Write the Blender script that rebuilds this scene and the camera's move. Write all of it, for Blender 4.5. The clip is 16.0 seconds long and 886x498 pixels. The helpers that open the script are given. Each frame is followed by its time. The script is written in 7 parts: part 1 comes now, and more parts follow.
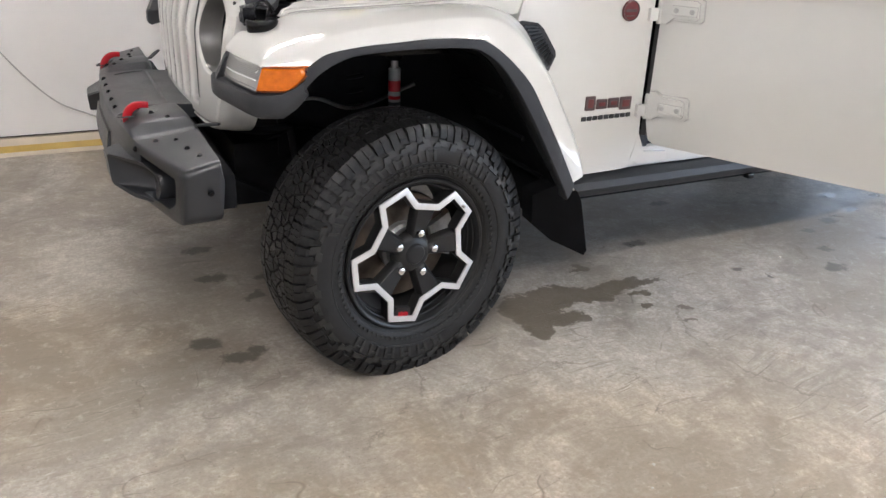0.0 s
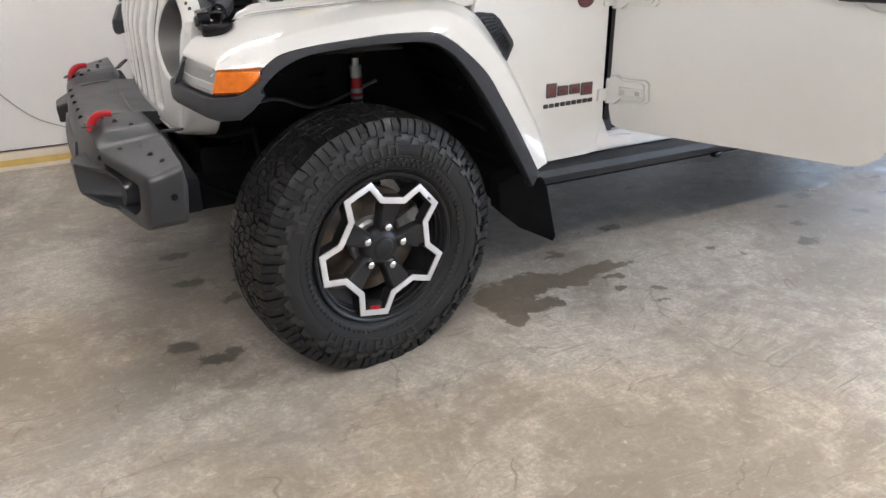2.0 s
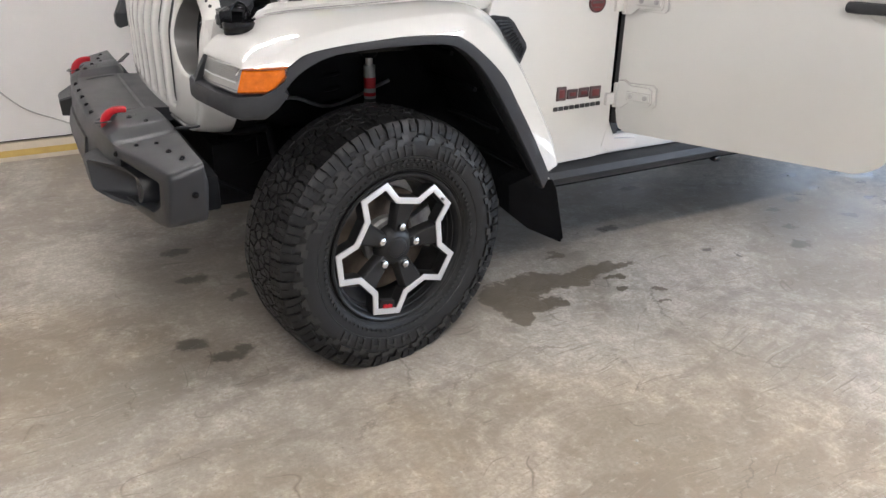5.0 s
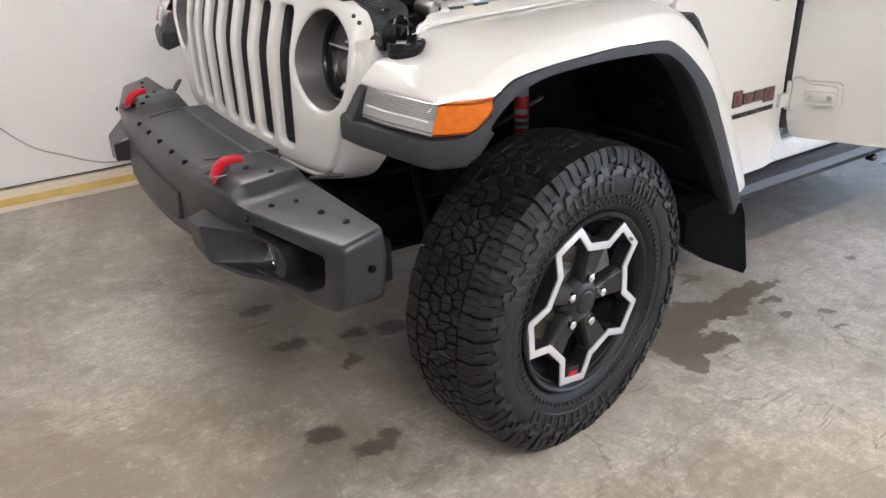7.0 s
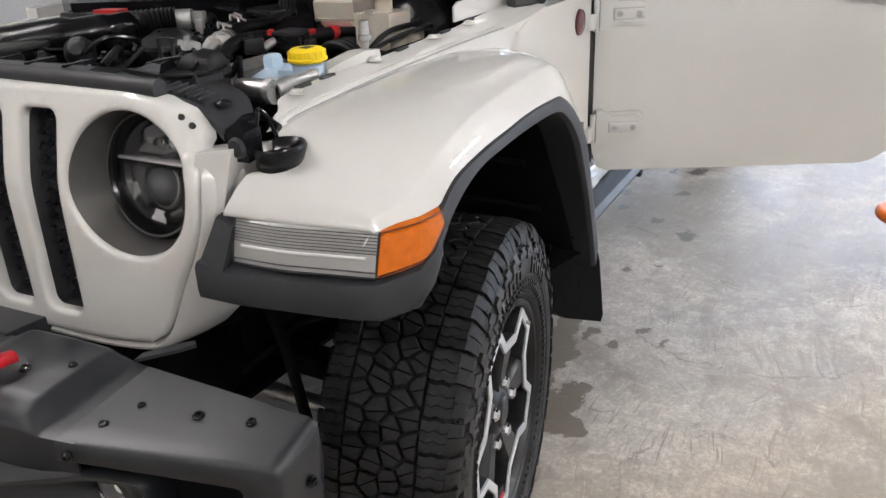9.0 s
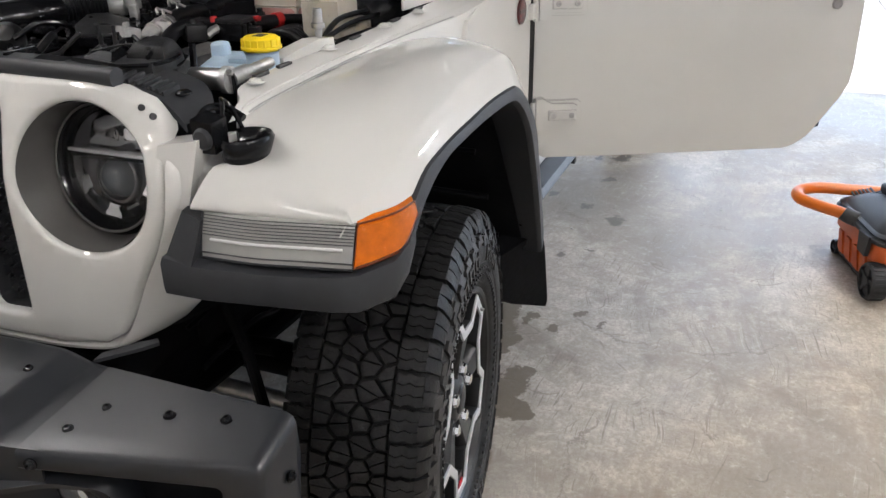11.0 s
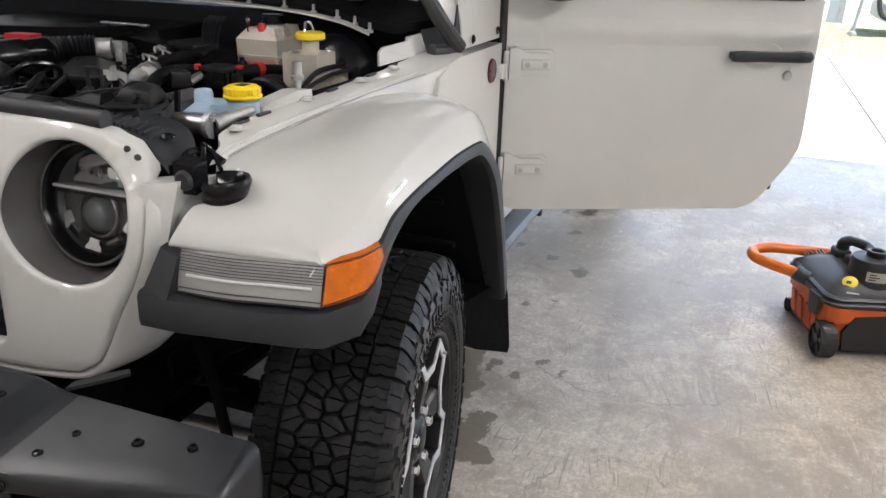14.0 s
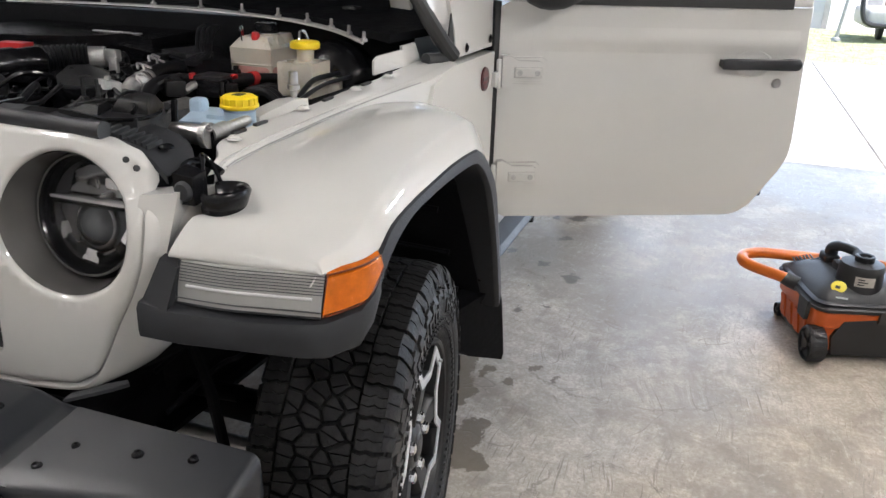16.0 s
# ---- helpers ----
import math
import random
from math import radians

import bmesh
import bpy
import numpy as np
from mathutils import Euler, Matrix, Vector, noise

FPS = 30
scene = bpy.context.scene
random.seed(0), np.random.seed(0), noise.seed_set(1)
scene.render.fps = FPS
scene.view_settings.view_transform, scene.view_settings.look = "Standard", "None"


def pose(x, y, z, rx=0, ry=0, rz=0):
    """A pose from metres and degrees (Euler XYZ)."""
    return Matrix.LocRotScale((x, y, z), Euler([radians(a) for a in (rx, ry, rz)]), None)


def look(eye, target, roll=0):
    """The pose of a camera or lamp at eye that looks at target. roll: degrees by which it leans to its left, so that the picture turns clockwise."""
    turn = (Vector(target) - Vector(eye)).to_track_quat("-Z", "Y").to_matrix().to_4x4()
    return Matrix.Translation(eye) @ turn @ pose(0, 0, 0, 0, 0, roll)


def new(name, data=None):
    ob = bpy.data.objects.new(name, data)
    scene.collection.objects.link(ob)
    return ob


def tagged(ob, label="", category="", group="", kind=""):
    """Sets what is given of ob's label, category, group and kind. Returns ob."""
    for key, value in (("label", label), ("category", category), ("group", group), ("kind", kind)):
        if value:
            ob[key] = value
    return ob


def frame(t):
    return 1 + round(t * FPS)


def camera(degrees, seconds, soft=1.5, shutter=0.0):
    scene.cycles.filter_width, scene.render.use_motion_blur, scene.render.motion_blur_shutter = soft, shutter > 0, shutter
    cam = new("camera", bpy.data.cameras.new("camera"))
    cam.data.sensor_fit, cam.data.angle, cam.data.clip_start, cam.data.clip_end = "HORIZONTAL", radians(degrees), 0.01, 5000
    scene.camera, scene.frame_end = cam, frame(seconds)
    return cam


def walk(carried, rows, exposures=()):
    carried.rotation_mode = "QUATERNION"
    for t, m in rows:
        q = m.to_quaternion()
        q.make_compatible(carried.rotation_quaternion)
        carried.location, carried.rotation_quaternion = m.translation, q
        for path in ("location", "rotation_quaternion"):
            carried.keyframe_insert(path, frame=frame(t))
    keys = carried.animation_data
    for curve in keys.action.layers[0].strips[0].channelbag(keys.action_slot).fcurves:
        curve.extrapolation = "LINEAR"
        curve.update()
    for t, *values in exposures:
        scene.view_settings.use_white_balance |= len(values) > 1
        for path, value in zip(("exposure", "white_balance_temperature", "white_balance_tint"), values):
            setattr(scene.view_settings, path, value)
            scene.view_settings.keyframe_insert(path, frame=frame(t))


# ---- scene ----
cam = camera(59.5, 16.0)
EXPOSURES = [(0, 1.25, 6200, 14), (5.5, 1.24, 6200, 14), (7, 1.42, 6200, 14), (8, 1.34, 6200, 14), (8.7, 1.2, 6200, 14), (11, 1.01, 6200, 13), (16, 0.975, 6200, 13)]
PATH = [
    (0, (-0.896, -1.98, 1.361), (-0.066, -0.349, 0.555), 2.4),
    (0.5, (-0.869, -2.017, 1.372), (0.025, -0.4, 0.608), 3.0),
    (1, (-0.818, -2.052, 1.374), (0.058, -0.419, 0.621), -0.8),
    (1.5, (-0.836, -2.063, 1.366), (0.012, -0.425, 0.592), -0.9),
    (2, (-0.833, -2.049, 1.36), (0.004, -0.425, 0.546), -0.4),
    (2.5, (-0.845, -2.03, 1.341), (-0.012, -0.427, 0.483), 0.4),
    (3, (-0.842, -2.029, 1.343), (-0.046, -0.432, 0.439), -0.2),
    (5.5, (-1.011, -1.983, 1.386), (-0.103, -0.391, 0.584), 1.2),
    (6, (-1.073, -1.837, 1.377), (-0.23, -0.21, 0.576), 0.4),
    (6.5, (-1.122, -1.531, 1.369), (-0.307, 0.094, 0.536), -2.5),
    (7, (-1.233, -1.278, 1.361), (-0.246, 0.241, 0.514), -1.7),
    (7.5, (-1.37, -1.054, 1.401), (-0.159, 0.32, 0.597), 0.0),
    (8, (-1.297, -0.87, 1.39), (0.023, 0.422, 0.622), -3.9),
    (8.5, (-1.233, -0.656, 1.379), (0.279, 0.394, 0.597), -3.5),
    (11, (-1.27, -0.518, 1.386), (0.405, 0.171, 0.539), -1.1),
    (11.5, (-1.308, -0.535, 1.373), (0.379, 0.118, 0.52), 1.1),
    (12, (-1.336, -0.558, 1.402), (0.384, 0.073, 0.6), 2.2),
    (12.5, (-1.342, -0.537, 1.407), (0.398, 0.091, 0.646), 3.8),
    (13, (-1.342, -0.534, 1.407), (0.388, 0.141, 0.665), 3.3),
    (13.5, (-1.324, -0.568, 1.414), (0.423, 0.082, 0.688), 1.8),
    (14, (-1.331, -0.554, 1.41), (0.417, 0.084, 0.677), 1.7),
    (14.5, (-1.335, -0.551, 1.415), (0.405, 0.106, 0.679), 1.3),
    (15, (-1.334, -0.544, 1.423), (0.408, 0.109, 0.689), 1.3),
    (15.5, (-1.326, -0.555, 1.416), (0.434, 0.063, 0.693), 1.7),
    (16, (-1.34, -0.539, 1.418), (0.423, 0.072, 0.698), 1.8),
]
walk(cam, [(t, look(eye, target, roll)) for t, eye, target, roll in PATH], EXPOSURES)

# ---------------------------------------------------------------- light
SUN_EL, SUN_AZ = radians(62), radians(-91)          # height, and bearing from +x towards +y
world = bpy.data.worlds.new("daylight")
scene.world = world
world.use_nodes = True
wn = world.node_tree
sky = wn.nodes.new("ShaderNodeTexSky")
sky.sky_type, sky.sun_disc = "NISHITA", False
sky.sun_elevation, sky.sun_rotation = SUN_EL, radians(90) - SUN_AZ
wn.links.new(sky.outputs[0], wn.nodes["Background"].inputs[0])
wn.nodes["Background"].inputs[1].default_value = 0.15
sun = new("sun", bpy.data.lights.new("sun", "SUN"))
sun.data.energy, sun.data.angle, sun.data.color = 4.5, radians(0.53), (1.0, 0.95, 0.88)
sun.matrix_world = look((math.cos(SUN_EL) * math.cos(SUN_AZ) * 20, math.cos(SUN_EL) * math.sin(SUN_AZ) * 20, math.sin(SUN_EL) * 20), (0, 0, 0))
# daylight through the open garage door
GATE_X, GATE_LO, GATE_HI, GATE_Z = 4.78, -5.2, 2.35, 2.2
gate = new("daylight_in_gate", bpy.data.lights.new("daylight_in_gate", "AREA"))
gate.data.shape, gate.data.size, gate.data.size_y = "RECTANGLE", GATE_HI - GATE_LO - .1, GATE_Z - .1
gate.data.energy, gate.data.color = 95.0, (0.70, 0.835, 1.0)
gate.matrix_world = look((GATE_X + .12, (GATE_LO + GATE_HI) / 2, GATE_Z / 2), (0, (GATE_LO + GATE_HI) / 2, GATE_Z / 2 - .3))

# ---------------------------------------------------------------- materials
def material(name, color, rough=.5, metal=0.0, vary=.12, scale=6.0, bump=.0, bscale=90.0, coat=0.0, rvary=.12, alpha=1.0, transmit=0.0, emit=0.0, per=0.0, spec=.5):
    m = bpy.data.materials.new(name)
    m.use_nodes = True
    nt = m.node_tree
    b = nt.nodes["Principled BSDF"]
    tc = nt.nodes.new("ShaderNodeTexCoord")
    n1 = nt.nodes.new("ShaderNodeTexNoise")
    n1.inputs["Scale"].default_value, n1.inputs["Detail"].default_value, n1.inputs["Roughness"].default_value = scale, 6, .62
    nt.links.new(tc.outputs["Object"], n1.inputs["Vector"])
    ramp = nt.nodes.new("ShaderNodeValToRGB")
    ramp.color_ramp.elements[0].position, ramp.color_ramp.elements[1].position = .3, .7
    ramp.color_ramp.elements[0].color = (*[c * (1 - vary) for c in color], 1)
    ramp.color_ramp.elements[1].color = (*[min(1, c * (1 + vary)) for c in color], 1)
    nt.links.new(n1.outputs["Fac"], ramp.inputs[0])
    out = ramp.outputs[0]
    if per:
        info = nt.nodes.new("ShaderNodeObjectInfo")
        hsv = nt.nodes.new("ShaderNodeHueSaturation")
        mr = nt.nodes.new("ShaderNodeMapRange")
        mr.inputs["To Min"].default_value, mr.inputs["To Max"].default_value = 1 - per, 1 + per
        nt.links.new(info.outputs["Random"], mr.inputs[0])
        nt.links.new(mr.outputs[0], hsv.inputs["Value"])
        nt.links.new(out, hsv.inputs["Color"])
        out = hsv.outputs[0]
    nt.links.new(out, b.inputs["Base Color"])
    n2 = nt.nodes.new("ShaderNodeTexNoise")
    n2.inputs["Scale"].default_value, n2.inputs["Detail"].default_value = bscale, 4
    nt.links.new(tc.outputs["Object"], n2.inputs["Vector"])
    rr = nt.nodes.new("ShaderNodeMapRange")
    rr.inputs["From Min"].default_value, rr.inputs["From Max"].default_value = .3, .7
    rr.inputs["To Min"].default_value, rr.inputs["To Max"].default_value = max(.02, rough * (1 - rvary)), min(1, rough * (1 + rvary))
    nt.links.new(n1.outputs["Fac"], rr.inputs[0])
    nt.links.new(rr.outputs[0], b.inputs["Roughness"])
    if bump:
        bp = nt.nodes.new("ShaderNodeBump")
        bp.inputs["Strength"].default_value, bp.inputs["Distance"].default_value = bump, .004
        nt.links.new(n2.outputs["Fac"], bp.inputs["Height"])
        nt.links.new(bp.outputs[0], b.inputs["Normal"])
    b.inputs["Metallic"].default_value = metal
    b.inputs["Specular IOR Level"].default_value = spec
    b.inputs["Coat Weight"].default_value, b.inputs["Coat Roughness"].default_value = coat, .03
    b.inputs["Alpha"].default_value, b.inputs["Transmission Weight"].default_value = alpha, transmit
    if emit:
        b.inputs["Emission Color"].default_value, b.inputs["Emission Strength"].default_value = (*color, 1), emit
    return m


PAINT = material("white_car_paint", (.62, .61, .58), .5, vary=.02, scale=2, coat=1.0, spec=.2)
PAINT.node_tree.nodes["Principled BSDF"].inputs["Coat IOR"].default_value = 1.8
PAINT.node_tree.nodes["Principled BSDF"].inputs["Coat Roughness"].default_value = .012
TRIM = material("black_textured_plastic", (.027, .028, .031), .48, vary=.18, scale=14, bump=.15, bscale=700, spec=.32)
BUMPER = material("grey_moulded_bumper_plastic", (.0115, .0131, .0165), .37, vary=.16, scale=9, bump=.10, bscale=600, spec=.66)
LINER = material("black_wheel_liner", (.0058, .0060, .0070), .6, vary=.4, scale=18, bump=.3, bscale=60, spec=.08)
# grey for the shadow lines drawn round the hinges
HINGESHADE = material("grey_hinge_shade", (.42, .41, .39), .6)
RUBBER = material("tyre_rubber", (.0145, .0141, .0138), .52, vary=.3, scale=22, bump=.25, bscale=260, rvary=.25, spec=.28)
# grooves and tread: the tyre's rubber, darkened for the shade they lie in
GROOVE = material("shaded_tread_groove", (.008, .008, .008), .7, vary=.4, scale=30, spec=.1)
TREAD = material("shaded_tread_rubber", (.0078, .0077, .0078), .46, vary=.6, scale=25, bump=.35, bscale=170, rvary=.35, spec=.32)
# raised marks: a lighter copy of it, for the gloss they catch
RUBBER_TXT = material("raised_tyre_rubber", (.023, .022, .021), .42, vary=.2, scale=30, bump=.15, bscale=300, spec=.4)
RIMBLACK = material("satin_black_wheel_paint", (.0115, .0115, .012), .36, vary=.25, scale=12, spec=.35)
MACHINED = material("machined_aluminium", (.80, .80, .81), .36, metal=.7, vary=.03, scale=30)
CHROME = material("chrome", (.85, .85, .86), .1, metal=1, vary=.05)
STEEL = material("brushed_steel", (.45, .44, .43), .35, metal=.9, vary=.2, scale=25, bump=.1)
CASTING = material("cast_aluminium", (.42, .42, .41), .45, metal=.7, vary=.25, scale=40, bump=.4, bscale=200)
ROUGHCAST = material("dark_rough_casting", (.12, .115, .11), .5, metal=.4, vary=.4, scale=60, bump=.6, bscale=150)
DISC = material("brake_disc_iron", (.16, .13, .105), .4, metal=.8, vary=.3, scale=20)
HOOKRED = material("red_powder_coat", (.46, .006, .014), .38, vary=.1, scale=20, coat=.25, spec=.3)
REDPLASTIC = material("red_plastic", (.5, .02, .02), .4, vary=.15, scale=20)
BADGERED = material("dark_red_badge", (.12, .016, .018), .35, vary=.2, scale=60, coat=.4)
BADGEGREY = material("dark_badge_lettering", (.07, .045, .045), .35, vary=.2, scale=40, coat=.3)
AMBER = material("amber_lens", (.52, .118, .003), .25, vary=.18, scale=60, coat=.3, spec=.3, bump=.2, bscale=350)
LENS = material("clear_lamp_lens", (.33, .325, .31), .22, vary=.03, scale=26, coat=.7, rvary=.0)
REFLECTOR = material("lamp_reflector", (.8, .8, .8), .12, metal=1, vary=.1, scale=30)
WHITELENS = material("white_lamp_diffuser", (.85, .85, .85), .3)
DAMPERWHITE = material("silver_damper_enamel", (.34, .34, .345), .3, vary=.06)
SMOKED = material("smoked_chrome", (.22, .22, .225), .2, metal=.8, vary=.15, scale=30)
SHROUD = material("grey_lamp_moulding", (.05, .05, .053), .3, vary=.15, scale=20)
PROJECTOR = material("projector_glass", (.10, .105, .11), .05, vary=.2, scale=20, coat=1.0)
LAMPBAR = material("pale_light_bar", (.62, .62, .62), .2, vary=.05, coat=.6)
AMBERDARK = material("dark_amber_border", (.16, .03, .004), .35, vary=.1)


def clear_glass():
    """A thin clear cover: seen through, with a sheen."""
    m = bpy.data.materials.new("clear_lamp_glass")
    m.use_nodes = True
    nt = m.node_tree
    nt.nodes.remove(nt.nodes["Principled BSDF"])
    a, c, mx, fr = (nt.nodes.new(k) for k in ("ShaderNodeBsdfTransparent", "ShaderNodeBsdfGlossy", "ShaderNodeMixShader", "ShaderNodeFresnel"))
    c.inputs["Roughness"].default_value, fr.inputs["IOR"].default_value = .02, 1.45
    for k, src in ((0, fr), (1, a), (2, c)):
        nt.links.new(src.outputs[0], mx.inputs[k])
    nt.links.new(mx.outputs[0], nt.nodes["Material Output"].inputs[0])
    return m


GLASSY = clear_glass()
DARKGLASS = material("dark_glass", (.012, .013, .015), .06, vary=.1, coat=.5)
BEZEL = material("grey_lamp_bezel", (.085, .081, .077), .4, vary=.1, scale=12, bump=.05)
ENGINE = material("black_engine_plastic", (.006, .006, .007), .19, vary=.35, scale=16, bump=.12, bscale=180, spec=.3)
ENGINE_B = material("grey_engine_plastic", (.018, .018, .019), .33, vary=.3, scale=20, bump=.2, bscale=240, spec=.25)
HOSE = material("rubber_hose", (.006, .006, .007), .40, vary=.3, scale=30, bump=.15, spec=.25)
YELLOW = material("yellow_cap_plastic", (.85, .62, .01), .38, vary=.08, scale=20)
TANK = material("translucent_white_tank", (.52, .475, .40), .30, vary=.08, scale=9, bump=.05)
TANK.node_tree.nodes["Principled BSDF"].inputs["Subsurface Weight"].default_value = .3
TANK.node_tree.nodes["Principled BSDF"].inputs["Subsurface Radius"].default_value = (.02, .015, .01)
PINK = material("pink_coolant", (.46, .24, .21), .4, vary=.2, scale=12)
BLUE = material("blue_washer_tank", (.42, .54, .66), .35, vary=.18, scale=12)
WALLPAINT = material("white_wall_paint", (.80, .775, .755), .6, vary=.035, scale=1.6, bump=.06, bscale=120)
CEILPAINT = material("dark_ceiling_grey", (.36, .35, .34), .7, vary=.03, scale=1.5, bump=.1, bscale=150)
SKIRT = material("cream_skirting_paint", (.62, .53, .40), .55, vary=.1, scale=6, bump=.15, bscale=80)
SKIRTYEL = material("yellow_ochre_strip", (.52, .34, .07), .5, vary=.15, scale=9, bump=.1)
CABLE = material("grey_cable", (.42, .40, .38), .5)
ORANGE = material("orange_vacuum_plastic", (.56, .095, .010), .42, vary=.08, scale=10, bump=.06, bscale=250)
ORANGEHOSE = material("orange_vacuum_hose", (.66, .15, .012), .35, vary=.08, scale=14)
VACGREY = material("charcoal_vacuum_plastic", (.022, .022, .023), .48, vary=.15, scale=12, bump=.1, bscale=300)
VACDARK = material("dark_vacuum_plastic", (.015, .015, .016), .45, vary=.2, scale=12, bump=.1, bscale=300)
STICKER = material("yellow_warning_sticker", (.75, .62, .06), .45, vary=.08, scale=20)
PAPER = material("grey_label_paper", (.48, .45, .40), .6, vary=.12, scale=60)
INK = material("printing_ink", (.03, .03, .03), .6)
PALEINK = material("pale_print", (.5, .5, .5), .5)
DRIVE = material("sunlit_driveway_concrete", (.60, .58, .54), .8, vary=.12, scale=3, bump=.3, bscale=60)
GRASS = material("lawn_grass", (.42, .44, .25), .9, vary=.45, scale=5, bump=.8, bscale=40)
SIDING = material("pale_house_siding", (.72, .74, .73), .7, vary=.06, scale=3, bump=.1)
POSTM = material("galvanised_post", (.5, .5, .49), .5, metal=.3, vary=.1)
TUBM = material("pale_plastic", (.6, .58, .55), .5)
JOINTGREY = material("grey_panel_gap", (.30, .295, .285), .6)
DARKM = material("dark_rubber_strip", (.03, .03, .03), .6)
BROWN = material("brown_board", (.35, .22, .14), .7)
GLOW = material("lamp_tube", (1.0, .962, .895), .5, vary=.0, emit=82.0)
# weaker tubes, their strengths set only to balance the light
GLOWDIM = material("dim_lamp_tube", (1.0, .962, .895), .5, vary=.0, emit=29.0)
GLOWLOW = material("nose_fill_tube", (1.0, .962, .895), .5, vary=.0, emit=13.0)
GLOWMID = material("floor_fill_tube", (1.0, .962, .895), .5, vary=.0, emit=79.0)


def floor_material():
    """Worn, mottled concrete with water marks, oil spots and scuffs."""
    m = bpy.data.materials.new("worn_garage_concrete")
    m.use_nodes = True
    nt = m.node_tree
    N, L = nt.nodes.new, nt.links.new
    b = nt.nodes["Principled BSDF"]
    geo = N("ShaderNodeNewGeometry")
    pos = geo.outputs["Position"]

    def noise_tex(scale, detail=6, rough=.6, dist=0.0, vec=None):
        n = N("ShaderNodeTexNoise")
        n.inputs["Scale"].default_value, n.inputs["Detail"].default_value = scale, detail
        n.inputs["Roughness"].default_value, n.inputs["Distortion"].default_value = rough, dist
        L(vec or pos, n.inputs["Vector"])
        return n.outputs["Fac"]

    def rng(src, a, c, lo, hi, smooth=False):
        r = N("ShaderNodeMapRange")
        r.interpolation_type = "SMOOTHSTEP" if smooth else "LINEAR"
        for k, v in zip(("From Min", "From Max", "To Min", "To Max"), (a, c, lo, hi)):
            r.inputs[k].default_value = v
        L(src, r.inputs[0])
        return r.outputs[0]

    def mixc(fac, a, c, mode="MIX"):
        x = N("ShaderNodeMix")
        x.data_type, x.blend_type = "RGBA", mode
        if isinstance(fac, float):
            x.inputs[0].default_value = fac
        else:
            L(fac, x.inputs[0])
        for k, v in ((6, a), (7, c)):
            if isinstance(v, tuple):
                x.inputs[k].default_value = (*v, 1)
            else:
                L(v, x.inputs[k])
        return x.outputs[2]

    def op(kind, a, c):
        x = N("ShaderNodeMath")
        x.operation = kind
        for k, v in ((0, a), (1, c)):
            if isinstance(v, (int, float)):
                x.inputs[k].default_value = v
            else:
                L(v, x.inputs[k])
        return x.outputs[0]

    big = noise_tex(.9, 5, .6, .6)
    mid = noise_tex(4.2, 8, .68, .9)
    fine = noise_tex(38, 6, .7)
    col = mixc(rng(big, .36, .64, 0, 1, True), (.395, .350, .293), (.635, .590, .525))
    col = mixc(rng(noise_tex(.62, 6, .62, 1.3), .50, .57, 0, .62, True), col, (.47, .385, .285))
    col = mixc(rng(noise_tex(1.7, 9, .66, .7), .52, .60, 0, .62, True), col, (.255, .22, .18))
    smear = N("ShaderNodeMapping")
    smear.inputs["Rotation"].default_value, smear.inputs["Scale"].default_value = (0, 0, .5), (.6, 2.2, 1)
    L(pos, smear.inputs["Vector"])
    col = mixc(rng(noise_tex(1.5, 9, .68, 1.4, smear.outputs[0]), .53, .63, 0, .55, True), col, (.22, .19, .155))
    col = mixc(rng(noise_tex(3.1, 10, .74, .4), .54, .63, 0, .62, True), col, (.215, .195, .17))
    col = mixc(rng(noise_tex(2.2, 10, .72, .8), .55, .64, 0, .55, True), col, (.73, .69, .62))
    col = mixc(rng(mid, .50, .62, 0, .65, True), col, (.70, .645, .565))
    col = mixc(rng(mid, .34, .47, .5, 0, True), col, (.30, .25, .195))
    col = mixc(rng(noise_tex(11, 8, .72, .5), .36, .62, .28, 0, True), col, (.27, .225, .175))
    col = mixc(rng(fine, .34, .66, .30, 0), col, (.29, .245, .195))

    cloud = noise_tex(.75, 7, .6, 1.0)
    col = mixc(rng(cloud, .50, .60, 0, .58, True), col, (.235, .205, .17))
    col = mixc(rng(cloud, .47, .38, 0, .50, True), col, (.70, .655, .58))

    def hairline(scale, width, seed):
        mp = N("ShaderNodeMapping")
        mp.inputs["Location"].default_value = (seed, seed * .7, 0)
        L(pos, mp.inputs["Vector"])
        return rng(op("ABSOLUTE", op("SUBTRACT", noise_tex(scale, 3, .45, .5, mp.outputs[0]), .5), 0), 0, width, 1, 0)
    # scuffs: short scratches in many directions, gathered in patches, and long hairlines
    def scratches(angle, stretch, scale, lo, hi, seed):
        mp = N("ShaderNodeMapping")
        mp.inputs["Rotation"].default_value, mp.inputs["Scale"].default_value, mp.inputs["Location"].default_value = (0, 0, angle), (1, stretch, 1), (seed, seed * 1.7, 0)
        wob = N("ShaderNodeTexNoise")
        wob.inputs["Scale"].default_value = 1.3
        L(pos, wob.inputs["Vector"])
        ad = N("ShaderNodeVectorMath")
        ad.operation = "MULTIPLY_ADD"
        L(wob.outputs["Color"], ad.inputs[0])
        ad.inputs[1].default_value = (.35, .35, 0)
        L(pos, ad.inputs[2])
        L(ad.outputs[0], mp.inputs["Vector"])
        return rng(noise_tex(scale, 3, .5, .1, mp.outputs[0]), lo, hi, 0, 1)

    patch = rng(noise_tex(2.3, 4, .6), .45, .62, 0, 1, True)
    dark = op("MAXIMUM", scratches(.4, 22, 3.2, .655, .70, 1), op("MAXIMUM", scratches(1.35, 26, 3.6, .66, .71, 5), scratches(-.5, 24, 3.0, .665, .71, 9)))
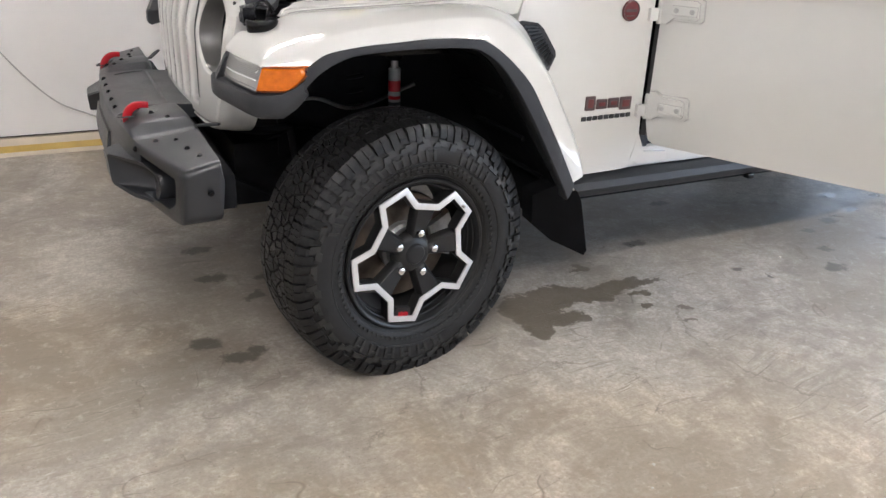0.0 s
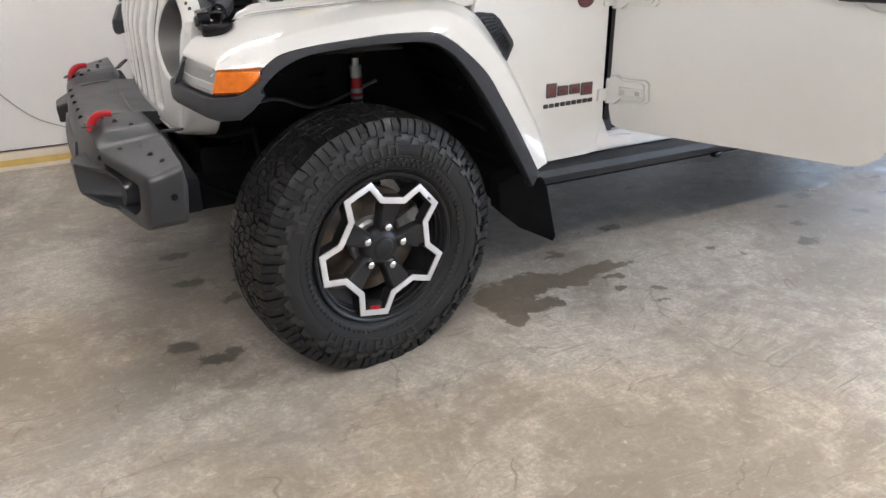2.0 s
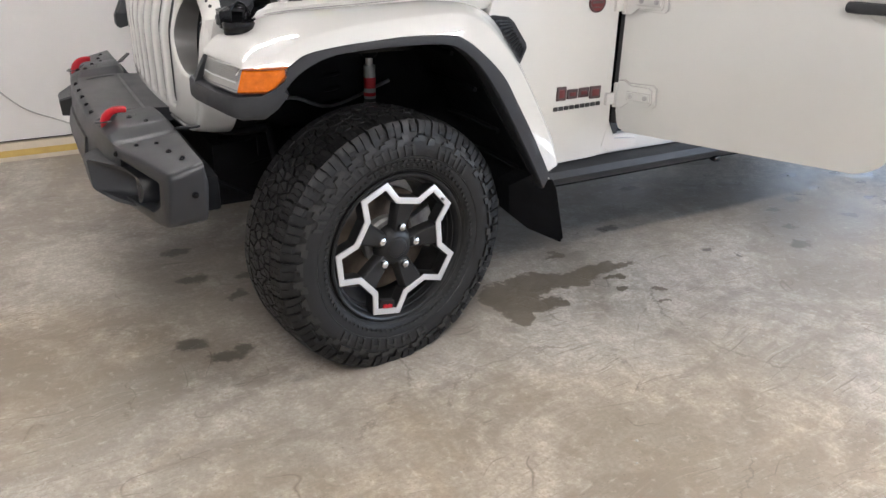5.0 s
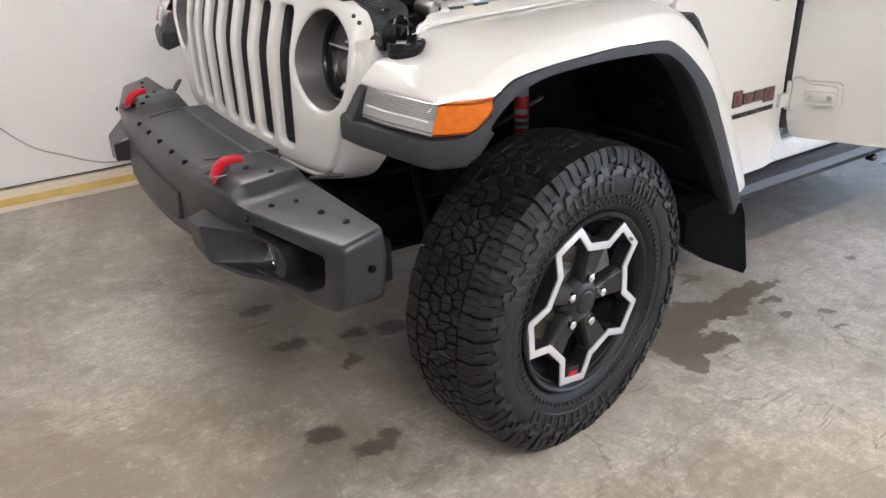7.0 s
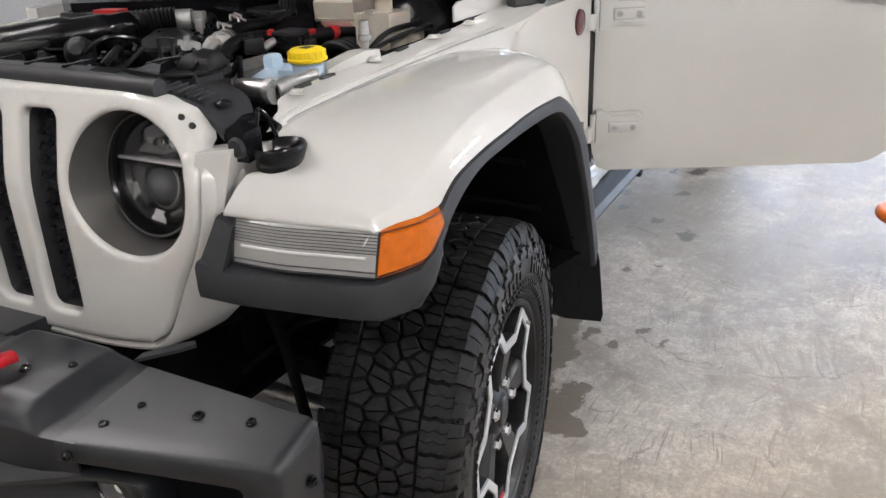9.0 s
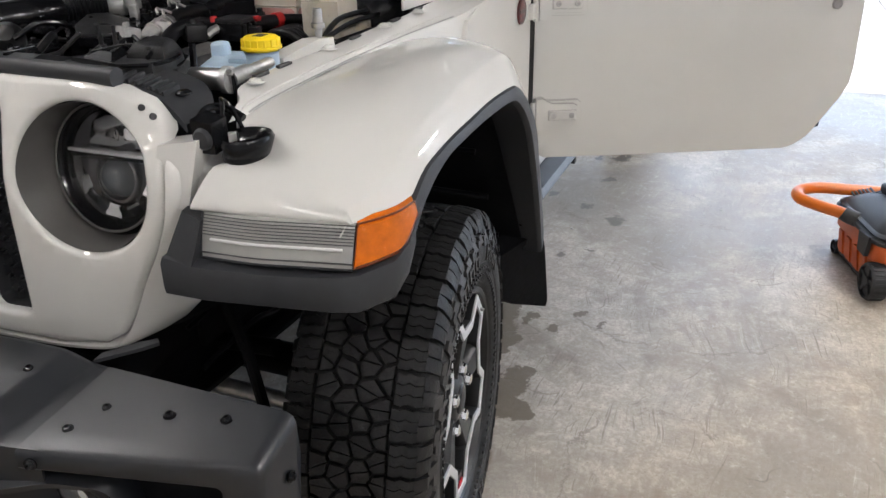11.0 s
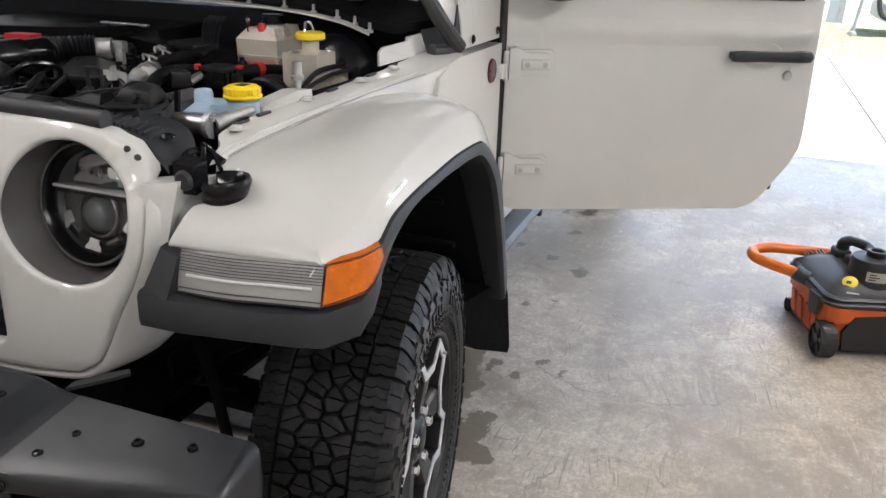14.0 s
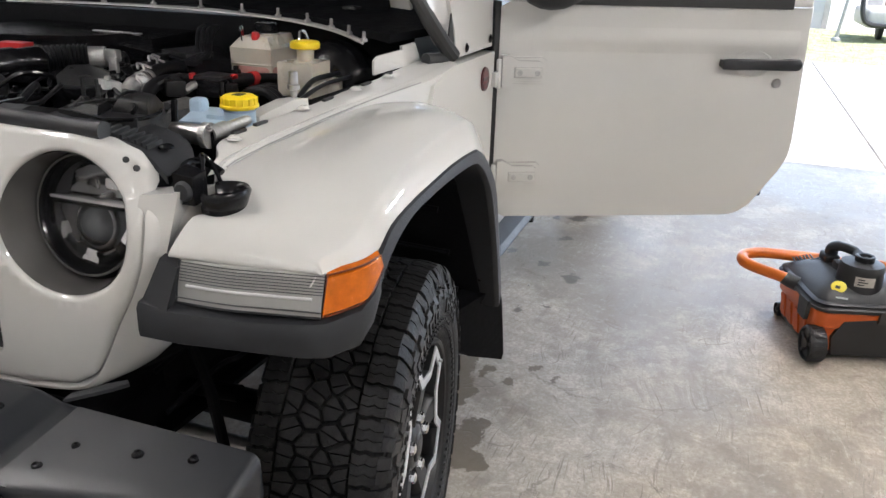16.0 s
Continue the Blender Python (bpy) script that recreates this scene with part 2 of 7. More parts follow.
    pale = op("MAXIMUM", scratches(.9, 20, 4.2, .645, .70, 13), op("MAXIMUM", scratches(-.2, 26, 4.0, .65, .70, 17), scratches(1.9, 22, 4.6, .65, .70, 21)))
    wander = op("MULTIPLY", op("MAXIMUM", hairline(1.1, .0020, 3), op("MAXIMUM", hairline(.8, .0016, 31), hairline(1.4, .0022, 57))), rng(noise_tex(5.5, 3, .6), .48, .6, 0, 1, True))
    nick = op("MAXIMUM", scratches(.15, 13, 9.5, .655, .69, 27), op("MAXIMUM", scratches(1.1, 15, 10.5, .66, .695, 33), scratches(-.9, 14, 8.8, .66, .695, 41)))
    hair = op("MAXIMUM", op("MULTIPLY", op("MAXIMUM", dark, nick), op("ADD", op("MULTIPLY", patch, .75), .12)), wander)
    col = mixc(op("MULTIPLY", hair, .78), col, (.145, .118, .09))
    col = mixc(op("MULTIPLY", op("MULTIPLY", pale, op("ADD", op("MULTIPLY", patch, .6), .10)), .60), col, (.72, .67, .585))
    col = mixc(rng(noise_tex(70, 4, .75), .42, .60, .40, 0, True), col, (.25, .21, .165))
    col = mixc(rng(noise_tex(26, 6, .75, .3), .55, .66, 0, .34, True), col, (.74, .69, .61))
    speck = rng(noise_tex(120, 2, .5), .66, .72, 0, 1)
    col = mixc(op("MULTIPLY", speck, .8), col, (.18, .145, .11))
    grit = rng(noise_tex(16, 5, .7), .40, .62, .40, 0, True)
    col = mixc(grit, col, (.27, .235, .19))
    tone = noise_tex(.42, 3, .5, .4)
    col = mixc(rng(tone, .48, .59, .04, .62, True), col, (1.0, .91, .79), "MULTIPLY")
    col = mixc(rng(tone, .48, .38, 0, .7, True), col, (.90, .91, .95), "MULTIPLY")
    # shaped marks: (x, y, half length, half width)
    edge = N("ShaderNodeTexNoise")
    edge.inputs["Scale"].default_value, edge.inputs["Detail"].default_value, edge.inputs["Roughness"].default_value = 11, 7, .7
    L(pos, edge.inputs["Vector"])
    sep = N("ShaderNodeSeparateXYZ")
    L(pos, sep.inputs[0])
    esep = N("ShaderNodeSeparateColor")
    L(edge.outputs["Color"], esep.inputs[0])
    px = op("ADD", sep.outputs[0], op("MULTIPLY", op("SUBTRACT", esep.outputs[0], .5), .17))
    py = op("ADD", sep.outputs[1], op("MULTIPLY", op("SUBTRACT", esep.outputs[1], .5), .17))

    def marks(rows, soft):
        total = None
        for cx, cy, rx, ry in rows:
            dx = op("DIVIDE", op("SUBTRACT", px, cx), rx)
            dy = op("DIVIDE", op("SUBTRACT", py, cy), ry)
            d = op("SQRT", op("ADD", op("MULTIPLY", dx, dx), op("MULTIPLY", dy, dy)), 0)
            v = rng(d, 1 - soft, 1 + soft, 1, 0, True)
            total = v if total is None else op("MAXIMUM", total, v)
        return total

    # thin curved scuffs: (x, y, radius)
    arcs = None
    for cx, cy, r in ((.35, -.62, .43), (-.4, .05, .42), (.45, -.42, .20), (1.55, -.35, .55), (2.25, -.05, .33)):
        dx, dy = op("SUBTRACT", px, cx), op("SUBTRACT", py, cy)
        d = op("SQRT", op("ADD", op("MULTIPLY", dx, dx), op("MULTIPLY", dy, dy)), 0)
        v = rng(op("ABSOLUTE", op("SUBTRACT", d, r), 0), .002, .007, 1, 0, True)
        arcs = v if arcs is None else op("MAXIMUM", arcs, v)
    arcs = op("MULTIPLY", arcs, rng(noise_tex(2.6, 4, .6), .49, .58, 0, .55, True))
    col = mixc(arcs, col, (.16, .132, .10))
    wet = marks(WET, .05)
    spots = marks(SPOTS, .30)
    browned = marks(BROWNED, .5)
    # soft brown darkening over these ovals
    col = mixc(op("MULTIPLY", browned, .38), col, (.17, .14, .105))
    col = mixc(op("MULTIPLY", wet, .86), col, (.125, .100, .068))
    col = mixc(op("MULTIPLY", spots, .82), col, (.07, .058, .045))
    L(col, b.inputs["Base Color"])
    rough = op("ADD", rng(mid, .3, .7, .36, .58), op("MULTIPLY", rng(big, .35, .65, 0, 1), .10))
    rough = op("SUBTRACT", rough, op("MULTIPLY", op("MAXIMUM", wet, spots), .12))
    L(rough, b.inputs["Roughness"])
    bp = N("ShaderNodeBump")
    bp.inputs["Strength"].default_value, bp.inputs["Distance"].default_value = .40, .006
    L(op("ADD", op("MULTIPLY", mid, .5), op("ADD", op("MULTIPLY", fine, .22), op("MULTIPLY", hair, -.35))), bp.inputs["Height"])
    L(bp.outputs[0], b.inputs["Normal"])
    return m


WET = [(.56, .16, .115, .12), (.72, .21, .13, .085), (.88, .17, .12, .055), (1.02, .205, .10, .048), (1.14, .185, .06, .022), (.62, .045, .11, .055), (.51, .0, .045, .06), (.72, .03, .04, .03),
       (1.04, .11, .045, .020), (1.0, .01, .045, .025), (1.13, -.045, .035, .020), (1.08, -.145, .032, .012), (.95, .385, .042, .030), (.89, .12, .04, .03), (1.06, .085, .02, .02)]
SPOTS = [(-.47, .84, .050, .036), (-.50, .235, .050, .036), (-.58, .355, .050, .040), (-.47, 1.12, .055, .035), (-.26, .79, .050, .030), (-.35, .64, .045, .030), (-.14, .74, .060, .035), (-.43, .26, .035, .035), (2.02, -.01, .060, .045), (2.15, .15, .040, .030),
         (1.59, .14, .035, .025), (2.47, .40, .055, .040), (2.55, .12, .045, .030), (2.90, .12, .050, .040), (2.79, .67, .060, .028), (2.73, .46, .045, .026), (2.56, .44, .030, .020), (3.07, .58, .045, .026), (3.06, .42, .040, .022), (3.21, .48, .04, .025), (2.87, .23, .035, .022), (2.95, .09, .030, .018), (1.82, .89, .06, .03), (1.35, .52, .05, .025), (2.26, .33, .04, .025), (1.68, .02, .018, .014)]
# ovals of soft brown darkening, the widest under the truck
BROWNED = [(-.42, 1.17, .14, .10), (-.24, .93, .17, .07), (-.25, .75, .50, .42), (-.53, .30, .17, .15), (1.3, .62, .9, .35), (2.3, .40, .5, .3), (.05, .25, .35, .30)]
CONCRETE = floor_material()
WALLSHADE = material("unseen_wall_grey", (.70, .68, .66), .7, vary=.12, scale=1.4, bump=.15, bscale=60)


# ---------------------------------------------------------------- mesh helpers
def finish(name, bm, mats, smooth=35):
    bmesh.ops.recalc_face_normals(bm, faces=bm.faces)
    me = bpy.data.meshes.new(name)
    bm.to_mesh(me)
    bm.free()
    for m in mats if isinstance(mats, (list, tuple)) else [mats]:
        me.materials.append(m)
    if smooth:
        me.polygons.foreach_set("use_smooth", [True] * len(me.polygons))
        me.set_sharp_from_angle(angle=radians(smooth))
    return me


def part(name, bm, mats, parent, label="", smooth=35):
    ob = new(name, finish(name, bm, mats, smooth))
    ob.parent = parent
    if parent is not None:
        ob.matrix_parent_inverse = WORLD_OF[parent.name].inverted()
    WORLD_OF[ob.name] = Matrix.Identity(4)
    return tagged(ob, label)


WORLD_OF = {}


def empty(name, m=Matrix.Identity(4), parent=None):
    ob = new(name)
    ob.empty_display_size = .1
    if parent is not None:
        ob.parent = parent
        ob.matrix_parent_inverse = WORLD_OF[parent.name].inverted()
    ob.matrix_basis = m
    WORLD_OF[ob.name] = m.copy()
    return ob


def structure(name, bm, mats, label="", smooth=35):
    ob = new(name, finish(name, bm, mats, smooth))
    WORLD_OF[ob.name] = Matrix.Identity(4)
    return tagged(ob, label, kind="structure")


def bevel_all(bm, w, seg=2, angle=25):
    edges = [e for e in bm.edges if len(e.link_faces) == 2 and e.calc_face_angle(0) > radians(angle)]
    if edges and w:
        bmesh.ops.bevel(bm, geom=edges, offset=w, segments=seg, profile=.6, affect="EDGES", clamp_overlap=True)
    return bm


def join(bm, other):
    me = bpy.data.meshes.new("tmp")
    other.to_mesh(me)
    other.free()
    bm.from_mesh(me)
    bpy.data.meshes.remove(me)
    return bm


def moved(bm, m):
    bmesh.ops.transform(bm, matrix=m, verts=bm.verts)
    return bm


def block(lo, hi, w=.0, seg=2):
    bm = bmesh.new()
    bmesh.ops.create_cube(bm, size=1)
    for v in bm.verts:
        v.co = [(lo[i] + hi[i]) / 2 + v.co[i] * (hi[i] - lo[i]) for i in range(3)]
    return bevel_all(bm, w, seg) if w else bm


def prism(poly, way, w=.0, seg=2):
    """A flat outline in space, drawn out along way."""
    bm = bmesh.new()
    a = [bm.verts.new(p) for p in poly]
    c = [bm.verts.new(Vector(p) + Vector(way)) for p in poly]
    bm.faces.new(a)
    bm.faces.new(c[::-1])
    n = len(a)
    for i in range(n):
        bm.faces.new((a[i], c[i], c[(i + 1) % n], a[(i + 1) % n]))
    return bevel_all(bm, w, seg) if w else bm


def loft(rings, closed=True, caps=True):
    bm = bmesh.new()
    rows = [[bm.verts.new(p) for p in ring] for ring in rings]
    n = len(rows[0])
    for a, c in zip(rows, rows[1:]):
        for i in range(n if closed else n - 1):
            j = (i + 1) % n
            bm.faces.new((a[i], a[j], c[j], c[i]))
    if caps and closed:
        bm.faces.new(rows[0][::-1])
        bm.faces.new(rows[-1])
    return bm


def spline(points, steps=6):
    """A smooth line through the points."""
    pts = [Vector(p) for p in points]
    pts = [2 * pts[0] - pts[1], *pts, 2 * pts[-1] - pts[-2]]
    out = []
    for i in range(1, len(pts) - 2):
        p0, p1, p2, p3 = pts[i - 1:i + 3]
        for k in range(steps):
            t = k / steps
            out.append(.5 * (2 * p1 + (p2 - p0) * t + (2 * p0 - 5 * p1 + 4 * p2 - p3) * t * t + (3 * p1 - p0 - 3 * p2 + p3) * t ** 3))
    return [*out, pts[-2]]


def tube(points, r, seg=10, steps=6, ribs=0.0):
    line = spline(points, steps) if steps else [Vector(p) for p in points]
    rings, side = [], None
    for i, p in enumerate(line):
        way = (line[min(i + 1, len(line) - 1)] - line[max(i - 1, 0)]).normalized()
        if side is None:
            side = way.orthogonal().normalized()
        side = (side - way * side.dot(way)).normalized()
        up = way.cross(side)
        rad = (r[i * (len(r) - 1) // max(1, len(line) - 1)] if isinstance(r, (list, tuple)) else r) * (1 + (ribs if i % 2 else -ribs))
        rings.append([p + (side * math.cos(a) + up * math.sin(a)) * rad for a in (2 * math.pi * k / seg for k in range(seg))])
    return loft(rings)


def lathe(profile, m=Matrix.Identity(4), seg=48, closed=False):
    """Turns (radius, height) pairs about z, laid out by m."""
    bm = bmesh.new()
    rows = []
    for r, h in profile:
        if r < 1e-6:
            rows.append([bm.verts.new((0, 0, h))])
        else:
            rows.append([bm.verts.new((r * math.cos(2 * math.pi * k / seg), r * math.sin(2 * math.pi * k / seg), h)) for k in range(seg)])
    pairs = list(zip(rows, rows[1:])) + ([(rows[-1], rows[0])] if closed else [])
    for a, c in pairs:
        for k in range(seg):
            j = (k + 1) % seg
            if len(a) == 1 and len(c) > 1:
                bm.faces.new((a[0], c[k], c[j]))
            elif len(c) == 1 and len(a) > 1:
                bm.faces.new((a[k], a[j], c[0]))
            elif len(a) > 1:
                bm.faces.new((a[k], a[j], c[j], c[k]))
    return moved(bm, m)


def axis_to(way, at=(0, 0, 0)):
    """Lays z along way, at a place."""
    return Matrix.Translation(at) @ Vector(way).to_track_quat("Z", "Y").to_matrix().to_4x4()


def bolt(at, way, r=.009, h=.008):
    m = axis_to(way, at)
    bm = lathe([(r * 1.35, 0), (r * 1.35, .002), (r, .0025), (r, h * .55), (r * .75, h * .95), (r * .42, h), (r * .40, h * .6), (0, h * .55)], m, 12)
    return bm


def panel(rings_or_rows, thick, outward):
    """An open sheet of rows of points, given thickness against outward."""
    bm = bmesh.new()
    rows = [[bm.verts.new(p) for p in row] for row in rings_or_rows]
    for a, c in zip(rows, rows[1:]):
        for i in range(len(a) - 1):
            bm.faces.new((a[i], a[i + 1], c[i + 1], c[i]))
    bmesh.ops.recalc_face_normals(bm, faces=bm.faces)
    f = max(bm.faces, key=lambda f: f.calc_area())
    if f.normal.dot(Vector(outward)) < 0:
        bmesh.ops.reverse_faces(bm, faces=bm.faces)
    bmesh.ops.solidify(bm, geom=bm.faces[:], thickness=thick)
    return bm


def mirrored(ob, name, parent, at_y):
    """The same part on the other side of the middle line."""
    me = ob.data.copy()
    flip = Matrix.Translation((0, 2 * at_y, 0)) @ Matrix.Diagonal((1, -1, 1, 1))
    me.transform(flip)
    me.flip_normals()
    o = new(name, me)
    o.parent = parent
    o.matrix_parent_inverse = WORLD_OF[parent.name].inverted()
    WORLD_OF[o.name] = Matrix.Identity(4)
    if "label" in ob:
        tagged(o, ob["label"])
    return o


# ---------------------------------------------------------------- the garage and the yard
FX, SY, NY, CZ = -3.4, -5.6, 2.83, 2.5           # front wall, south wall, north wall, ceiling
GATE_T = .15
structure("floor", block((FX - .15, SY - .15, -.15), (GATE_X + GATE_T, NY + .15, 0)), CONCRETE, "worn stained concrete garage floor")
structure("wall_north", block((FX, NY, .104), (GATE_X, NY + .15, CZ)), WALLPAINT, "white painted garage wall")
# south and west walls, out of view; their grey sets the bounced light
structure("wall_south", block((FX, SY - .15, 0), (GATE_X, SY, CZ)), WALLSHADE, "unseen garage wall in grey")
structure("wall_west", block((FX - .15, SY - .15, 0), (FX, NY + .15, CZ)), WALLSHADE, "unseen garage wall in grey")
structure("wall_east_pier", block((GATE_X, GATE_HI, 0), (GATE_X + GATE_T, NY + .15, CZ)), WALLPAINT, "white painted wall beside the open gate")
structure("wall_east_corner", block((GATE_X, SY - .15, 0), (GATE_X + GATE_T, GATE_LO, CZ)), WALLPAINT, "white painted wall beside the open gate")
structure("wall_east_header", block((GATE_X, GATE_LO, GATE_Z), (GATE_X + GATE_T, GATE_HI, CZ)), WALLPAINT, "white painted wall over the open gate")
# ceiling and roof, out of view; dark grey dims the ceiling's bounce and reflections
structure("ceiling", block((FX - .15, SY - .15, CZ), (GATE_X + GATE_T, NY + .15, CZ + .15)), CEILPAINT, "unseen garage ceiling in dark grey")
structure("roof", block((FX - .6, SY - .6, CZ + .15), (GATE_X + GATE_T + .02, NY + .6, CZ + .25)), DARKM, "unseen plain dark roof slab")
# the foot of the north wall: dark gap, cream board, ochre strip, pale toe
structure("wall_gap", block((FX, NY + .03, .088), (GATE_X, NY + .14, .104)), DARKM, "dark gap under the wall panels")
sk = prism([(FX, NY - .055, 0), (FX, NY - .055, .012), (FX, NY - .048, .022), (FX, NY - .004, .090), (FX, NY + .10, .090), (FX, NY + .10, 0)], (GATE_X - FX, 0, 0))
structure("baseboard", sk, SKIRT, "cream painted sloping skirting board")
structure("baseboard_strip", prism([(FX, NY - .050, .025), (FX, NY - .030, .056), (FX, NY - .026, .054), (FX, NY - .046, .022)], (GATE_X - FX, 0, 0)), SKIRTYEL, "yellow ochre strip along the skirting")

ground_bm = block((-60, -80, -.45), (90, 80, -.19))
structure("ground", ground_bm, DRIVE, "pale ground round the garage")
for k in range(4):
    y0 = -11 + k * 4.6
    for j, (a, c) in enumerate(((GATE_X + GATE_T, 8.2), (8.2, 12.0))):
        structure("driveway_slab", block((a + .008, y0 + .008, -.19), (c - .008, y0 + 4.592, -.012), .006, 1), DRIVE, "sunlit pale concrete driveway slab")
lawn = bmesh.new()
bmesh.ops.create_grid(lawn, x_segments=60, y_segments=90, size=.5)
for v in lawn.verts:
    x, y = 12.0 + (v.co.x + .5) * 6.5, -14 + (v.co.y + .5) * 24
    v.co = (x, y, -.02 + .05 * noise.noise((x * .6, y * .6, 0)) * min(1, (x - 12) * 1.5))
structure("lawn", lawn, GRASS, "patchy sunlit green lawn")
random.seed(5)
verts, faces = [], []
for k in range(9000):
    x, y = random.uniform(12.05, 18.3), random.uniform(-6.5, 0.5)
    a, h, w = random.uniform(0, math.pi), random.uniform(.02, .055), .004
    z = -.03 + .05 * noise.noise((x * .6, y * .6, 0)) * min(1, (x - 12) * 1.5)
    i = len(verts)
    verts += [(x - w * math.cos(a), y - w * math.sin(a), z), (x + w * math.cos(a), y + w * math.sin(a), z), (x + random.uniform(-.02, .02), y + random.uniform(-.02, .02), z + h)]
    faces.append((i, i + 1, i + 2))
gm = bpy.data.meshes.new("grass_blades")
gm.from_pydata(verts, [], faces)
gm.materials.append(GRASS)
tagged(new("grass_blades", gm), "short uneven grass on the lawn", "grass", kind="stuff")

# house across the lawn, with boards one over another
house = tagged(empty("neighbour_house", pose(20.5, -1.2, 0)), "pale house clad in horizontal boards across the lawn", "house")
part("wall", block((18.9, -2.55, -.2), (24.0, 4.5, 3.6)), SIDING, house)
for k in range(17):
    z = -.05 + k * .2
    part("siding_board", prism([(18.86, -2.57, z), (18.90, -2.57, z + .2), (18.92, -2.57, z + .2), (18.92, -2.57, z)], (0, 7.08, 0)), SIDING, house)
part("roof", prism([(18.4, -3.0, 3.5), (24.5, -3.0, 3.5), (21.5, -3.0, 5.2)], (0, 8, 0)), ENGINE_B, house)
part("corner_board", block((18.84, -2.62, -.1), (18.96, -2.50, 3.5)), TUBM, house)
butt = tagged(empty("water_tub", pose(18.4, -2.0, 0)), "pale round water tub standing against the house", "tub")
part("tub", lathe([(.0, 0), (.2, 0), (.24, .1), (.25, .42), (.235, .46), (.2, .46), (.19, .1), (0, .08)], pose(18.45, -2.0, -.02), 24), TUBM, butt)
part("lid", lathe([(0, .54), (.12, .535), (.24, .5), (.25, .47), (.0, .465)], pose(18.45, -2.0, -.02), 24), TUBM, butt)
postt = tagged(empty("yard_post", pose(16.2, -2.5, 0)), "thin pale metal post leaning on the lawn", "post")
part("pole", tube([(16.2, -2.55, -.05), (16.2, -2.72, 1.6), (16.2, -2.83, 2.6)], .035, 10, 0), POSTM, postt)
part("foot", lathe([(0, 0), (.09, 0), (.08, .05), (.03, .07), (0, .07)], pose(16.2, -2.55, -.03), 16), POSTM, postt)
cart = tagged(empty("parked_trailer", pose(16.6, -4.0, 0)), "white trailer with a dark rubber edge parked on the lawn", "trailer")
part("bed", block((15.9, -4.9, .25), (17.6, -2.95, .62), .12, 4), TUBM, cart)
part("edge_strip", tube([(15.88, -4.95, .30), (15.88, -3.4, .30), (15.88, -3.02, .34), (15.88, -2.9, .5), (15.92, -2.86, .8), (16.0, -2.86, 1.1)], .045, 8), DARKM, cart)
for dy in (-4.5, -3.4):
    wheel_bm = lathe([(.0, -.06), (.14, -.06), (.2, -.04), (.2, .04), (.14, .06), (0, .06)], axis_to((0, 1, 0), (16.9, dy, .17)), 24)
    part("wheel", wheel_bm, DARKM, cart)
part("board", block((17.2, -3.9, .62), (17.3, -3.45, 1.5), .01), BROWN, cart)
part("panel", block((17.2, -3.4, .62), (17.3, -3.12, 1.3), .01), TUBM, cart)
part("red_can", lathe([(0, 0), (.16, 0), (.17, .3), (.1, .42), (0, .43)], pose(17.0, -4.2, .75), 20), REDPLASTIC, cart)

# strip lights out of view on the ceiling; wing highlights point to the first
def strip_light(x, y, turn, glow):
    m = pose(x, y, CZ, 0, 0, turn)
    t = tagged(empty("strip_light", m), "twin tube strip light placed on the ceiling out of view", "ceiling light", "strip lights on the ceiling")
    part("housing", moved(block((-.62, -.07, -.045), (.62, .07, 0), .006), m), CEILPAINT, t)
    for s in (-.035, .035):
        part("lamp_tube", moved(tube([(-.58, s, -.065), (.58, s, -.065)], .016, 12, 1), m), glow, t)
    for s in (-.6, .6):
        part("end_cap", moved(block((s - .015, -.06, -.085), (s + .015, .06, -.045), .004), m), CEILPAINT, t)
    return t


strip_light(-.75, 1.35, 0, GLOWDIM)
# the others are added to brighten the floor, the grille and the bumper
strip_light(-1.0, -2.1, 0, GLOW)
strip_light(1.9, -1.6, 0, GLOWMID)
strip_light(-2.5, .1, 90, GLOWLOW)

# cable along the north wall
cab = tagged(empty("wall_cable", pose(-.9, NY - .01, .2)), "thin grey cable hanging along the wall", "cable")
part("cable", tube([(x, NY - .008, z) for x, z in ((-2.2, 1.35), (-1.6, 1.05), (-1.24, .69), (-1.137, .545), (-1.03, .40), (-.907, .275), (-.77, .205), (-.66, .155), (-.55, .128), (-.3, .125), (.2, .14))], .004, 8), CABLE, cab)

# crumbs of litter on the floor
random.seed(8)
crumb = bmesh.new()
bmesh.ops.create_icosphere(crumb, subdivisions=1, radius=.006)
for v in crumb.verts:
    v.co *= random.uniform(.6, 1.2)
    v.co.z = max(v.co.z * .6, -.002)
cme = finish("paint_flake", crumb, PAPER, 0)
for x, y, s in ((1.86, .15, 1.6), (.405, -.737, 1.0), (1.7, .28, .8), (1.2, -.5, .7), (2.3, -.45, .9), (.1, -1.0, .6), (1.4, -.9, .7), (-.1, -.62, .6), (2.77, .66, 1.2), (2.57, .43, 1.1), (1.11, -.15, .8), (.34, -.81, .7), (2.75, .45, .9), (3.07, .57, 1.1), (3.11, .53, .8), (3.05, .41, .9), (2.88, .22, .7), (2.90, .17, .6), (2.95, .10, .7)):
    o = new("paint_flake", cme)
    o.matrix_basis = pose(x, y, .002, 0, 0, random.uniform(0, 360)) @ Matrix.Scale(s, 4)
    tagged(o, "small pale flake of litter on the concrete", "litter", "flakes on the floor")


# ---------------------------------------------------------------- the truck
MID = .915                                           # its middle line
truck = tagged(empty("pickup_truck", pose(1.6, MID, 0)), "white four-door pickup with open bonnet and open driver's door", "truck")

# ---- wheel: local y runs inwards, the lug plane is y = 0
TYRE_R, TYRE_W0 = .402, .107


